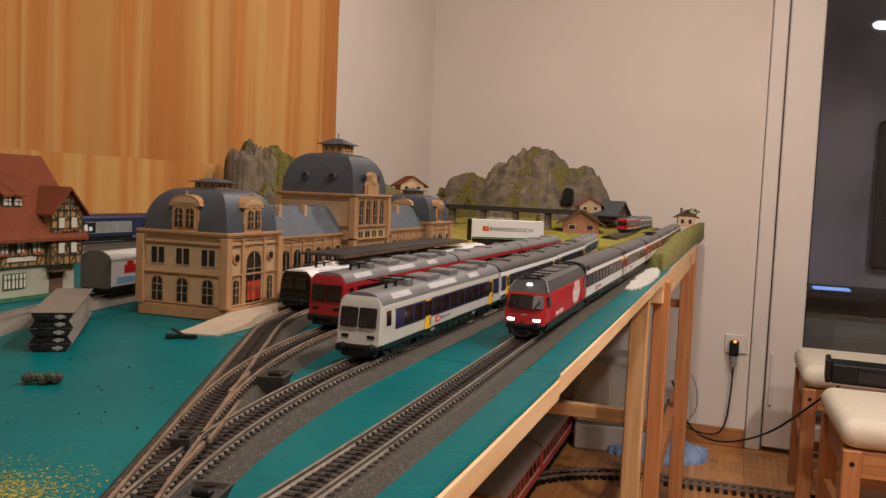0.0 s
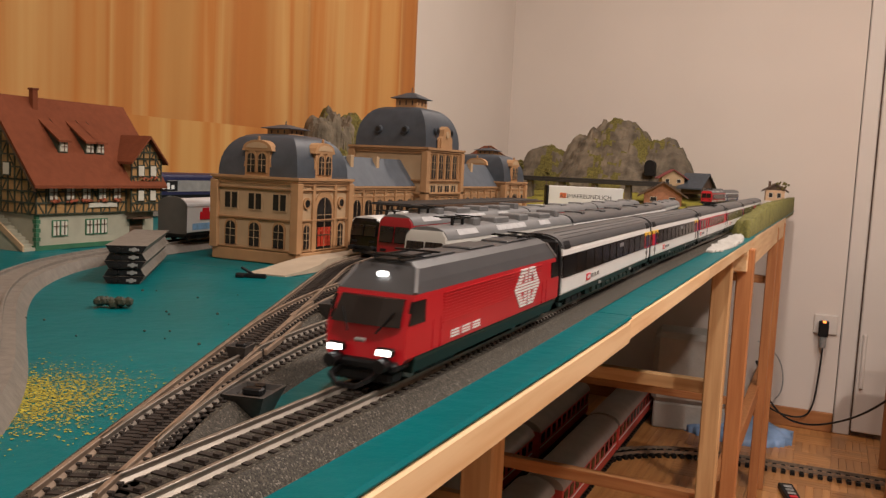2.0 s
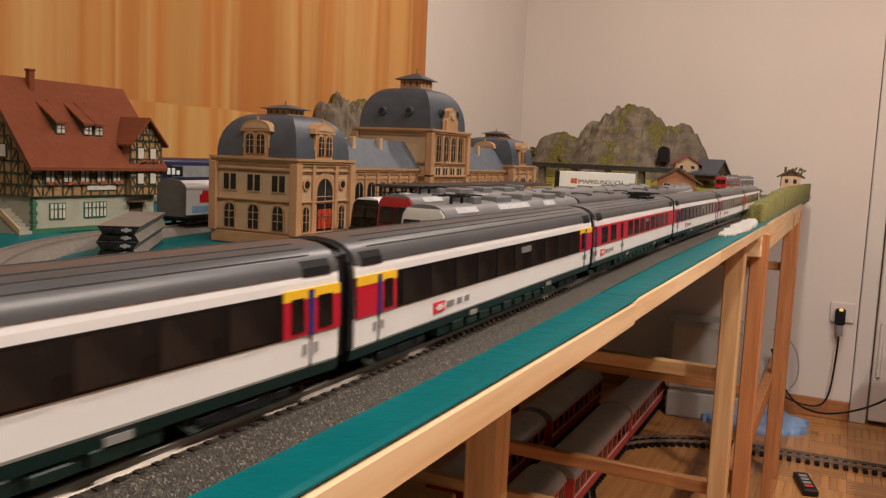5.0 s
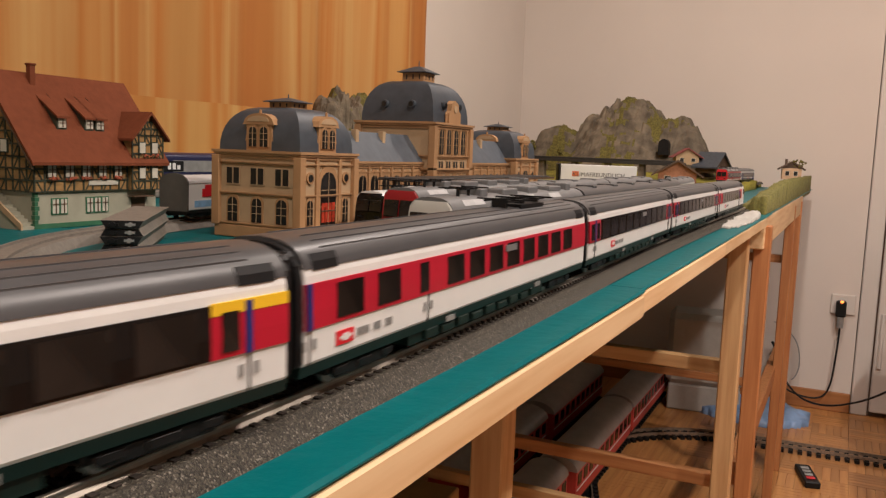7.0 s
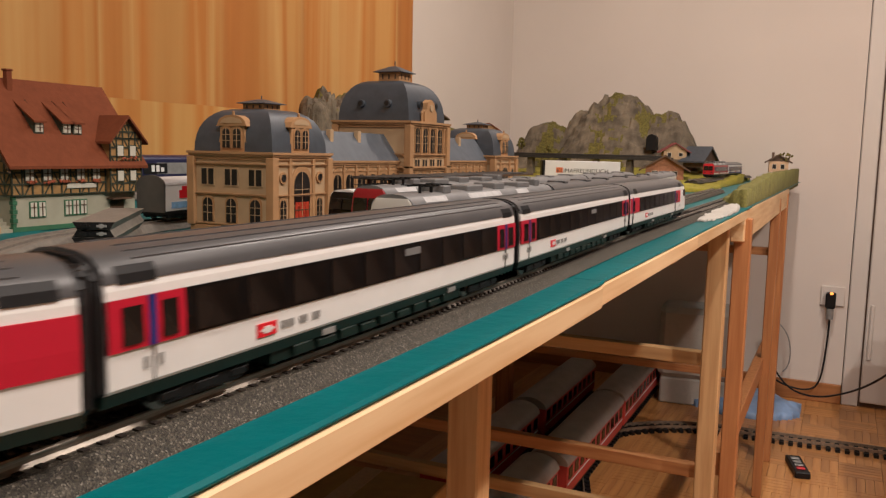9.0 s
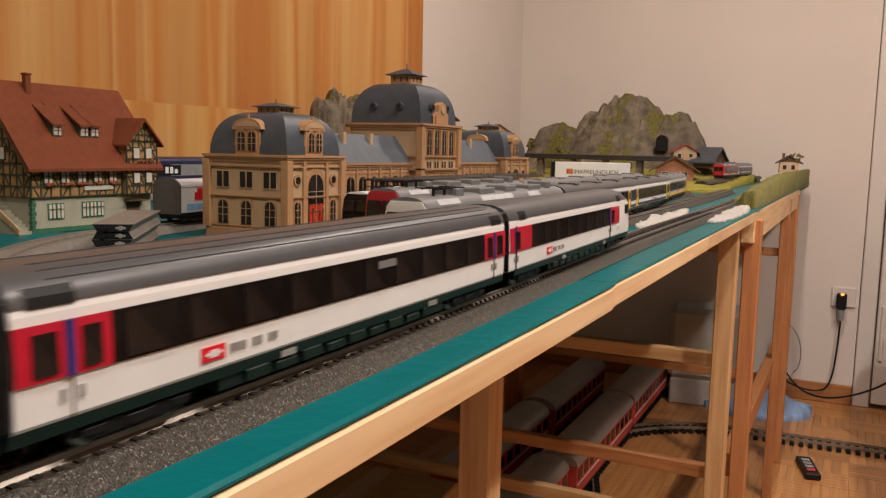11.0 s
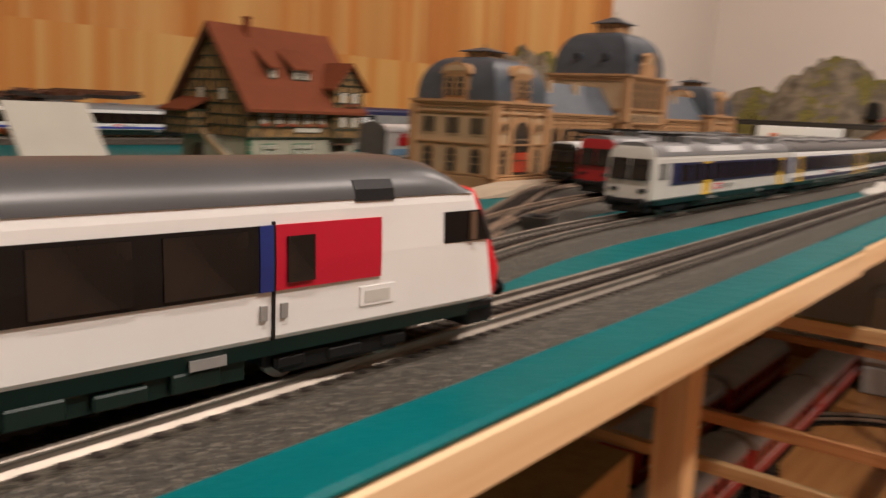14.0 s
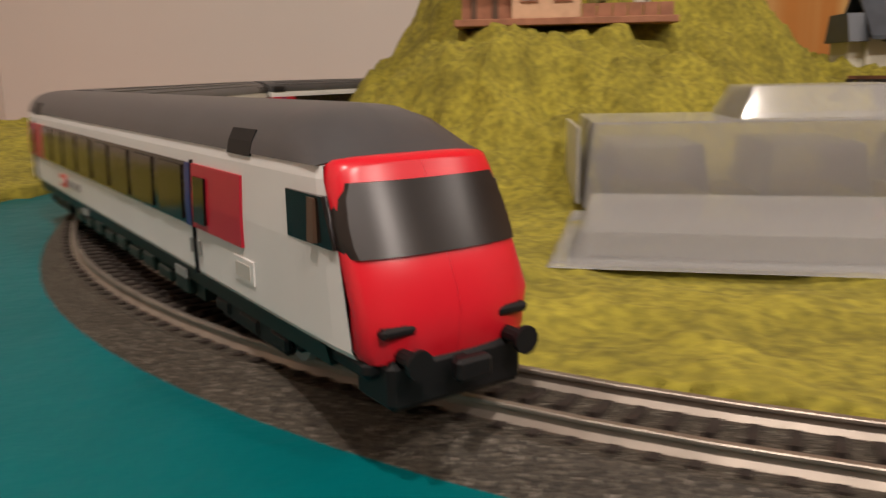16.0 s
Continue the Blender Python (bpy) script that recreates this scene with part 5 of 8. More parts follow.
def lantern(parent, cx, cy, z, w, h, name="roof_lantern"):
    ln = part(name, boxes((cx - w, cx + w, cy - w, cy + w, z, z + h * 0.5), bevel=0.0003), M_STONE, parent)
    bm = bmesh.new()
    lo = [(cx + sx * w * 1.35, cy + sy * w * 1.35, z + h * 0.5) for sx, sy in ((-1, -1), (1, -1), (1, 1), (-1, 1))]
    hi = [(cx + sx * w * 0.25, cy + sy * w * 0.25, z + h * 0.85) for sx, sy in ((-1, -1), (1, -1), (1, 1), (-1, 1))]
    part("lantern_roof", loft([lo, [(a, b, c + 0.0006) for a, b, c in lo], hi]), M_SLATE, ln)
    part("finial", cyl(bmesh.new(), (cx, cy, z + h * 0.84), 0.0006, h * 0.3, n=6), M_SLATE, ln)
    bm = bmesh.new()
    for k in (-0.6, 0.0, 0.6):
        box(bm, cx + k * w - 0.0008, cx + k * w + 0.0008, cy - w - 0.0003, cy + w + 0.0003, z + h * 0.15, z + h * 0.40)
        box(bm, cx - w - 0.0003, cx + w + 0.0003, cy + k * w - 0.0008, cy + k * w + 0.0008, z + h * 0.15, z + h * 0.40)
    part("lantern_opening", bm, M_DARKWIN, ln)


def dormer(parent, m, w, h):
    """Stone dormer with scrolls, two arched lights and a round pediment."""
    bm = bmesh.new()
    prism(bm, [(-w / 2, 0), (w / 2, 0), (w / 2, h * 0.68), (-w / 2, h * 0.68)], -0.001, 0.022, "y")
    o = [(-w * 0.62, h * 0.68), (w * 0.62, h * 0.68)] + [(w * 0.58 * math.cos(math.pi * i / 8), h * 0.74 + h * 0.24 * math.sin(math.pi * i / 8)) for i in range(9)]
    prism(bm, o, -0.0022, 0.026, "y")
    for sg in (-1, 1):
        prism(bm, [(sg * w * 0.5, 0), (sg * w * 0.78, 0), (sg * w * 0.72, h * 0.16), (sg * w * 0.56, h * 0.25), (sg * w * 0.5, h * 0.48)], -0.0006, 0.003, "y")
    d = on_face(m, "dormer", bm, M_STONE, parent)
    bm = bmesh.new()
    prism(bm, [(w * 0.44 * math.cos(math.pi * i / 8), h * 0.76 + h * 0.155 * math.sin(math.pi * i / 8)) for i in range(9)], -0.0027, -0.002, "y")
    on_face(m, "pediment_panel", bm, M_STONE_P, d)
    bm = bmesh.new()
    cyl(bm, (0, 0.001, h * 0.97), 0.0013, 0.002, "z", 8)
    bmesh.ops.create_icosphere(bm, subdivisions=1, radius=0.0014, matrix=Matrix.Translation((0, 0.001, h * 1.05)))
    on_face(m, "urn", bm, M_STONE, d)
    for k in (-1, 1):
        arched_window(d, m @ Matrix.Translation((k * w * 0.22, -0.001, h * 0.10)), w * 0.30, h * 0.52)


def wing(st, x0, x1, y0, y1, H):
    """A two-storey corner pavilion under a slate dome."""
    w = part("pavilion", boxes((x0, x1, y0, y1, 0, H)), M_STONE_P, st)
    part("plinth", boxes((x0 - 0.0022, x1 + 0.0022, y0 - 0.0022, y1 + 0.0022, 0, 0.011), bevel=0.0006), M_STONE, w)
    cornice(w, x0, x1, y0, y1, H * 0.145, 0.0016, 0.002, name="base_moulding")
    cornice(w, x0, x1, y0, y1, H * 0.50, 0.0016, 0.0022, name="string_course")
    cornice(w, x0, x1, y0, y1, H - 0.0115, 0.0016, 0.002, name="string_course")
    cornice(w, x0, x1, y0, y1, H - 0.0035, 0.003, 0.0045)
    for cx, cy in ((x0, y0), (x1, y0), (x0, y1), (x1, y1)):
        part("corner_pilaster", boxes((cx - 0.0042, cx + 0.0042, cy - 0.0042, cy + 0.0042, 0.011, H - 0.004), bevel=0.0004), M_STONE, w)
    W = x1 - x0
    for i in range(3):
        cx = x0 + W * (0.20 + 0.30 * i)
        arched_window(w, face(cx, y0, H * 0.185, 0), 0.0112, 0.0222)
        for k in (-1, 1):
            square_window(w, face(cx + k * 0.0040, y0, H * 0.625, 0), 0.0060, 0.0145)
    D = y1 - y0
    cy = (y0 + y1) / 2
    # tall portal on the track side
    arched_window(w, face(x1, cy, 0.0125, 90), 0.0250, 0.0500, M_DARKWIN)
    for a, b in ((0.016, 0.026), (0.027, 0.034)):
        for k in range(4):
            on_face(face(x1, cy, 0, 90), "red_pane", boxes((-0.0112 + 0.0057 * k, -0.0066 + 0.0057 * k, -0.0018, -0.0012, a, b)), M_REDGLASS, w)
    on_face(face(x1, cy, 0, 90), "portal_transom", boxes((-0.0125, 0.0125, -0.0022, -0.001, 0.0392, 0.0405), (-0.0125, 0.0125, -0.0022, -0.001, 0.0262, 0.0272)), M_BROWN, w)
    for k in (-1, 1):
        on_face(face(x1, cy + k * 0.0185, 0, 90), "portal_pilaster", boxes((-0.0022, 0.0022, -0.0022, 0.0, 0.011, H - 0.004), bevel=0.0004), M_STONE, w)
        arched_window(w, face(x1, cy + k * 0.0292, H * 0.185, 90), 0.0088, 0.0222)
        bm = bmesh.new()
        cyl(bm, (0, 0.0, H * 0.72), 0.0055, 0.0018, "y", 16)
        bm.transform(Matrix.Translation((0, -0.0016, 0)))
        r = on_face(face(x1, cy + k * 0.0292, 0, 90), "round_surround", bm, M_STONE, w)
        bm = bmesh.new()
        cyl(bm, (0, -0.0022, H * 0.72), 0.0034, 0.001, "y", 16)
        on_face(face(x1, cy + k * 0.0292, 0, 90), "round_window", bm, M_DARKWIN, r)
    dome(w, x0 + 0.001, x1 - 0.001, y0 + 0.001, y1 - 0.001, H + 0.001, 0.040, 0.013)
    lantern(w, (x0 + x1) / 2, cy, H + 0.040, 0.0125, 0.0125)
    dormer(w, face((x0 + x1) / 2, y0 + 0.002, H + 0.001, 0), 0.028, 0.034)
    dormer(w, face(x1 - 0.002, cy, H + 0.001, 90), 0.028, 0.034)


def station(sx, sy, rz):
    st = empty("station_building", pose(sx, sy, 0, rz=rz), "sandstone railway station with slate domes and arched windows", "model building")
    X0, X1 = -0.092, 0.0
    H = 0.079
    wing(st, X0, X1, 0.0, 0.088, H)
    wing(st, X0, X1, 0.522, 0.61, H)
    # low links with arcades
    for y0, y1 in ((0.088, 0.255), (0.355, 0.522)):
        lk = part("link_block", boxes((X0 + 0.012, X1 - 0.012, y0, y1, 0, 0.071)), M_STONE_P, st)
        cornice(lk, X0 + 0.012, X1 - 0.012, y0 + 0.003, y1 - 0.003, 0.068, 0.0025, 0.0045)
        cornice(lk, X0 + 0.012, X1 - 0.012, y0 + 0.003, y1 - 0.003, 0.060, 0.0012, 0.002, name="string_course")
        n = 7
        for i in range(n):
            y = y0 + (y1 - y0) * (i + 0.5) / n
            arched_window(lk, face(X1 - 0.012, y, 0.004, 90), 0.0148, 0.054)
            on_face(face(X1 - 0.012, y + (y1 - y0) / n / 2, 0, 90), "pilaster", boxes((-0.0014, 0.0014, -0.0022, 0.0, 0.0, 0.068)), M_STONE, lk)
        bm = bmesh.new()
        xm = (X0 + X1) / 2
        prism(bm, [(X0 + 0.010, 0.0725), (X1 - 0.010, 0.0725), (xm + 0.014, 0.103), (xm - 0.014, 0.103)], y0 - 0.002, y1 + 0.002, "y")
        part("slate_roof", bm, M_SLATE_L, lk, "pale grey slate roof")
        for y in (y0 + 0.045, y0 + 0.100):
            part("chimney", boxes((X1 - 0.030, X1 - 0.024, y - 0.003, y + 0.003, 0.084, 0.1045), bevel=0.0004), M_STONE_P, lk)
    # middle block
    y0, y1 = 0.255, 0.355
    mb = part("middle_block", boxes((X0 - 0.006, X1 + 0.002, y0, y1, 0, 0.118)), M_STONE_P, st)
    for z, h, o in ((0.062, 0.004, 0.003), (0.078, 0.003, 0.002), (0.114, 0.005, 0.0035), (0.012, 0.003, 0.002)):
        cornice(mb, X0 - 0.006, X1 + 0.002, y0, y1, z, o, h)
    for cx, cy in ((X0 - 0.006, y0), (X1 + 0.002, y0), (X1 + 0.002, y1), (X0 - 0.006, y1)):
        part("corner_pilaster", boxes((cx - 0.0042, cx + 0.0042, cy - 0.0042, cy + 0.0042, 0.0, 0.114), bevel=0.0004), M_STONE, mb)
    for i in range(4):
        y = y0 + 0.020 + 0.020 * i
        arched_window(mb, face(X1 + 0.002, y, 0.0825, 90), 0.0108, 0.0290)
        on_face(face(X1 + 0.002, y + 0.010, 0, 90), "pilaster", boxes((-0.0014, 0.0014, -0.0022, 0.0, 0.080, 0.114)), M_STONE, mb)
        for k in (-1, 1):
            square_window(mb, face(X1 + 0.002, y + k * 0.0035, 0.0645, 90), 0.0042, 0.0095)
        arched_window(mb, face(X1 + 0.002, y, 0.004, 90), 0.0125, 0.050)
    dome(mb, X0 - 0.004, X1, y0 + 0.002, y1 - 0.002, 0.119, 0.049, 0.014)
    lantern(mb, (X0 + X1) / 2, (y0 + y1) / 2, 0.167, 0.0145, 0.023)
    bm = bmesh.new()
    ym = (y0 + y1) / 2
    prism(bm, [(-0.016, 0.119), (0.016, 0.119), (0.016, 0.131), (0.011, 0.134), (0.009, 0.142), (0.0, 0.146), (-0.009, 0.142), (-0.011, 0.134), (-0.016, 0.131)], -0.003, 0.012, "y")
    ga = on_face(face(X1 + 0.002, ym, 0, 90), "gable_crest", bm, M_STONE, mb)
    bm = bmesh.new()
    cyl(bm, (0, -0.0042, 0.136), 0.0042, 0.0014, "y", 14)
    on_face(face(X1 + 0.002, ym, 0, 90), "clock_face", bm, M_STONE_P, ga)
    bm = bmesh.new()
    for k in (-1, 1):
        cyl(bm, (k * 0.018, 0, 0.119), 0.0014, 0.009, "z", 8)
        bmesh.ops.create_icosphere(bm, subdivisions=1, radius=0.0019, matrix=Matrix.Translation((k * 0.018, 0, 0.129)))
    on_face(face(X1 + 0.002, ym, 0, 90), "urn", bm, M_STONE, ga)
    for y in (y0 + 0.030, y1 - 0.030):
        for tilt, x in ((0, X1 - 0.002),):
            bm = bmesh.new()
            cyl(bm, (0, -0.004, 0.139), 0.0045, 0.010, "y", 14)
            r = on_face(face(x, y, 0, 90), "bull_eye", bm, M_SLATE, mb)
            bm = bmesh.new()
            cyl(bm, (0, -0.0046, 0.139), 0.0030, 0.001, "y", 14)
            on_face(face(x, y, 0, 90), "bull_eye_pane", bm, M_DARKWIN, r)
    for x in (X0 + 0.028, X1 - 0.028):
        bm = bmesh.new()
        cyl(bm, (0, -0.004, 0.139), 0.0045, 0.010, "y", 14)
        r = on_face(face(x, y0 + 0.003, 0, 0), "bull_eye", bm, M_SLATE, mb)
        bm = bmesh.new()
        cyl(bm, (0, -0.0046, 0.139), 0.0030, 0.001, "y", 14)
        on_face(face(x, y0 + 0.003, 0, 0), "bull_eye_pane", bm, M_DARKWIN, r)
    return st


def platform(st):
    pf = empty("station_platform", None, "sand-coloured platform with a ramped end beside the tracks", "model platform")
    x0, x1 = STX + 0.003, STX + 0.0220
    rings = []
    for y, xr, h in ((0.4955, -0.2335, 0.0012), (0.52, -0.232, 0.0032), (0.545, -0.2325, 0.0060), (0.575, -0.240, 0.0085), (0.66, x1, 0.0085), (1.25, x1, 0.0085)):
        yr = y + (0.007 if y < 0.55 else 0.0)
        rings.append([(x0, y, 0.0), (xr, yr, 0.0), (xr, yr, h), (x0, y, h)])
    part("deck", loft(rings), M_PLATFORM, pf)
    for i in range(30):
        y = 0.665 + i * 0.012
        part("edge_block", boxes((x1 - 0.001, x1 + 0.0014, y, y + 0.0108, 0.0008, min(0.0072, 0.0012 + (y - 0.505) * 0.06))), M_STONE, pf)
    cn = empty("platform_canopy", None, "long dark canopy on slim posts over the platform", "model canopy")
    part("canopy_roof", boxes((x0 + 0.001, x1 + 0.0350, 0.690, 1.10, 0.0548, 0.0560), (x0 + 0.003, x1 + 0.030, 0.694, 1.096, 0.0560, 0.0572), bevel=0.0004), M_BROWN_R, cn)
    for i in range(9):
        y = 0.715 + i * 0.045
        part("canopy_post", boxes(((x0 + x1) / 2 - 0.0012, (x0 + x1) / 2 + 0.0012, y - 0.0012, y + 0.0012, 0.0085, 0.0548), bevel=0.0003), M_BROWN, cn)
        part("bracket", boxes((x0 + 0.003, x1 + 0.033, y - 0.0006, y + 0.0006, 0.0530, 0.0548)), M_BROWN, cn)
    part("canopy_edge", boxes((x1 + 0.0350, x1 + 0.0360, 0.690, 1.10, 0.0535, 0.0560)), M_BROWN, cn)


M_PLATFORM = mat("grey_sand_platform", (0.40, 0.32, 0.23), 0.8, var=0.08, scale=60, stain=0.1, bump=0.15, bscale=600)
M_BROWN_R = mat("canopy_felt", (0.026, 0.024, 0.023), 0.5, var=0.15, scale=80)
STX, STY = -0.270, 0.568


def timber_panel(parent, m, w, h, cols, rows, gable=False):
    """Half-timbering on a wall plane: each post and rail proud of the infill."""
    for i in range(cols + 1):
        x = -w / 2 + w * i / cols
        hh = h if not gable else h * (1 - abs(x) / (w / 2)) - 0.001
        if hh > 0.003:
            on_face(m, "post", boxes((x - 0.0008, x + 0.0008, -0.0008, 0.0004, 0, hh)), M_TIMBER, parent)
    for j in range(rows + 1):
        z = h * j / rows
        ww = w if not gable else w * (1 - z / h)
        if ww > 0.006:
            on_face(m, "rail_beam", boxes((-ww / 2, ww / 2, -0.0009, 0.0004, max(0, z - 0.0008), z + 0.0008)), M_TIMBER, parent)
    for i in range(cols):
        for j in range(rows):
            if (i + j) % 2 or (i * 7 + j * 3) % 5 == 0:
                x, z = -w / 2 + w * (i + 0.5) / cols, h * (j + 0.5) / rows
                if gable and abs(x) > (w / 2) * (1 - (z + h / rows * 0.6) / h):
                    continue
                bm = boxes((-0.0006, 0.0006, -0.0007, 0.0004, -h / rows * 0.62, h / rows * 0.62))
                bm.transform(Matrix.Translation((x, 0, z)) @ Matrix.Rotation(radians(32 if i % 2 else -32), 4, "Y"))
                on_face(m, "brace", bm, M_TIMBER, parent)


def house():
    x0, x1, y0, y1 = -0.612, -0.503, 0.484, 0.632
    ho = empty("half_timbered_house", None, "half-timbered inn with red tiled roof, flower boxes and plastered ground floor", "model building")
    gf = part("ground_floor", boxes((x0, x1, y0, y1, 0.0, 0.034)), M_PLASTER, ho)
    part("green_base", boxes((x0 - 0.0012, x1 + 0.0012, y0 - 0.0012, y1 + 0.0012, 0.0, 0.0045)), M_GTRIM, gf)
    for i in range(7):
        z = 0.0045 + i * 0.0042
        s = 0.0042 if i % 2 else 0.0028
        part("quoin", boxes((x1 - s, x1 + 0.0007, y0 - 0.0007, y0 + s, z, z + 0.0038)), M_GTRIM, gf)
    uf = part("upper_floor", boxes((x0 - 0.002, x1 + 0.002, y0 - 0.002, y1 + 0.002, 0.034, 0.066)), M_INFILL, ho)
    W, D = x1 - x0 + 0.004, y1 - y0 + 0.004
    mx, my = (x0 + x1) / 2, (y0 + y1) / 2
    timber_panel(uf, face(mx, y0 - 0.002, 0.034, 0), W, 0.032, 12, 3)
    timber_panel(uf, face(x1 + 0.002, my, 0.034, 90), D, 0.032, 14, 3)
    for i in range(6):
        y = y0 + 0.016 + i * 0.0195
        if i == 5:
            continue
        fr = square_window(uf, face(x1 + 0.0024, y, 0.048, 90), 0.0085, 0.0105, M_WINWHITE, M_TIMBER)
        on_face(face(x1 + 0.003, y, 0.048, 90), "window_cross", boxes((-0.0004, 0.0004, -0.0018, -0.001, 0, 0.0105), (-0.0042, 0.0042, -0.0018, -0.001, 0.0062, 0.0070)), M_BROWN, fr)
        bm = bmesh.new()
        for k in range(12):
            bmesh.ops.create_icosphere(bm, subdivisions=1, radius=random.uniform(0.0009, 0.0017), matrix=Matrix.Translation((x1 + 0.0048 + random.uniform(-0.001, 0.001), y + random.uniform(-0.0065, 0.0065), 0.0462 + random.uniform(-0.001, 0.0012))))
        part("flower_box", bm, M_FLOWER, uf, "red and green flower box")
    part("name_board", boxes((x1 + 0.0025, x1 + 0.0036, y0 + 0.058, y0 + 0.094, 0.0395, 0.0440), bevel=0.0003), M_WINWHITE, uf, "white board with unreadable lettering")
    # ground floor windows in groups
    for yc, n in ((y0 + 0.026, 2), (y0 + 0.070, 3)):
        for k in range(n):
            y = yc + (k - (n - 1) / 2) * 0.0092
            fr = square_window(gf, face(x1, y, 0.0135, 90), 0.0068, 0.0135, M_WINWHITE, M_GTRIM)
            on_face(face(x1 + 0.0005, y, 0.0135, 90), "window_cross", boxes((-0.0004, 0.0004, -0.0016, -0.001, 0, 0.0135), (-0.0034, 0.0034, -0.0016, -0.001, 0.0085, 0.0092)), M_BROWN, fr)
    part("entrance", boxes((x1 - 0.002, x1 + 0.0006, y1 - 0.034, y1 - 0.016, 0.0045, 0.026)), M_BROWN, gf)
    part("porch_roof", boxes((x1, x1 + 0.009, y1 - 0.038, y1 - 0.012, 0.0265, 0.0280)), M_BROWN, gf)
    # gable side: cellar arch and outside stair
    bm = bmesh.new()
    prism(bm, arch(0.026, 0.024), -0.0012, 0.0006, "y")
    on_face(face(x0 + 0.030, y0, 0.001, 0), "cellar_door", bm, M_BROWN, gf)
    for k in range(11):
        part("stair_step", boxes((mx + 0.002 + k * 0.0048, mx + 0.0068 + k * 0.0048, y0 - 0.014, y0 - 0.0004, 0.0, 0.034 - 0.0031 * k)), M_PLASTER, gf)
    bm = bmesh.new()
    prism(bm, [(mx + 0.0, 0.034), (mx + 0.0, 0.041), (mx + 0.056, 0.0055), (mx + 0.056, 0.0)], y0 - 0.0158, y0 - 0.0140, "y")
    part("stair_parapet", bm, M_STONE_P, gf)
    part("porch", boxes((mx - 0.047, mx - 0.008, y0 - 0.026, y0 - 0.002, 0.034, 0.058)), M_INFILL, uf)
    timber_panel(uf, face(mx - 0.0275, y0 - 0.026, 0.034, 0), 0.039, 0.024, 5, 3)
    timber_panel(uf, face(mx - 0.008, y0 - 0.014, 0.034, 90), 0.024, 0.024, 3, 3)
    bm = bmesh.new()
    prism(bm, [(y0 - 0.031, 0.0565), (y0 - 0.001, 0.0700), (y0 - 0.001, 0.0722), (y0 - 0.031, 0.0587)], mx - 0.052, mx - 0.004, "x")
    part("porch_roof", bm, M_TILE, uf)
    # steep roof
    zr, ze = 0.146, 0.062
    ov = 0.010
    for sg in (-1, 1):
        xe = mx + sg * (W / 2 + ov)
        bm = bmesh.new()
        prism(bm, [(mx, zr), (xe, ze), (xe, ze - 0.0030), (mx, zr - 0.0042)], y0 - 0.011, y1 + 0.008, "y")
        part("roof_slope", bm, M_TILE, ho, "red-brown tiled roof")
        bm = bmesh.new()
        prism(bm, [(mx, zr - 0.0044), (xe - sg * 0.002, ze - 0.0031), (xe - sg * 0.002, ze - 0.0062), (mx, zr - 0.0080)], y0 - 0.0105, y0 - 0.0085, "y")
        part("barge_board", bm, M_BROWN, ho)
    bm = bmesh.new()
    prism(bm, [(-W / 2, 0), (W / 2, 0), (0, zr - 0.010 - 0.066)], -0.0, 0.002, "y")
    g = on_face(face(mx, y0 - 0.002, 0.066, 0), "gable_wall", bm, M_INFILL, ho)
    timber_panel(g, face(mx, y0 - 0.002, 0.066, 0), W, zr - 0.010 - 0.066, 12, 6, gable=True)
    for k in (-0.018, 0.018):
        square_window(g, face(mx + k, y0 - 0.0024, 0.070, 0), 0.008, 0.011, M_WINWHITE, M_TIMBER)
    part("chimney", boxes((mx + 0.004, mx + 0.010, y0 + 0.032, y0 + 0.038, 0.128, 0.153), (mx + 0.0032, mx + 0.0108, y0 + 0.0312, y0 + 0.0388, 0.1525, 0.1545), bevel=0.0004), M_TILE, ho)
    # shed dormers
    slope = (zr - ze) / (W / 2 + ov)
    for y, wd in ((y0 + 0.040, 0.011), (y0 + 0.072, 0.011), (y0 + 0.085, 0.011)):
        xf = x1 - 0.012
        zf = zr - slope * (xf - mx)
        bm = bmesh.new()
        prism(bm, [(xf, zf - 0.002), (xf, zf + 0.0125), (xf - 0.030, zf + 0.0125 + 0.030 * slope * 0.55), (xf - 0.032, zf + 0.032 * slope - 0.002)], y - wd / 2, y + wd / 2, "y")
        d = part("dormer", bm, M_TIMBER, ho)
        bm = bmesh.new()
        prism(bm, [(xf + 0.004, zf + 0.0105), (xf + 0.004, zf + 0.0125), (xf - 0.034, zf + 0.0145 + 0.034 * slope * 0.55), (xf - 0.034, zf + 0.0125 + 0.034 * slope * 0.55)], y - wd / 2 - 0.0025, y + wd / 2 + 0.0012, "y")
        part("dormer_roof", bm, M_TILE, d)
        fr = square_window(d, face(xf, y, zf + 0.0022, 90), 0.0070, 0.0080, M_WINWHITE, M_WINWHITE, 0.0006)
        on_face(face(xf + 0.0006, y, zf + 0.0022, 90), "window_cross", boxes((-0.0003, 0.0003, -0.0017, -0.001, 0, 0.008), (-0.0035, 0.0035, -0.0017, -0.001, 0.0038, 0.0043)), M_BROWN, fr)
    # cross gable bay towards the tracks
    b0, b1, bx = y1 - 0.040, y1 + 0.002, x1 + 0.008
    by = (b0 + b1) / 2
    bay = part("gable_bay", boxes((x1 - 0.02, bx, b0, b1, 0.034, 0.090)), M_INFILL, ho)
    timber_panel(bay, face(bx, by, 0.034, 90), b1 - b0, 0.056, 5, 6)
    bm = bmesh.new()
    prism(bm, [(b0, 0.090), (b1, 0.090), (by, 0.112)], bx - 0.002, bx, "x")
    gb = part("bay_gable", bm, M_INFILL, bay)
    timber_panel(gb, face(bx, by, 0.090, 90), b1 - b0, 0.021, 5, 3, gable=True)
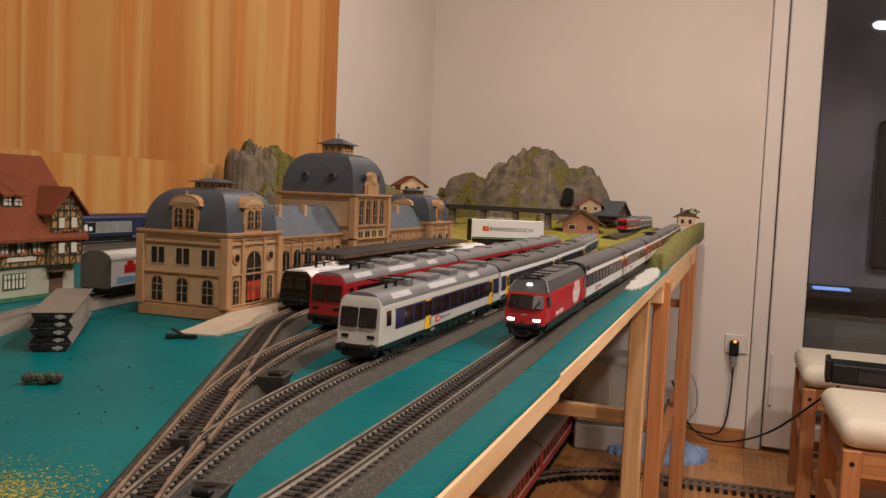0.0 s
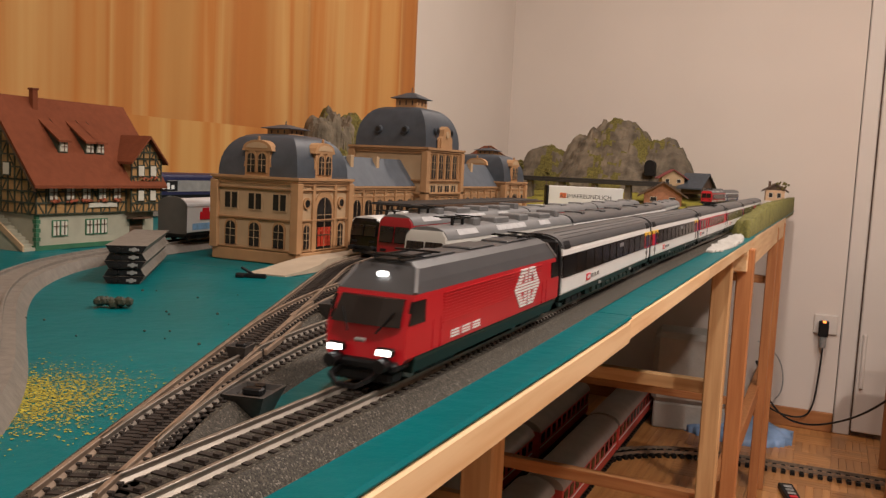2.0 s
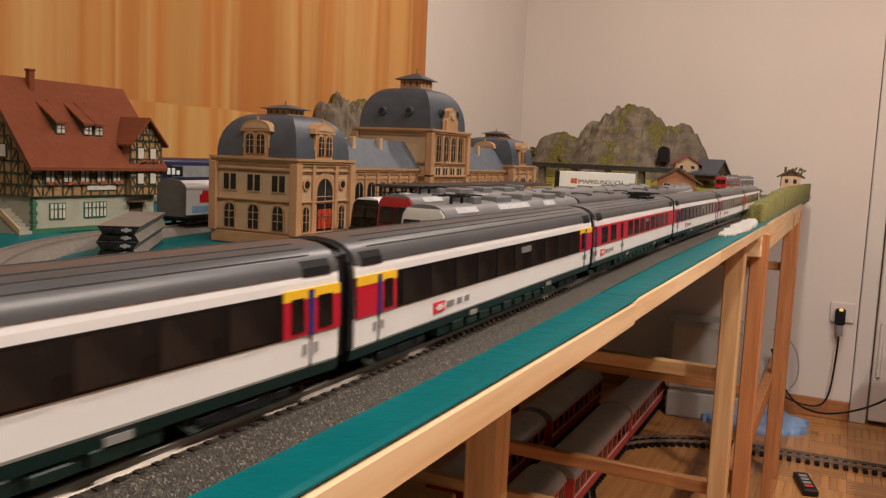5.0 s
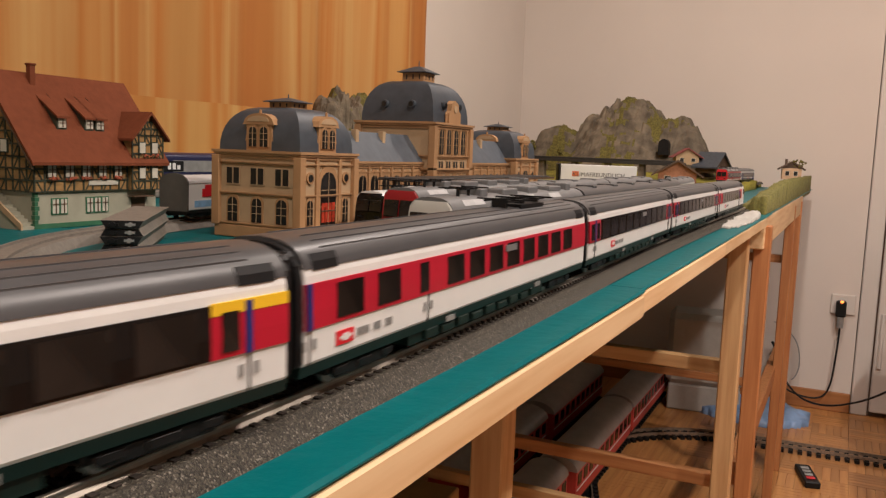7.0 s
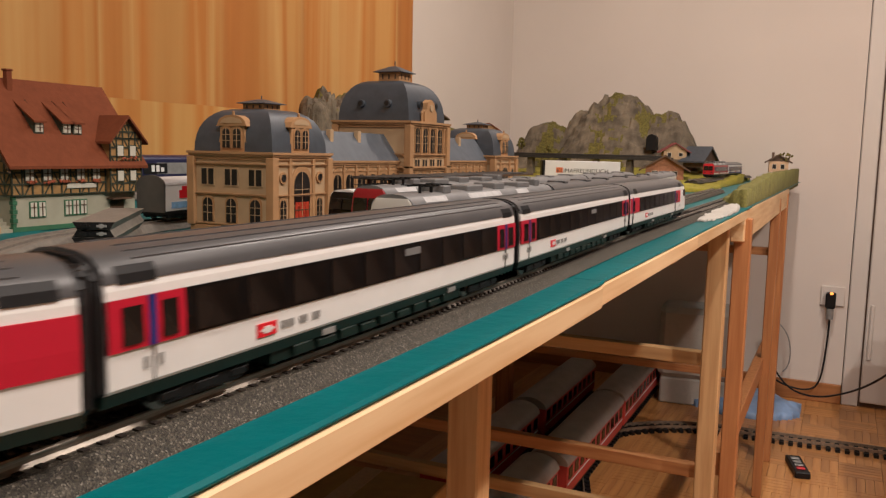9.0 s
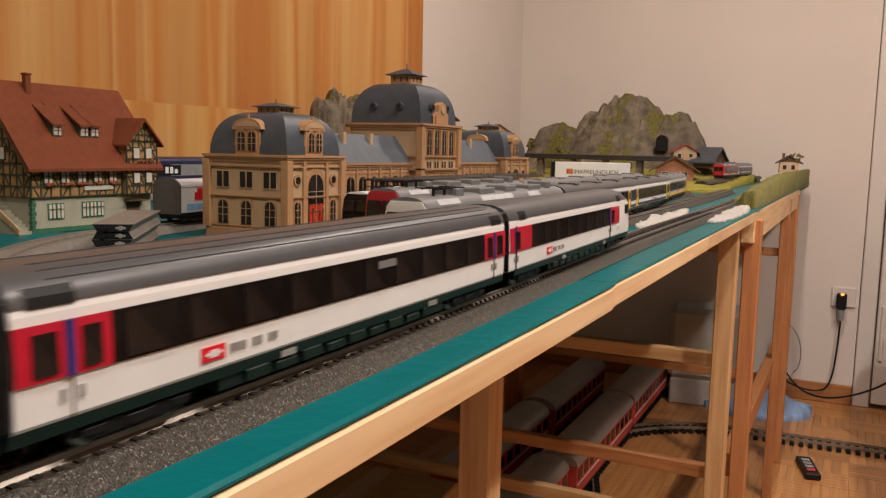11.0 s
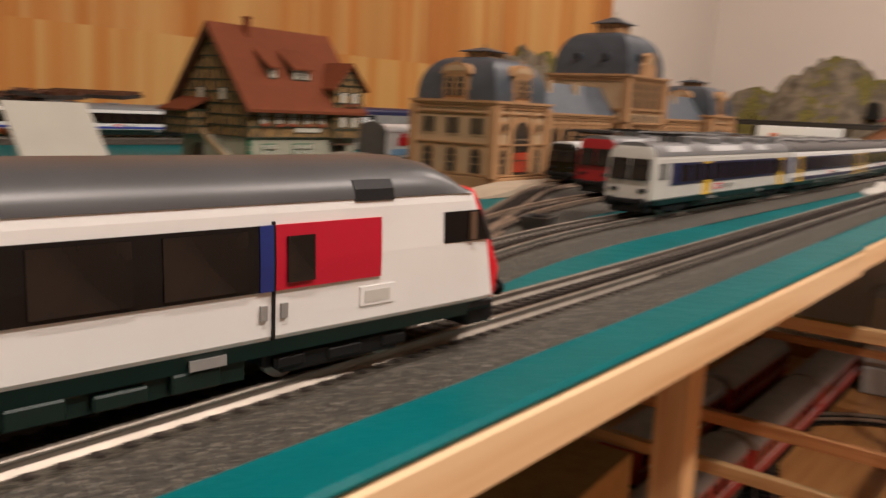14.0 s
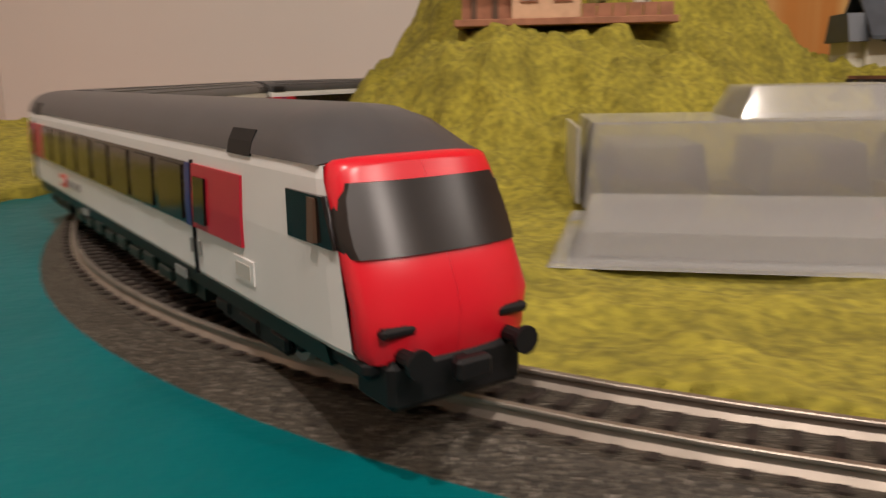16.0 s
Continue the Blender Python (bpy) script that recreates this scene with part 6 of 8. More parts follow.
    for sg in (-1, 1):
        bm = bmesh.new()
        prism(bm, [(by, 0.1145), (by + sg * 0.026, 0.0865), (by + sg * 0.026, 0.0840), (by, 0.1115)], mx + 0.010, bx + 0.006, "x")
        part("bay_roof", bm, M_TILE, bay)
    for k in (-0.0085, 0.0085):
        for z in (0.046, 0.072):
            square_window(bay, face(bx + 0.0004, by + k, z, 90), 0.0075, 0.0105, M_WINWHITE, M_TIMBER)
    bm = bmesh.new()
    for k in range(14):
        bmesh.ops.create_icosphere(bm, subdivisions=1, radius=random.uniform(0.0009, 0.0016), matrix=Matrix.Translation((bx + 0.002, by + random.uniform(-0.014, 0.014), 0.0695 + random.uniform(-0.001, 0.001))))
    part("flower_box", bm, M_FLOWER, bay)
    return ho


# ---- landscape ----
def ground_sheet(name, x0, x1, y0, y1, n, m, height, material, parent=None, label="", bottom=-0.002):
    """A relief over a rectangle with a skirt down to bottom, as one solid; faces where height is None are left out."""
    bm = bmesh.new()
    g = []
    for j in range(m + 1):
        row = []
        for i in range(n + 1):
            x, y = x0 + (x1 - x0) * i / n, y0 + (y1 - y0) * j / m
            h = height(x, y)
            row.append(None if h is None else bm.verts.new((x + random.uniform(-0.2, 0.2) * (x1 - x0) / n, y + random.uniform(-0.2, 0.2) * (y1 - y0) / m, h)))
        g.append(row)
    for j in range(m):
        for i in range(n):
            q = (g[j][i], g[j][i + 1], g[j + 1][i + 1], g[j + 1][i])
            if all(v is not None for v in q):
                bm.faces.new(q)
    for v in [v for v in bm.verts if not v.link_faces]:
        bm.verts.remove(v)
    edge = [e for e in bm.edges if len(e.link_faces) == 1]
    r = bmesh.ops.extrude_edge_only(bm, edges=edge)
    for v in [v for v in r["geom"] if isinstance(v, bmesh.types.BMVert)]:
        v.co.z = bottom
    bmesh.ops.recalc_face_normals(bm, faces=bm.faces[:])
    mats = material if isinstance(material, list) else [material]
    ob = part(name, bm, mats, parent, label)
    ob.data.shade_smooth()
    return ob


def fbm(x, y, s, o=0.0):
    return noise.fractal(Vector((x * s + o, y * s - o, o * 0.7)), 0.9, 2.1, 5)


def bell(x, y, cx, cy, rx, ry, p=2.0):
    d = ((abs(x - cx) / rx) ** p + (abs(y - cy) / ry) ** p)
    return math.exp(-d)


def inside_loop(x, y, margin):
    """Clear of the loop's ballast."""
    c1 = Vector((NEAR_X - RADIUS, BEND))
    if x > -1.05 and y > BEND:
        return x < -margin and x > way(-2.0)[0].x + margin
    a1 = radians(60)
    p = Vector((x, y))
    ang = math.atan2(-(y - BEND), x + RADIUS - NEAR_X)
    if ang < a1:
        return (p - c1).length < RADIUS - margin
    c2 = c1 + (RADIUS - RADIUS_2) * Vector((math.cos(a1), -math.sin(a1)))
    return (p - c2).length < RADIUS_2 - margin


def grass_hill():
    def h(x, y):
        if not inside_loop(x, y, 0.0215):
            return None
        if y > 0.30 or x < -0.92:
            return None
        if y > (0.02 + 0.55 * max(0, -0.08 - x) if x > -0.40 else 0.196 + 0.12 * max(0, -0.40 - x)):
            return None
        top = 0.27 * bell(x, y, -0.70, -0.085, 0.20, 0.150, 2.6)
        shelf = 0.060 * bell(x, y, -0.485, -0.12, 0.125, 0.145, 3.2)
        spur = 0.035 * bell(x, y, -0.36, -0.16, 0.07, 0.06)
        garden = 0.045 * bell(x, y, -0.63, 0.19, 0.16, 0.09, 4)
        z = 0.0050 + max(top, shelf) + 0.4 * min(top, shelf) + spur + garden
        rough = 0.15 + min(1.0, z / 0.05)
        rid = 0.5 - abs(fbm(x, y, 13, 9))
        return max(0.003, z + rough * (0.012 * fbm(x, y, 8) + 0.028 * (rid - 0.3) + 0.0080 * (0.4 - abs(fbm(x, y, 48, 3))) + 0.0015 * fbm(x, y, 140, 5)))
    ob = ground_sheet("grassy_hill", -0.92, -0.015, -0.40, 0.28, 300, 230, h, M_GRASS)
    tagged(ob, "hill of yellow-green flocked grass inside the track loop", "hill")

    def h2(x, y):
        p = Vector((x, y))
        if inside_loop(x, y, -0.024):
            return None
        z = 0.030 * bell(x, y, -0.55, -0.52, 0.26, 0.10, 2.5)
        if z < 0.004:
            return None
        return z + 0.012 * fbm(x, y, 16) * min(1, z / 0.03)
    tagged(ground_sheet("grassy_mound", -0.95, -0.10, -0.61, -0.30, 90, 36, h2, M_GRASS), "low grass mound outside the track loop", "hill")


def hill_house():
    hh = empty("hill_cottage", pose(-0.462, -0.118, 0.0955, rz=0), "brown wooden cottage with terrace on the hillside", "model building")
    part("base_plate", boxes((-0.055, 0.020, -0.070, 0.072, -0.0045, 0.0), bevel=0.0005), M_BRICK, hh)
    part("tan_wall", boxes((-0.045, 0.004, -0.033, 0.012, 0.0, 0.036)), M_TAN, hh)
    part("brown_wall", boxes((-0.045, 0.000, -0.066, -0.0335, 0.0, 0.036)), M_BRICK, hh)
    for y in (-0.0215, 0.0005):
        fr = square_window(hh, face(0.004, y, 0.012, 90), 0.0095, 0.013, M_WINWHITE, M_BRICK)
        on_face(face(0.0045, y, 0.012, 90), "window_cross", boxes((-0.0005, 0.0005, -0.0018, -0.001, 0, 0.013), (-0.0047, 0.0047, -0.0018, -0.001, 0.006, 0.007)), M_BROWN, fr)
    for y in (-0.058, -0.044):
        part("plank_post", boxes((0.0, 0.0015, y - 0.002, y + 0.002, 0, 0.036)), M_BROWN, hh)
    for k in range(6):
        part("terrace_wall", boxes((0.012, 0.0145, 0.012 + k * 0.0097, 0.0210 + k * 0.0097, 0.0, 0.0085)), M_BRICK, hh)
    for y in (0.022, 0.05):
        bm = bmesh.new()
        for k in range(9):
            bmesh.ops.create_icosphere(bm, subdivisions=1, radius=random.uniform(0.002, 0.0034), matrix=Matrix.Translation((0.008 + random.uniform(-0.002, 0.002), y + random.uniform(-0.004, 0.004), 0.0095 + random.uniform(-0.001, 0.002))))
        part("planter", bm, M_WINWHITE if y > 0.03 else M_ROCKGREEN, hh)
    for sg in (-1, 1):
        bm = bmesh.new()
        prism(bm, [(-0.0215, 0.066), (-0.0215 + sg * 0.036, 0.033), (-0.0215 + sg * 0.036, 0.030), (-0.0215, 0.062)], -0.072, 0.018, "y")
        part("roof_slope", bm, M_TILE, hh)


def chalet():
    ch = empty("small_chalet", pose(-0.585, 0.172, 0.050), "white chalet with dark roof and red gable trim", "model building")
    part("wall_block", boxes((-0.05, 0.0, -0.046, 0.05, 0, 0.033)), M_WINWHITE, ch)
    part("green_band", boxes((-0.0, 0.0022, -0.022, 0.030, 0.006, 0.0125)), M_GTRIM, ch)
    for k in range(9):
        part("baluster", boxes((0.0022, 0.0034, -0.021 + k * 0.006, -0.018 + k * 0.006, 0.004, 0.0145)), M_GTRIM, ch)
    bm = bmesh.new()
    prism(bm, [(-0.029, 0.033), (0.034, 0.033), (0.0025, 0.071)], -0.01, 0.004, "x")
    part("gable_wall", bm, M_BROWN, ch)
    for k in (-0.0065, 0.0065):
        fr = square_window(ch, face(0.004, 0.0025 + k, 0.0385, 90), 0.0085, 0.0095, M_WINWHITE, M_WINWHITE, 0.0008)
        on_face(face(0.0045, 0.0025 + k, 0.0385, 90), "window_cross", boxes((-0.0006, 0.0006, -0.0018, -0.001, 0, 0.0095), (-0.0042, 0.0042, -0.0018, -0.001, 0.004, 0.0048)), M_BROWN, fr)
    for sg in (-1, 1):
        bm = bmesh.new()
        prism(bm, [(0.0025, 0.079), (0.0025 + sg * 0.037, 0.0335), (0.0025 + sg * 0.037, 0.0295), (0.0025, 0.073)], -0.035, 0.011, "x")
        part("gable_roof", bm, M_SLATE, ch)
        bm = bmesh.new()
        prism(bm, [(0.0025, 0.0795), (0.0025 + sg * 0.0375, 0.0335), (0.0025 + sg * 0.0375, 0.0275), (0.0025, 0.0715)], 0.0112, 0.0132, "x")
        part("red_barge_board", bm, M_CABRED, ch, "bright red gable boards")
    for x0, x1, z0, z1 in ((-0.055, -0.02, 0.080, 0.030),):
        for sg in (-1, 1):
            bm = bmesh.new()
            prism(bm, [(-0.026, 0.076), (-0.026 + sg * 0.040, 0.034), (-0.026 + sg * 0.040, 0.031), (-0.026, 0.072)], -0.048, 0.054, "y")
            part("roof_slope", bm, M_SLATE, ch)
    part("side_block", boxes((-0.045, -0.006, -0.058, -0.046, 0, 0.030)), M_WINWHITE, ch)
    bm = bmesh.new()
    prism(bm, [(-0.050, 0.030), (0.004, 0.030), (-0.004, 0.052), (-0.042, 0.052)], -0.061, -0.046, "y")
    part("side_roof", bm, M_SLATE, ch)
    part("chimney", boxes((-0.012, -0.004, 0.026, 0.034, 0.055, 0.080), bevel=0.0005), M_WINWHITE, ch)
    # heap of old track in front, and ramp
    random.seed(5)
    for i in range(16):
        pc = empty("old_track_piece", pose(-0.520 + random.uniform(-0.025, 0.025), 0.12 + 0.0125 * i + random.uniform(-0.02, 0.02), 0.0485 + 0.0012 * i, ry=random.uniform(-5, 5), rz=90 + random.uniform(-35, 35)), "rusty brown piece of old track", "model track", "heap of old track")
        for sg in (-1, 1):
            part("rail", boxes((sg * 0.008 - 0.0008, sg * 0.008 + 0.0008, -0.045, 0.045, 0.003, 0.0055)), M_TRACKBROWN, pc)
        bm = bmesh.new()
        for k in range(10):
            box(bm, -0.0135, 0.0135, -0.043 + k * 0.0092, -0.040 + k * 0.0092, 0, 0.003)
        tagged(part("sleeper_stretch", bm, M_SLEEPER, pc), kind="stuff")
    rp = empty("orange_ramp", pose(-0.470, 0.185, 0.0), "orange plastic loading ramp on a trestle", "ramp")
    bm = bmesh.new()
    prism(bm, [(-0.012, 0.062), (0.062, 0.036), (0.062, 0.0335), (-0.012, 0.0592)], -0.010, 0.010, "x")
    part("ramp_deck", bm, M_ORANGE, rp)
    for y, z in ((-0.006, 0.058), (0.012, 0.052)):
        part("trestle_post", boxes((-0.009, 0.009, y - 0.002, y + 0.002, 0.004, z - 0.0005)), M_BROWN, rp)
    cd = part("grey_card_sheet", boxes((-0.001, 0.001, -0.030, 0.034, 0.0, 0.078)), M_GREYCARD)
    cd.matrix_basis = pose(-0.405, 0.255, 0.0, ry=-38, rx=0)
    tagged(cd, "grey card sheet leaning beside the hill", "card")


def blister():
    """Clear plastic packaging trays on the grass."""
    bx = empty("clear_plastic_tray", pose(-0.262, -0.062, 0.008), "clear plastic blister tray lying on the grass", "plastic packaging", "plastic trays")
    def tub(x0, x1, y0, y1, z0, z1, t=0.0007, taper=0.004):
        r0 = [(x0 + taper, y0 + taper, z1), (x1 - taper, y0 + taper, z1), (x1 - taper, y1 - taper, z1), (x0 + taper, y1 - taper, z1)]
        r1 = [(x0, y0, z0), (x1, y0, z0), (x1, y1, z0), (x0, y1, z0)]
        i0 = [(x0 + taper + t, y0 + taper + t, z1 - t), (x1 - taper - t, y0 + taper + t, z1 - t), (x1 - taper - t, y1 - taper - t, z1 - t), (x0 + taper + t, y1 - taper - t, z1 - t)]
        i1 = [(x0 + t, y0 + t, z0), (x1 - t, y0 + t, z0), (x1 - t, y1 - t, z0), (x0 + t, y1 - t, z0)]
        return loft([r0, r1, i1, i0])
    part("tray_shell", tub(-0.045, 0.035, -0.060, 0.150, 0.0, 0.034), M_CLEAR, bx)
    part("tray_insert", tub(-0.035, 0.020, 0.005, 0.080, 0.0342, 0.047, taper=0.006), M_CLEAR, bx)
    for k in range(3):
        part("tray_rib", tub(-0.036, 0.027, -0.050 + k * 0.064, -0.008 + k * 0.064, 0.003, 0.024, taper=0.003), M_CLEAR, bx)
    part("end_label", boxes((-0.038, 0.030, -0.0625, -0.0612, 0.001, 0.032)), M_MILKY, bx, "milky end face")
    ld = empty("flat_plastic_tray", pose(-0.165, -0.045, 0.006, rz=-8), "flat clear plastic lid beside the tray", "plastic packaging", "plastic trays")
    part("lid_shell", tub(-0.042, 0.042, -0.085, 0.150, 0.0, 0.010), M_CLEAR, ld)
    part("lid_rim", tub(-0.047, 0.047, -0.090, 0.155, 0.0, 0.0018, taper=0.001), M_CLEAR, ld)
    part("lid_sheet", boxes((-0.036, 0.036, -0.078, 0.143, 0.0005, 0.0015)), M_GREYSHEET, ld)


M_MILKY = glass("milky_plastic", (0.98, 0.98, 0.97), 0.3, 0.98, white_mix=0.3)
M_GREYSHEET = mat("dark_grey_foam", (0.05, 0.05, 0.05), 0.5, var=0.1, scale=60)


def rock_mountain(name, cx, cy, rx, ry, H, label, seed, ridge=(), power=2.3, wild=1.0, moss_y=None):
    def h(x, y):
        z = H * bell(x, y, cx, cy, rx, ry, power)
        for px, py, pr, ph in ridge:
            z = max(z, ph * bell(x, y, px, py, pr, pr * 0.8, power + 0.3))
        if z < 0.012:
            return None
        k = min(1.0, z / 0.06)
        crag = abs(fbm(x, y, 20, seed)) * 0.10 + abs(fbm(x, y, 8, seed + 2)) * 0.10 + 0.03 * fbm(x, y, 70, seed)
        step = 0.025 * math.sin(z * 160 + 6 * fbm(x, y, 9, seed))
        return max(0.0, z * (1.05 - crag * wild) + 0.4 * step * k * z / H)
    ob = ground_sheet(name, cx - rx * 2.2, cx + rx * 2.2, cy - ry * 2.2, min(cy + ry * 2.2, WALL_N - 0.03), 120, 80, h, [M_ROCK, M_ROCKGREEN])
    for f in ob.data.polygons:
        c = f.center
        if fbm(c.x, c.y, 9, seed + 5) * 1.0 + (f.normal.z - 0.62) * 0.9 + (0.0 if moss_y is None else (moss_y - c.y) * 1.5) > 0.02:
            f.material_index = 1
        f.use_smooth = False
    tagged(ob, label, "mountain")
    return ob


def far_scenery():
    rock_mountain("rock_mountain", -0.585, 3.10, 0.20, 0.17, 0.300, "grey crag mountain with moss and a tunnel mouth", 3.0, ((-0.40, 3.06, 0.12, 0.24), (-0.86, 3.10, 0.13, 0.20), (-0.72, 3.10, 0.10, 0.24)), 2.8, 0.80, 2.98)
    lumps = ((-0.965, 1.645, 0.030, 0.200), (-0.955, 1.675, 0.022, 0.216), (-0.950, 1.715, 0.028, 0.185), (-0.950, 1.765, 0.030, 0.218), (-0.950, 1.795, 0.024, 0.200), (-0.950, 1.860, 0.036, 0.190), (-0.940, 1.930, 0.045, 0.160))

    def lumpy(x, y):
        z = 0.125 * bell(x, y, -0.95, 1.78, 0.085, 0.20, 4)
        for lx, ly, r, top in lumps:
            d = math.hypot(x - lx, y - ly) / r
            if d < 1.25:
                z = max(z, top - r * 1.15 * (1 - math.sqrt(max(0.0, 1 - (d / 1.25) ** 2))) * 1.4)
        if z < 0.012:
            return None
        return z + 0.030 * (0.4 - abs(fbm(x, y, 22, 8))) + 0.012 * fbm(x, y, 50, 8)
    oc = ground_sheet("rock_outcrop", -1.06, -0.84, 1.52, 2.06, 60, 140, lumpy, [M_ROCK, M_ROCKGREEN])
    for f in oc.data.polygons:
        if fbm(f.center.x, f.center.y, 16, 4) * 1.3 + (f.center.y - 1.690) * 6 + (f.normal.z - 0.7) * 0.5 > 0.1:
            f.material_index = 1
        f.use_smooth = False
    tagged(oc, "grey and mossy rounded rock outcrop by the curtain", "rock")
    tm = part("tunnel_mouth", prism(bmesh.new(), arch(0.036, 0.055), -0.004, 0.03, "y"), M_BLACK)
    tm.matrix_basis = pose(-0.425, 2.925, 0.105)
    tagged(tm, "dark tunnel mouth in the rock", "tunnel")
    def h(x, y):
        if x > -0.10 - 0.02 * (y - 2) or (y < 2.05 and x > -0.26):
            return None
        return 0.006 + 0.010 * abs(fbm(x, y, 5, 4)) + 0.05 * bell(x, y, -0.55, 3.1, 0.4, 0.35)
    tagged(ground_sheet("far_meadow", -1.05, -0.08, 1.45, 3.38, 70, 90, h, M_GRASS), "yellow-green meadow at the far end of the layout", "meadow")
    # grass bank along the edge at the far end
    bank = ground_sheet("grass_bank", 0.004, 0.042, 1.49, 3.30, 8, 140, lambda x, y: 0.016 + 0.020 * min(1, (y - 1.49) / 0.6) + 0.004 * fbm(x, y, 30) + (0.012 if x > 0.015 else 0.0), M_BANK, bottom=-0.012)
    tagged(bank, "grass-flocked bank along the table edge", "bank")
    # viaduct
    vd = empty("viaduct", None, "dark girder viaduct across the far end", "model bridge")
    part("deck", boxes((-0.90, -0.30, 2.62, 2.67, 0.070, 0.080), (-0.90, -0.30, 2.62, 2.624, 0.080, 0.086), bevel=0.001), M_BROWN_R, vd)
    for k in range(6):
        x = -0.88 + k * 0.112
        bm = bmesh.new()
        prism(bm, [(x - 0.012, 0.0), (x + 0.012, 0.0), (x + 0.008, 0.070), (x - 0.008, 0.070)], 2.63, 2.66, "y")
        part("pier", bm, M_ROCK, vd)
    for k in range(3):
        bm = bmesh.new()
        o = [(0.030 * math.cos(math.pi * i / 10), 0.045 * math.sin(math.pi * i / 10)) for i in range(11)] + [(0.024 * math.cos(math.pi * i / 10), 0.038 * math.sin(math.pi * i / 10)) for i in range(10, -1, -1)]
        prism(bm, o, -0.004, 0.004, "y")
        a = part("arch_rib", bm, M_GREYCARD, vd)
        a.location = (-0.545 + 0.03 * k, 2.35, 0.012)
    # farm houses under the mountain
    def hut(x, y, z, w, d, hh, roof, wall, label, rz=0):
        hu = empty("farm_house", pose(x, y, z, rz=rz), label, "model building", "far houses")
        part("wall_block", boxes((-w / 2, w / 2, -d / 2, d / 2, 0, hh)), wall, hu)
        for sg in (-1, 1):
            bm = bmesh.new()
            prism(bm, [(0, hh + w * 0.34), (sg * w * 0.68, hh - w * 0.08), (sg * w * 0.68, hh - w * 0.12), (0, hh + w * 0.29)], -d * 0.62, d * 0.62, "y")
            part("roof_slope", bm, roof, hu)
        bm = bmesh.new()
        prism(bm, [(-w / 2, hh), (w / 2, hh), (0, hh + w * 0.30)], -d / 2, d / 2, "y")
        part("gable", bm, wall, hu)
        for k in (-0.25, 0.25):
            square_window(hu, face(k * w, -d / 2, hh * 0.35, 0), w * 0.16, hh * 0.35, M_DARKWIN, M_WINWHITE)
        return hu
    hut(-0.325, 2.66, 0.010, 0.115, 0.10, 0.040, M_BROWN, M_BRICK, "brown wooden station shed with wide roof", 12)
    hut(-0.335, 2.86, 0.075, 0.075, 0.06, 0.030, M_PANEL_RED2, M_STONE_P, "cottage with a red roof above the tracks", 20)
    hut(-0.255, 2.90, 0.050, 0.12, 0.07, 0.030, M_SLATE, M_BROWN, "low dark barn above the tracks", 80)
    hut(-0.875, 2.05, 0.150, 0.085, 0.07, 0.030, M_BROWN, M_TAN, "tan chalet with brown roof on the ridge", 60)
    hut(-0.80, 2.32, 0.120, 0.075, 0.06, 0.026, M_TILE, M_TAN, "small tan chalet on the ridge", 40)
    def ridge(x, y):
        z = 0.15 * bell(x, y, -0.86, 2.12, 0.13, 0.28, 3)
        return z + 0.02 * fbm(x, y, 12, 6) * z / 0.15 if z > 0.01 else None
    tagged(ground_sheet("green_ridge", -1.05, -0.60, 1.75, 2.60, 50, 60, ridge, M_ROCKGREEN), "mossy ridge behind the station", "ridge")
    # signal hut at the far table corner
    sh = empty("signal_hut", pose(-0.010, 2.98, 0.040, rz=8), "small weathered hut at the end of the bank", "model building")
    part("hut_wall", boxes((-0.030, 0.030, -0.022, 0.022, 0, 0.036)), M_TAN, sh)
    for sg in (-1, 1):
        bm = bmesh.new()
        prism(bm, [(0, 0.060), (sg * 0.042, 0.034), (sg * 0.042, 0.030), (0, 0.055)], -0.028, 0.028, "y")
        part("roof_slope", bm, M_BROWN, sh)
    bm = bmesh.new()
    prism(bm, [(-0.03, 0.036), (0.03, 0.036), (0, 0.055)], -0.022, 0.022, "y")
    part("gable", bm, M_BROWN, sh)
    for k in (-0.014, 0.012):
        square_window(sh, face(k, -0.022, 0.012, 0), 0.011, 0.014, M_DARKWIN, M_WINWHITE)
    part("chimney", boxes((-0.022, -0.014, -0.004, 0.004, 0.04, 0.066)), M_BROWN, sh)
    bm = bmesh.new()
    for k in range(26):
        bmesh.ops.create_icosphere(bm, subdivisions=1, radius=random.uniform(0.003, 0.006), matrix=Matrix.Translation((0.02 + random.uniform(-0.03, 0.02), random.uniform(-0.03, 0.02), 0.052 + random.uniform(-0.01, 0.012))))
    part("ivy", bm, M_ROCKGREEN, sh)
    # conifers and bushes on the mountain foot
    for x, y, z, s in ((-0.93, 2.98, 0.09, 0.05), (-0.80, 2.92, 0.07, 0.045), (-0.99, 2.80, 0.05, 0.05), (-0.70, 2.86, 0.05, 0.035), (-0.50, 2.80, 0.03, 0.03), (-0.88, 2.75, 0.03, 0.04)):
        bu = empty("flock_tree", pose(x, y, z), "small green flock tree", "model tree", "flock trees")
        part("trunk", cyl(bmesh.new(), (0, 0, -0.02), 0.0022, 0.02 + s * 0.5, n=6, r2=0.001), M_BROWN, bu)
        bm = bmesh.new()
        for k in range(40):
            u = random.random()
            r = s * 0.42 * (1 - 0.7 * u) * math.sqrt(random.random())
            a = random.uniform(0, 6.28)
            bmesh.ops.create_icosphere(bm, subdivisions=1, radius=random.uniform(0.06, 0.13) * s, matrix=Matrix.Translation((r * math.cos(a), r * math.sin(a), s * (0.25 + 0.75 * u))))
        part("crown", bm, M_ROCKGREEN, bu)
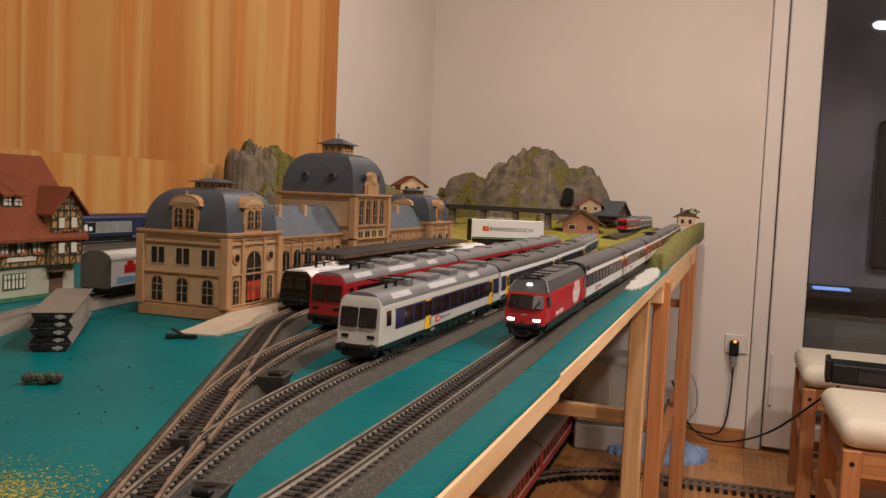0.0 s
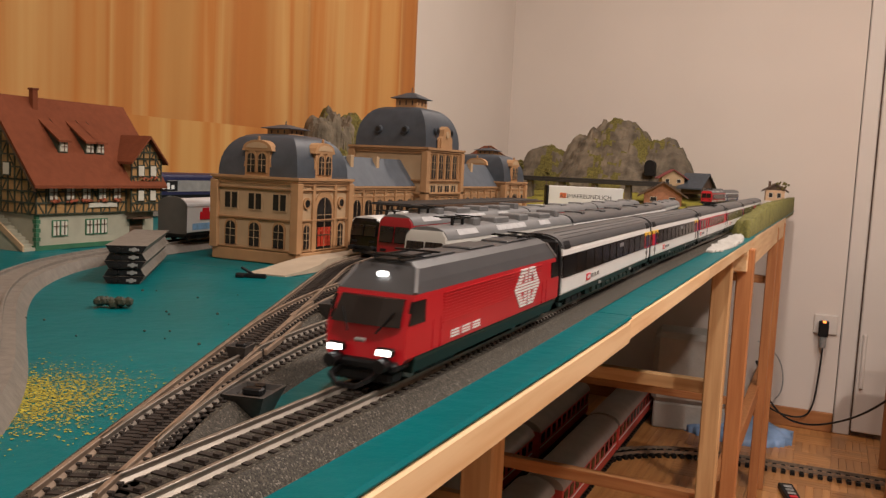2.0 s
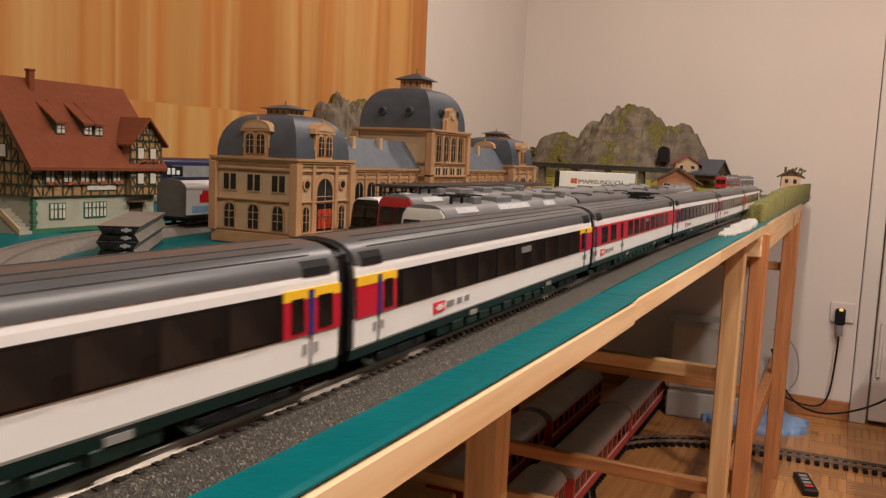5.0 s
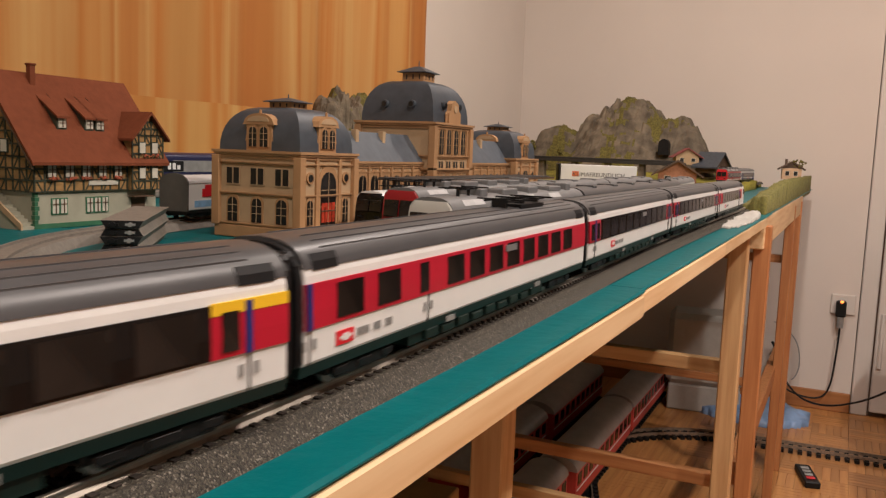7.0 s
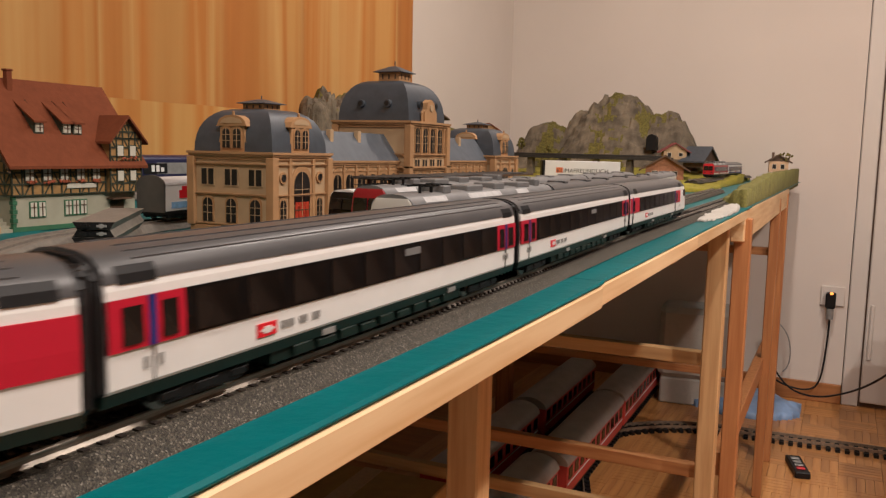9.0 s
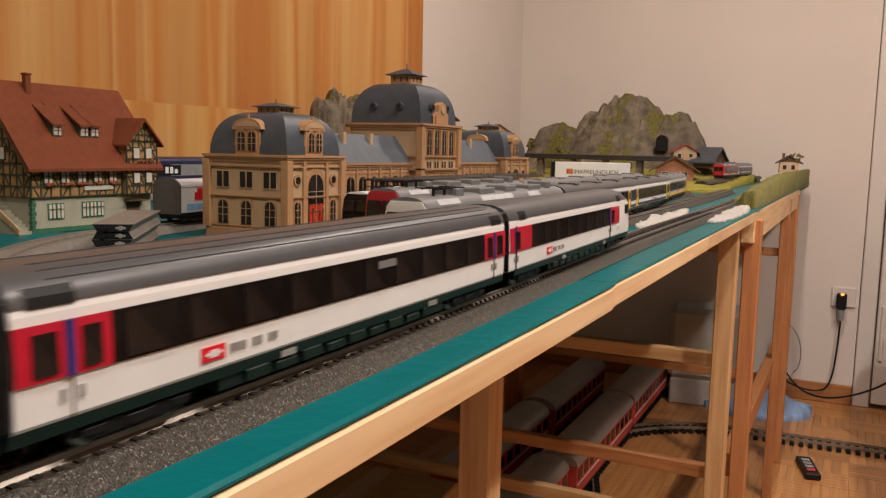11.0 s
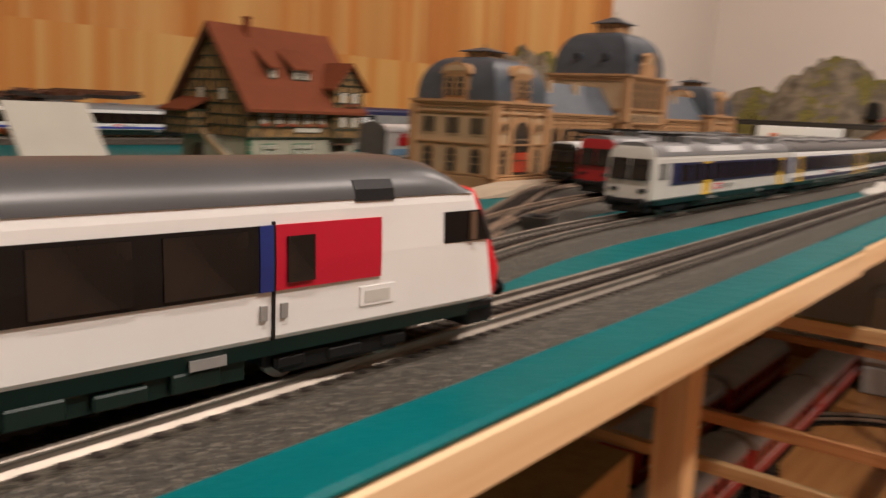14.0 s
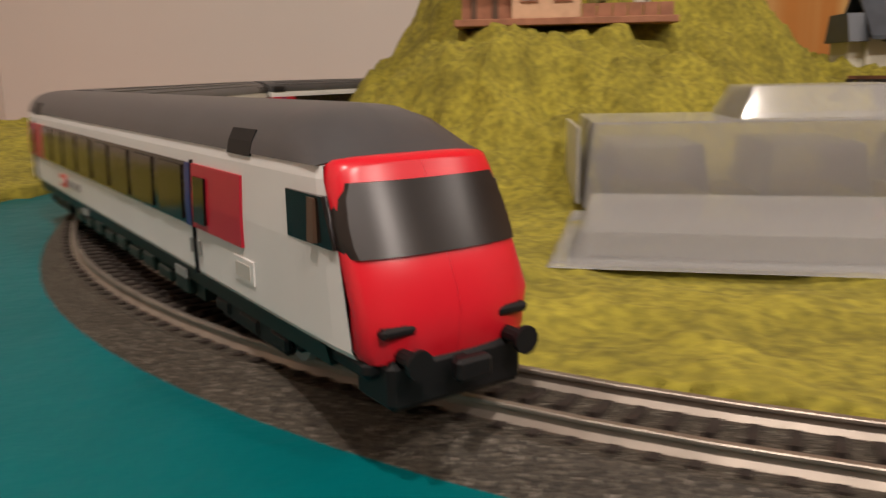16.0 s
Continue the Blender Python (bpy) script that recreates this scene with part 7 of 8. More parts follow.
    # far local train on its own track
    rl = railcar("far_red_railcar", "short red and blue local train at the far station", 0.12, M_RED, M_ROOF_L, M_NAVY, M_RED, M_WHITE, "far local train", doors=M_RED)
    rl.matrix_basis = pose(-0.175, 2.72, RAIL + 0.012, rz=-3)
    rc = railcar("far_blue_coach", "blue and white coach of the far local train", 0.12, M_WHITE, M_ROOF_L, M_NAVY, M_WHITE, M_BLUE, "far local train", doors=M_BLUE, cab=False)
    rc.matrix_basis = pose(-0.160, 2.965, RAIL + 0.012, rz=-4)
    track([(-0.19, 2.35, 0), (-0.175, 2.72, 0), (-0.158, 3.0, 0), (-0.14, 3.3, 0)], "far station track beside the meadow", z=0.012)


M_PANEL_RED2 = mat("faded_red_roof", (0.22, 0.05, 0.045), 0.7, var=0.15, scale=90)


def truck():
    tr = empty("articulated_truck", pose(-0.316, 1.70, 0.012, rz=-64), "white lorry trailer with coloured slogan lettering", "model truck")
    part("trailer_box", boxes((-0.0150, 0.0150, -0.080, 0.080, 0.0165, 0.058), bevel=0.0006), M_WHITE, tr)
    part("box_end", boxes((-0.0156, 0.0156, -0.0860, -0.0800, 0.0110, 0.0595), bevel=0.002), M_BLACK, tr)
    part("chassis", boxes((-0.010, 0.010, -0.075, 0.075, 0.008, 0.0165)), M_BLACK, tr)
    for y in (-0.055, -0.040, -0.025, 0.05):
        bm = bmesh.new()
        for x in (-0.0135, 0.0095):
            cyl(bm, (x, y, 0.0055), 0.0055, 0.004, "x", 14)
        part("wheel", bm, M_BLACK, tr)
    cu = bpy.data.curves.new("slogan", "FONT")
    cu.body, cu.size, cu.extrude, cu.align_x = "KLIMAFREUNDLICH", 0.0125, 0.0002, "CENTER"
    tx = new("slogan_lettering", cu)
    cu.materials.append(M_SLOGAN)
    tx.parent = tr
    tx.matrix_basis = Matrix.Translation((0.0153, 0.0, 0.0335)) @ Matrix.Rotation(radians(90), 4, "Z") @ Matrix.Rotation(radians(90), 4, "X")
    tx["label"] = "dark slogan lettering on the trailer side"
    part("orange_patch", boxes((0.0149, 0.0154, -0.056, -0.042, 0.033, 0.044)), M_ORANGE, tr)
    part("green_line", boxes((0.0149, 0.0153, -0.078, 0.078, 0.0175, 0.0200)), M_GTRIM, tr)


M_SLOGAN = mat("slogan_ink", (0.05, 0.045, 0.04), 0.6)


def freight():
    # grey bogie track around the inn with the painted wagons
    knots = [(-0.060, 0.070), (-0.082, 0.105), (-0.122, 0.148), (-0.187, 0.198), (-0.270, 0.262), (-0.333, 0.322), (-0.384, 0.394), (-0.410, 0.470), (-0.428, 0.560), (-0.442, 0.660), (-0.475, 0.80), (-0.58, 1.05), (-0.68, 1.35)]
    line = []
    for a, b in zip(knots, knots[1:]):
        line += [(a[0] + (b[0] - a[0]) * k / 4, a[1] + (b[1] - a[1]) * k / 4, 0) for k in range(4)]
    for _ in range(6):
        line = [line[0]] + [tuple((Vector(p) + Vector(q) * 2 + Vector(w)) / 4) for p, q, w in zip(line, line[1:], line[2:])] + [line[-1]]
    tk = empty("bare_roadbed_track", None, "bare beige plastic roadbed curving past the inn", "model track")
    sec = [(-0.020, 0.0), (0.020, 0.0), (0.0150, 0.0075), (-0.0150, 0.0075)]
    part("roadbed", sweep(bmesh.new(), sec, [p for p in line]), M_ROADBED, tk)
    for u in (-0.0083, 0.0083):
        part("rail", sweep(bmesh.new(), [(u - 0.0007, 0.0075), (u + 0.0007, 0.0075), (u + 0.0007, 0.0095), (u - 0.0007, 0.0095)], line), M_ROADBED, tk)
    wg = empty("box_wagon", pose(-0.4315, 0.632, RAIL, rz=8), "white box wagon with bright painted side", "freight wagon", "freight wagons")
    part("wagon_body", boxes((-0.0155, 0.0155, -0.055, 0.055, 0.009, 0.0355), bevel=0.0006), M_WHITE, wg)
    bm = bmesh.new()
    prism(bm, [(-0.0160, 0.0352)] + [(0.0160 * -math.cos(math.pi * i / 10), 0.0352 + 0.0075 * math.sin(math.pi * i / 10)) for i in range(1, 10)] + [(0.0160, 0.0352)], -0.056, 0.056, "y")
    part("wagon_roof", bm, M_STEEL2, wg)
    part("wagon_end", prism(bmesh.new(), [(-0.0159, 0.008), (0.0159, 0.008), (0.0162, 0.0352)] + [(0.0162 * math.cos(math.pi * i / 12), 0.0352 + 0.0098 * math.sin(math.pi * i / 12)) for i in range(1, 12)] + [(-0.0162, 0.0352)], -0.0572, -0.0552), M_WAGEND, wg)
    part("painted_bottom", boxes((0.0150, 0.0158, -0.045, 0.050, 0.0115, 0.0180)), M_BLUEPAINT, wg)
    for y, w, z0, z1, mt in ((-0.022, 0.020, 0.0215, 0.0295, M_CABRED), (-0.022, 0.011, 0.0295, 0.0335, M_CABRED), (0.012, 0.012, 0.0150, 0.0260, M_ORANGE), (0.030, 0.010, 0.0180, 0.0310, M_YELLOW), (-0.005, 0.008, 0.0170, 0.0215, M_ORANGE)):
        part("painted_shape", boxes((0.0150, 0.0160, y - w / 2, y + w / 2, z0, z1)), mt, wg)
    part("wagon_floor", boxes((-0.0150, 0.0150, -0.056, 0.056, 0.0060, 0.0090)), M_BLACK, wg)
    for y in (-0.032, 0.032):
        bogie(wg, y, 0.018)
    w2 = copy_thing(wg, pose(-0.458, 0.752, RAIL, rz=13))
    nl = empty("navy_locomotive", pose(-0.80, 1.00, RAIL + 0.012, rz=0), "navy blue and grey locomotive behind the inn", "model locomotive", "freight wagons")
    half = 0.11
    shell(half, M_NAVY, M_NAVY, nl, groove=False)
    bm = bmesh.new()
    strip(bm, [(side_x(0.016), 0.016), (side_x(0.034), 0.034)], -0.05, 0.055, 0.0004)
    part("grey_panel", bm, M_STEEL, nl)
    bm = bmesh.new()
    strip(bm, [(side_x(0.016), 0.017), (side_x(0.033), 0.033)], -0.078, -0.028, 0.0008)
    part("black_panel", bm, M_BLACK, nl)
    bm = bmesh.new()
    for k, h in enumerate((0.030, 0.030, 0.0265)):
        strip(bm, [(side_x(0.02), 0.020), (side_x(0.03), h)], -0.062 + k * 0.010, -0.0555 + k * 0.010, 0.0011)
    part("white_mark", bm, M_WHITE, nl)
    bm = bmesh.new()
    strip(bm, [(side_x(0.026), 0.027), (side_x(0.034), 0.034)], 0.085, 0.102, 0.0006)
    part("cab_side_window", bm, M_PANE, nl)
    underframe(nl, half - 0.003, M_BLACK)
    for y in (-0.07, 0.07):
        bogie(nl, y)
    bt = railcar("blue_white_coach", "white coach with blue skirt and lime door behind the inn", 0.14, M_WHITE, M_ROOF_L, M_BAND, M_WHITE, M_BLUE2, "back train", doors=M_LIME, cab=False)
    bt.matrix_basis = pose(-0.945, 0.60, RAIL)
    copy_thing(bt, pose(-0.945, 0.312, RAIL))
    track([(-0.945, 0.16, 0), (-0.945, 0.9, 0), (-0.90, 1.2, 0), (-0.84, 1.6, 0)], "track behind the inn along the curtain")
    part("embankment", boxes((-0.835, -0.765, 0.86, 1.16, 0.0, 0.0115), bevel=0.002), M_ROADBED, tagged(empty("siding_ramp"), "raised grey siding bed under the navy locomotive", "model track"))
    track([(-0.80, 0.86, 0), (-0.80, 1.16, 0)], "raised siding behind the inn", z=0.0115)


M_WAGEND = mat("grey_brown_end", (0.07, 0.064, 0.055), 0.6, var=0.15)
M_STEEL2 = mat("silver_paint", (0.48, 0.48, 0.48), 0.4, metal=0.0, var=0.06)
M_BLUEPAINT = mat("sky_blue_paint", (0.22, 0.42, 0.65), 0.5, var=0.2, scale=120)
M_BLUE2 = mat("royal_blue", (0.02, 0.045, 0.28), 0.35, var=0.08)
M_LIME = mat("lime_paint", (0.50, 0.58, 0.02), 0.45, var=0.06)


def loose_bits():
    # stack of straight roadbed pieces in face-to-face pairs
    d = Vector((-0.085, 0.112, 0)).normalized()
    rz = math.degrees(math.atan2(-d.x, d.y))
    for k in range(3):
        for j in range(2 if k < 2 else 1):
            pc = empty("track_piece", pose(-0.2945 + 0.0012 * k, 0.389 + 0.0008 * j, k * 0.0114 + j * 0.0057, rz=rz), "grey straight roadbed piece in a neat stack", "model track", "stacked track pieces")
            o = [(-0.0112, 0.0), (0.0112, 0.0), (0.0146, 0.0056), (-0.0146, 0.0056)] if j == 0 else [(-0.0146, 0.0), (0.0146, 0.0), (0.0112, 0.0056), (0.0088, 0.0056), (0.0070, 0.0046), (-0.0070, 0.0046), (-0.0088, 0.0056), (-0.0112, 0.0056)]
            part("roadbed", prism(bmesh.new(), o, 0.0, 0.140), M_ROADBED, pc)
            part("end_face", prism(bmesh.new(), [(x * 0.97, z * 0.94 + 0.0002) for x, z in o], -0.0006, 0.0), M_BLACK, pc)
            for x in (-0.0058, 0.0055):
                bm = bmesh.new()
                cyl(bm, (x, -0.0028, 0.0028), 0.0017, 0.003, "y", 8)
                box(bm, x - 0.0034, x + 0.0034, -0.0018, -0.0006, 0.0020, 0.0036)
                part("joint_clip", bm, M_BLACK if x < 0 else M_STEEL, pc)
    db = empty("loose_signal", pose(-0.250, 0.480, 0.0, rz=20), "black plastic scrap lying on the board", "scrap")
    part("mast", boxes((-0.013, 0.012, -0.0018, 0.0018, 0.0, 0.0035), bevel=0.0006), M_BLACK, db)
    arm = part("arm", boxes((-0.008, 0.004, -0.001, 0.001, 0, 0.002), bevel=0.0004), M_BLACK, db)
    arm.matrix_basis = pose(-0.002, 0, 0.0035, ry=28)
    part("foot", boxes((-0.012, -0.005, -0.005, 0.005, 0.0, 0.0030), bevel=0.0006), M_BLACK, db)
    d2 = empty("black_bush", pose(-0.2255, 0.3152, 0.0, rz=35), "small dark clump lying on the board", "scrap")
    bm = bmesh.new()
    for k in range(16):
        bmesh.ops.create_icosphere(bm, subdivisions=1, radius=random.uniform(0.002, 0.0034), matrix=Matrix.Translation((random.uniform(-0.009, 0.009), random.uniform(-0.0035, 0.0035), random.uniform(0.0015, 0.005))))
    part("clump", bm, M_TIMBER, d2)
    bm = bmesh.new()
    for k in range(22):
        x, y = -0.19 + random.gauss(0, 0.05), 0.30 + random.gauss(0, 0.05)
        bmesh.ops.create_icosphere(bm, subdivisions=1, radius=random.uniform(0.0003, 0.0011), matrix=Matrix.Translation((x, y, 0.0004)))
    tagged(part("crumbs", bm, M_TIMBER), "dark crumbs scattered on the teal board", "crumbs", kind="stuff")
    # yellow flock scattered on the teal near the points
    bm = bmesh.new()
    for k in range(9000):
        a = random.random()
        x, y = -0.112 + random.gauss(0, 0.022), 0.150 + random.gauss(0, 0.022)
        if abs((x - 0.0) * LAD[1] - (y - 0.085) * LAD[0]) < 0.022:
            continue
        s = random.uniform(0.0003, 0.0009)
        v = [bm.verts.new((x + s * math.cos(t), y + s * math.sin(t), 0.0003 + s * 0.2 * (i == 0))) for i, t in enumerate((0.3 + a * 6, 2.4 + a * 6, 4.5 + a * 6))]
        bm.faces.new(v)
    tagged(part("yellow_flock", bm, M_FLOCK), "yellow-green flock scattered on the teal board", "flock", kind="stuff")
    # crumpled white cloths beside the far tracks
    for x0, x1, y0, y1, s in ((0.010, 0.044, 1.10, 1.46, 2.0), (-0.050, -0.024, 0.95, 1.26, 5.0)):
        def h(x, y):
            u, v = (x - x0) / (x1 - x0) * 2 - 1, (y - y0) / (y1 - y0) * 2 - 1
            if u * u * 0.9 + v * v > 1.0 + 0.3 * fbm(x, y, 30, s):
                return None
            return 0.002 + 0.007 * abs(fbm(x, y, 26, s)) * (1 - v * v * 0.6) + 0.006 * max(0.0, v) * (1 - u * u)
        tagged(ground_sheet("crumpled_cloth", x0, x1, y0, y1, 24, 60, h, M_PAPER, bottom=0.0), "crumpled white plaster cloth beside the track", "cloth", "plaster cloths")


M_FLOCK = mat("yellow_flock", (0.29, 0.25, 0.028), 0.95, var=0.3, scale=400)


# ---- under and beside the table ----
def floor_coach(x, y, rz, L, label, silver=False):
    fc = empty("garden_coach", pose(x, y, FLOOR + 0.02, rz=rz), label, "large model coach", "garden railway coaches")
    w = 0.055
    body = M_DULLRED
    part("coach_body", boxes((-w, w, -L / 2, L / 2, 0.03, 0.115), bevel=0.003), body, fc)
    bm = bmesh.new()
    prism(bm, [(w * 1.04 * math.cos(math.pi * i / 12), 0.113 + 0.034 * math.sin(math.pi * i / 12)) for i in range(13)], -L / 2 - 0.004, L / 2 + 0.004, "y")
    smooth(part("coach_roof", bm, M_STEEL3, fc, "dull silver roof"), 0.5)
    part("white_line", boxes((w - 0.001, w + 0.0012, -L / 2 + 0.005, L / 2 - 0.005, 0.060, 0.0635)), M_WHITE, fc)
    n = int(L / 0.055)
    for k in range(n):
        y0 = -L / 2 + L * (k + 0.5) / n
        for sg in (-1, 1):
            part("coach_window", boxes((sg * w - 0.0015, sg * w + 0.0015, y0 - 0.017, y0 + 0.017, 0.072, 0.104), bevel=0.001), M_PANE, fc)
    part("end_wall", boxes((-w * 0.98, w * 0.98, -L / 2 - 0.003, -L / 2 + 0.001, 0.03, 0.118)), M_DULLRED, fc)
    part("chassis", boxes((-0.045, 0.045, -L / 2 + 0.01, L / 2 - 0.01, 0.012, 0.03)), M_BLACK, fc)
    for yy in (-L * 0.33, L * 0.33):
        bm = bmesh.new()
        for dy in (-0.03, 0.03):
            for xx in (-0.03, 0.022):
                cyl(bm, (xx, yy + dy, 0.011), 0.015, 0.008, "x", 16)
        part("wheelset", bm, M_BLACK, fc)


M_DULLRED = mat("dull_red", (0.55, 0.06, 0.045), 0.5, var=0.1, scale=40, stain=0.2)
M_STEEL3 = mat("dull_silver_roof", (0.42, 0.39, 0.36), 0.4, metal=0.2, var=0.1, scale=30, stain=0.2)


def floor_track(pts, label):
    ft = empty("garden_track", None, label, "large model track", "garden railway track")
    sec = lambda c: [(c - 0.003, 0.010), (c + 0.003, 0.010), (c + 0.002, 0.021), (c - 0.002, 0.021)]
    line = [(x, y, FLOOR) for x, y in pts]
    for c in (-0.0225, 0.0225):
        part("rail", sweep(bmesh.new(), sec(c), line), M_RAIL_OLD, ft)
    first = None
    d = 0.0
    for a, b in zip(line, line[1:]):
        a, b = Vector(a), Vector(b)
        L = (b - a).length
        while d < L:
            p = a.lerp(b, d / L)
            m = pose(p.x, p.y, FLOOR, rz=math.degrees(math.atan2(-(b - a).x, (b - a).y)))
            if first is None:
                first = part("sleeper", boxes((-0.042, 0.042, -0.007, 0.007, 0.0, 0.0105), (-0.030, -0.016, -0.006, 0.006, 0.0105, 0.013), (0.016, 0.030, -0.006, 0.006, 0.0105, 0.013)), M_BLACK, ft)
                first.matrix_basis = m
            else:
                share("sleeper", first, ft, m)
            d += 0.028
        d -= L


def floor_things():
    floor_coach(-0.455, 2.28, 0.5, 0.62, "red garden railway coach with dull silver roof under the table")
    floor_coach(-0.460, 2.93, 0.5, 0.62, "red garden railway coach with dull silver roof under the table")
    floor_coach(-0.465, 1.64, 0.5, 0.60, "red garden railway coach with dull silver roof under the table")
    floor_coach(-0.66, 2.05, 0.5, 0.60, "red and white garden railway coach behind the others")
    floor_coach(-0.66, 2.70, 0.5, 0.60, "red and white garden railway coach behind the others")
    floor_track([(-0.455, 1.2), (-0.455, 2.0), (-0.46, 2.7), (-0.465, 3.3)], "dark floor track carrying the red coaches")
    floor_track([(-0.66, 1.6), (-0.66, 2.4), (-0.665, 3.1)], "second dark floor track")
    floor_track([(-0.36, 1.95)] + [(-0.02 + 0.46 * math.cos(a) - 0.05, 2.40 + 0.47 * math.sin(a)) for a in [math.pi - 0.12 * i for i in range(1, 14)]] + [(0.30, 2.89), (0.65, 2.90), (1.2, 2.92)], "black floor track bending past the table leg")
    rm = empty("remote_control", pose(0.128, 2.62, FLOOR, rz=14), "small black hand controller lying on the floor", "controller")
    part("case", boxes((-0.022, 0.022, -0.075, 0.075, 0.0, 0.020), bevel=0.003), M_BLACK, rm)
    for k in range(4):
        part("button", boxes((-0.012, 0.012, -0.05 + k * 0.028, -0.034 + k * 0.028, 0.020, 0.023), bevel=0.001), M_CABRED if k == 0 else M_STEEL, rm)
    def h(x, y):
        u, v = x / 0.21 * 1.0, y / 0.16
        if u * u + v * v > 1:
            return None
        return 0.012 + 0.045 * (1 - u * u - v * v) + 0.02 * abs(fbm(x, y, 9, 2))
    bg = ground_sheet("blue_plastic_bag", -0.21, 0.21, -0.16, 0.16, 36, 26, h, M_BLUEBAG, bottom=0.0)
    bg.matrix_basis = pose(-0.09, 3.22, FLOOR)
    tagged(bg, "crumpled pale blue plastic bag on the floor", "bag")
    yb = empty("cardboard_box", pose(-0.60, 1.15, FLOOR, rz=4), "brown cardboard box under the table", "box")
    part("box_body", boxes((-0.16, 0.16, -0.20, 0.20, 0.0, 0.30), bevel=0.003), M_BOXY, yb)
    part("tape", boxes((-0.02, 0.02, -0.2005, 0.2005, 0.20, 0.3008)), M_TAN, yb)
    wb = empty("white_carton", pose(-0.28, 3.22, FLOOR, rz=8), "white paper bag beside the table leg", "bag")
    part("carton_body", boxes((-0.13, 0.15, -0.10, 0.10, 0.10, 0.37), bevel=0.02), M_PAPER, wb)
    part("carton_base", boxes((-0.12, 0.14, -0.09, 0.09, 0.0, 0.10), bevel=0.006), M_PAPER, wb)
    # wall socket, plug and cables
    so = empty("wall_socket", pose(0.186, WALL_N, -0.432), "white wall socket with a glowing adaptor plugged in", "socket")
    part("cover_plate", boxes((-0.042, 0.042, -0.012, -0.0005, -0.038, 0.038), bevel=0.003), M_WHITEPAINT, so)
    part("adaptor", boxes((-0.024, 0.012, -0.048, -0.012, -0.044, 0.016), bevel=0.005), M_BLACK, so)
    part("glow_lamp", boxes((-0.010, 0.002, -0.050, -0.036, 0.010, 0.018), bevel=0.002), M_AMBER, so)
    part("plug", cyl(bmesh.new(), (-0.005, -0.040, -0.085), 0.012, 0.04, "z", 12), M_STEEL, so)
    def cable(pts, label, r=0.0035, material=M_BLACK):
        cu = bpy.data.curves.new("power_cable", "CURVE")
        cu.dimensions, cu.bevel_depth, cu.bevel_resolution = "3D", r, 2
        sp = cu.splines.new("NURBS")
        sp.points.add(len(pts) - 1)
        for q, p in zip(sp.points, pts):
            q.co = (*p, 1)
        sp.use_endpoint_u, sp.order_u = True, 4
        cu.materials.append(material)
        ob = new("power_cable", cu)
        tagged(ob, label, "cable", "power cables")
    W = WALL_N - 0.03
    cable([(0.181, W - 0.01, -0.50), (0.182, W, -0.55), (0.176, W, -0.65), (0.170, W, -0.74), (0.150, W - 0.01, -0.80), (0.08, W - 0.02, -0.805), (-0.02, W - 0.03, -0.77), (-0.06, W - 0.03, -0.70), (-0.03, W - 0.02, -0.60)], "black power cable hanging from the wall socket")
    cable([(-0.05, W - 0.02, -0.52), (0.02, W - 0.02, -0.55), (0.06, W - 0.02, -0.62), (0.055, W - 0.02, -0.72), (0.03, W - 0.02, -0.74)], "grey thin cable looped on the wall", 0.0025, M_STEEL)
    cable([(-0.02, 3.30, -0.66), (0.03, 3.28, -0.76), (0.12, 3.20, -0.78), (0.22, 3.05, -0.72), (0.33, 2.80, -0.60), (0.40, 2.60, -0.46), (0.46, 2.50, -0.375)], "black cable running to the stool")
    cable([(-0.05, W - 0.02, -0.60), (-0.02, W - 0.04, -0.64), (-0.03, W - 0.04, -0.70), (-0.06, W - 0.02, -0.68)], "coil of black cable by the table leg", 0.005)


M_AMBER = glow("amber_neon", (1.0, 0.30, 0.06), 2.0)


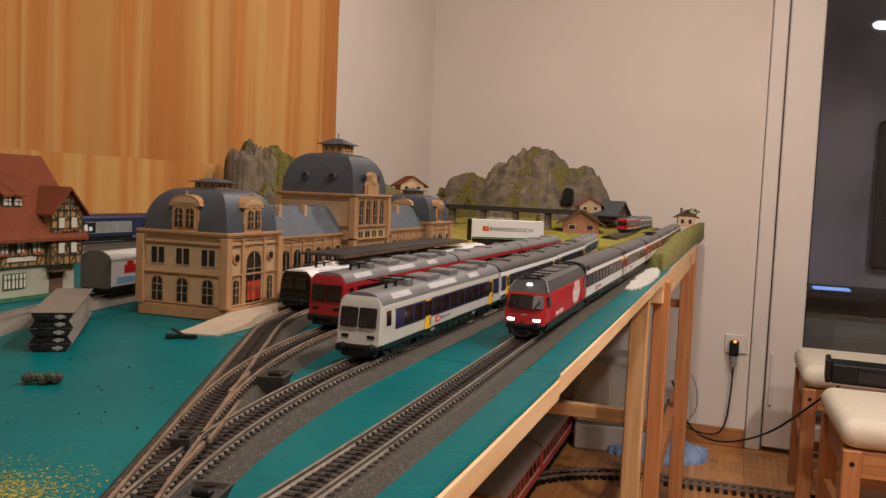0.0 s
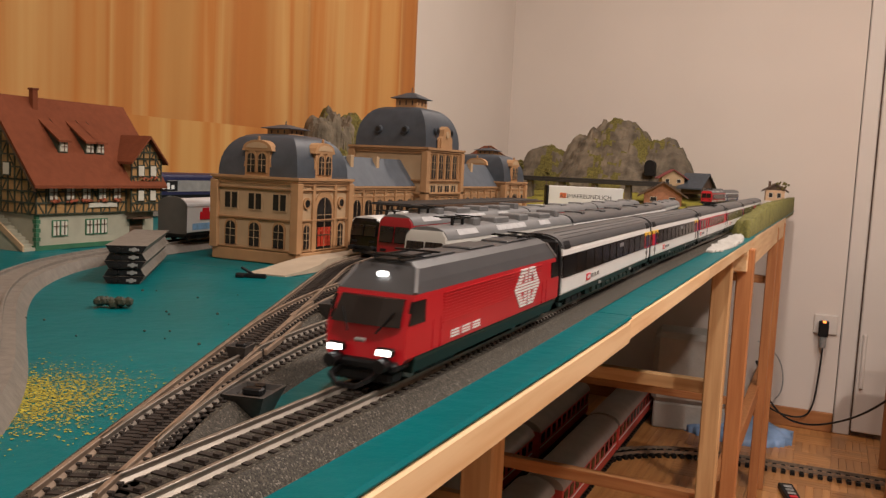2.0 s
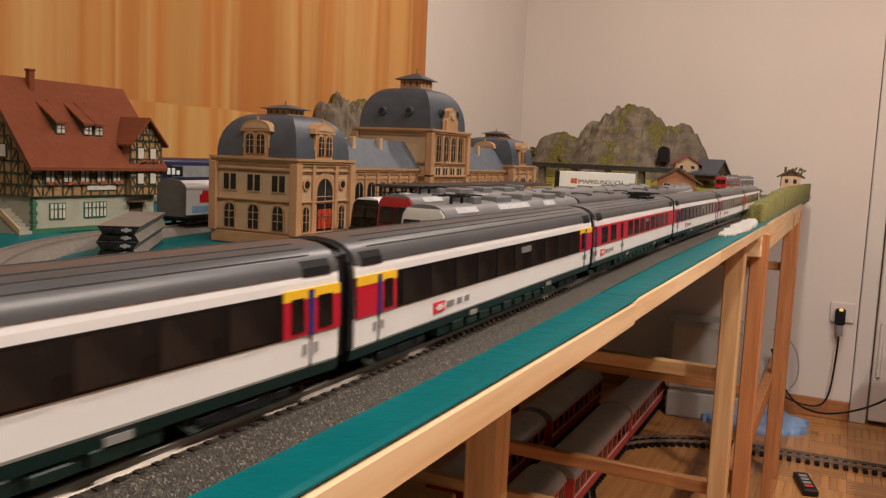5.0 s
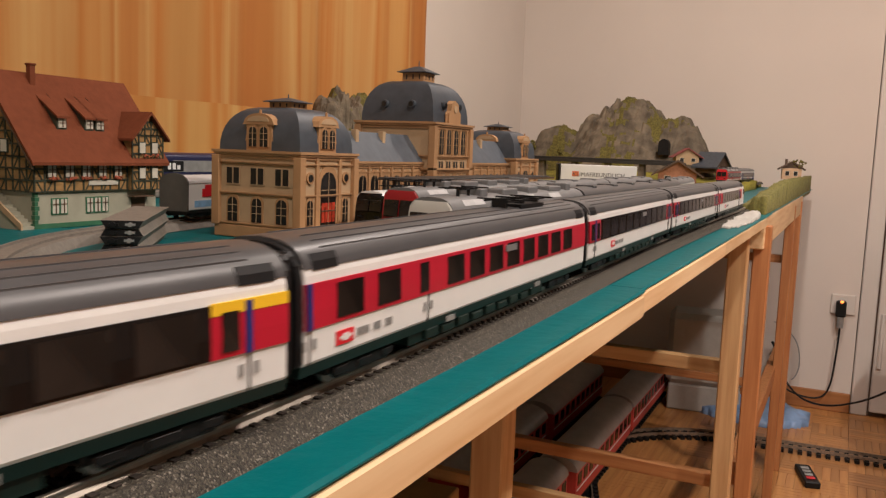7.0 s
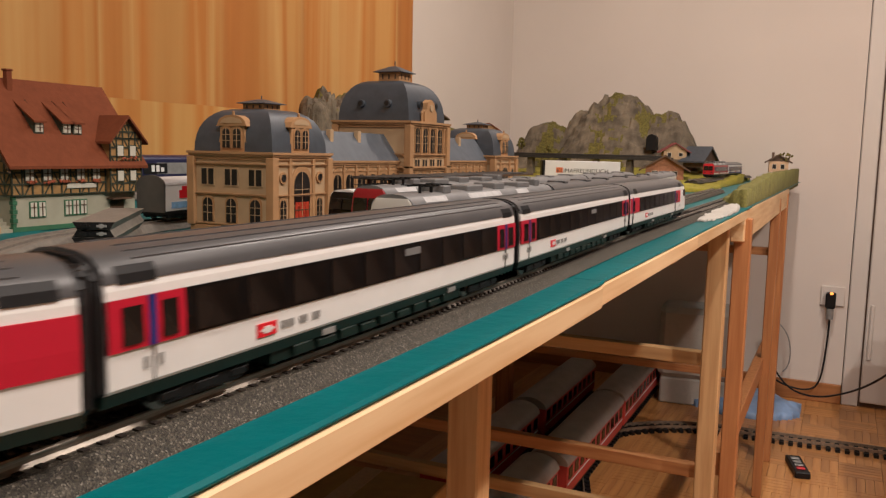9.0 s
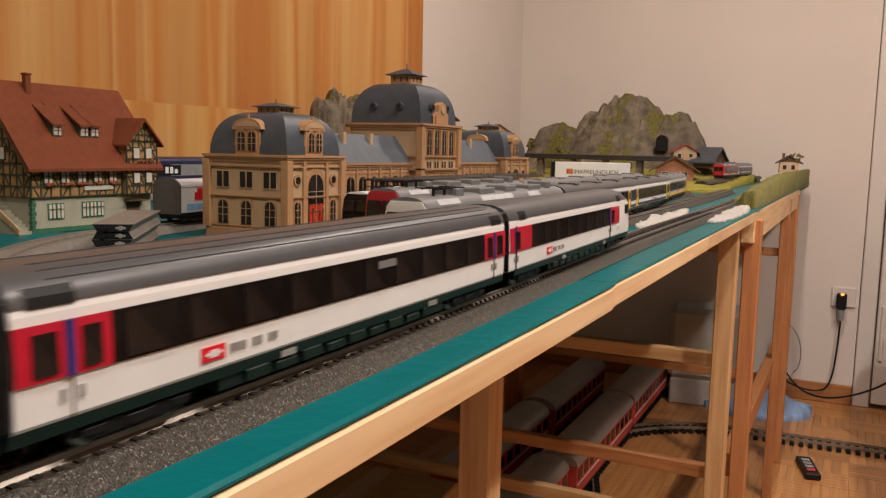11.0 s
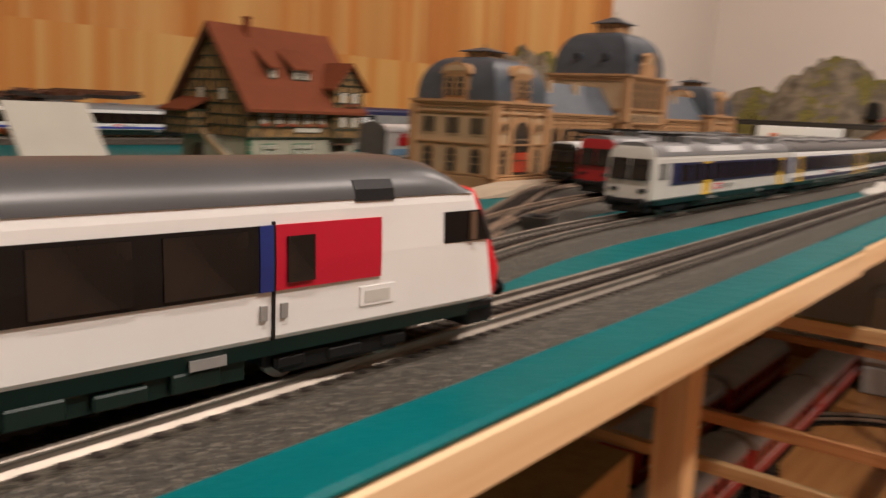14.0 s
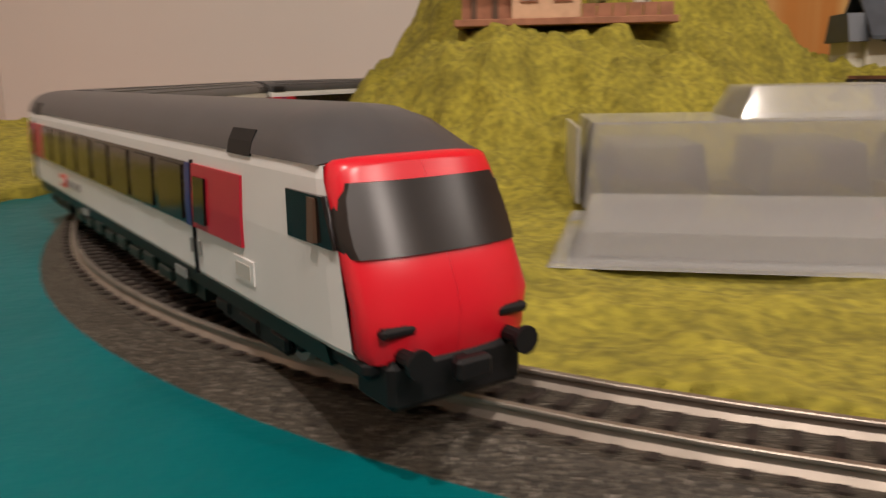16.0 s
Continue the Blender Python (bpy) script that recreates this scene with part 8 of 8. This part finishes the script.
def stool(x, y, rz):
    so = empty("padded_stool", pose(x, y, FLOOR, rz=rz), "wooden stool with cream upholstered seat", "stool", "padded stools")
    bm = boxes((-0.24, 0.24, -0.20, 0.20, 0.415, 0.485))
    bm.normal_update()
    bmesh.ops.bevel(bm, geom=bm.edges[:], offset=0.032, segments=6, profile=0.5, affect="EDGES")
    part("seat_pad", bm, M_CREAM, so).data.shade_smooth()
    for sx in (-1, 1):
        for sy in (-1, 1):
            part("leg", boxes((sx * 0.212 - 0.021, sx * 0.212 + 0.021, sy * 0.172 - 0.021, sy * 0.172 + 0.021, 0.0, 0.412), bevel=0.003), M_BEECH_Z, so)
            bm = bmesh.new()
            cyl(bm, (sx * 0.212, sy * 0.172 + (0.0 if sy > 0 else -0.0225), 0.38), 0.006, 0.0225, "y", 10)
            part("bolt_cap", bm, M_BLACK, so)
    for sy in (-1, 1):
        part("apron", boxes((-0.19, 0.19, sy * 0.172 - 0.010, sy * 0.172 + 0.010, 0.345, 0.41), bevel=0.002), M_BEECH_X, so)
        part("stretcher", boxes((-0.19, 0.19, sy * 0.172 - 0.010, sy * 0.172 + 0.010, 0.12, 0.155), bevel=0.002), M_BEECH_X, so)
    for sx in (-1, 1):
        part("apron", boxes((sx * 0.212 - 0.010, sx * 0.212 + 0.010, -0.15, 0.15, 0.345, 0.41), bevel=0.002), M_BEECH_Z, so)
        part("stretcher", boxes((sx * 0.212 - 0.010, sx * 0.212 + 0.010, -0.15, 0.15, 0.20, 0.235), bevel=0.002), M_BEECH_Z, so)
    return so


def right_side():
    s = stool(0.62, 2.92, 0)
    stool(0.655, 2.26, 2)
    bx = empty("power_supply", pose(0.66, 2.52, FLOOR + 0.485, rz=-4), "black transformer box with wires lying on the stools", "transformer")
    part("case", boxes((-0.22, 0.30, -0.05, 0.05, 0.0, 0.055), bevel=0.004), M_BLACK, bx)
    part("recess", boxes((-0.15, 0.25, -0.0515, -0.049, 0.008, 0.040)), M_DARKWIN, bx)
    part("end_cap", boxes((-0.235, -0.22, -0.052, 0.052, 0.0, 0.065), bevel=0.003), M_BLACK, bx)
    lp = part("leaflet", boxes((-0.10, 0.10, -0.05, 0.05, 0, 0.006)), M_PAPER)
    lp.matrix_basis = pose(0.74, 2.22, FLOOR + 0.486, rz=-8)
    tagged(lp, "white leaflet with small coloured print on the stool", "leaflet")


room()
curtain()
table()
main_track()
station_tracks()
station(STX, STY, 0.0)
platform(None)
house()
grass_hill()
hill_house()
chalet()
blister()
far_scenery()
truck()
freight()
loose_bits()
floor_things()
right_side()
station_trains()
CARS.extend(main_train())
motions()
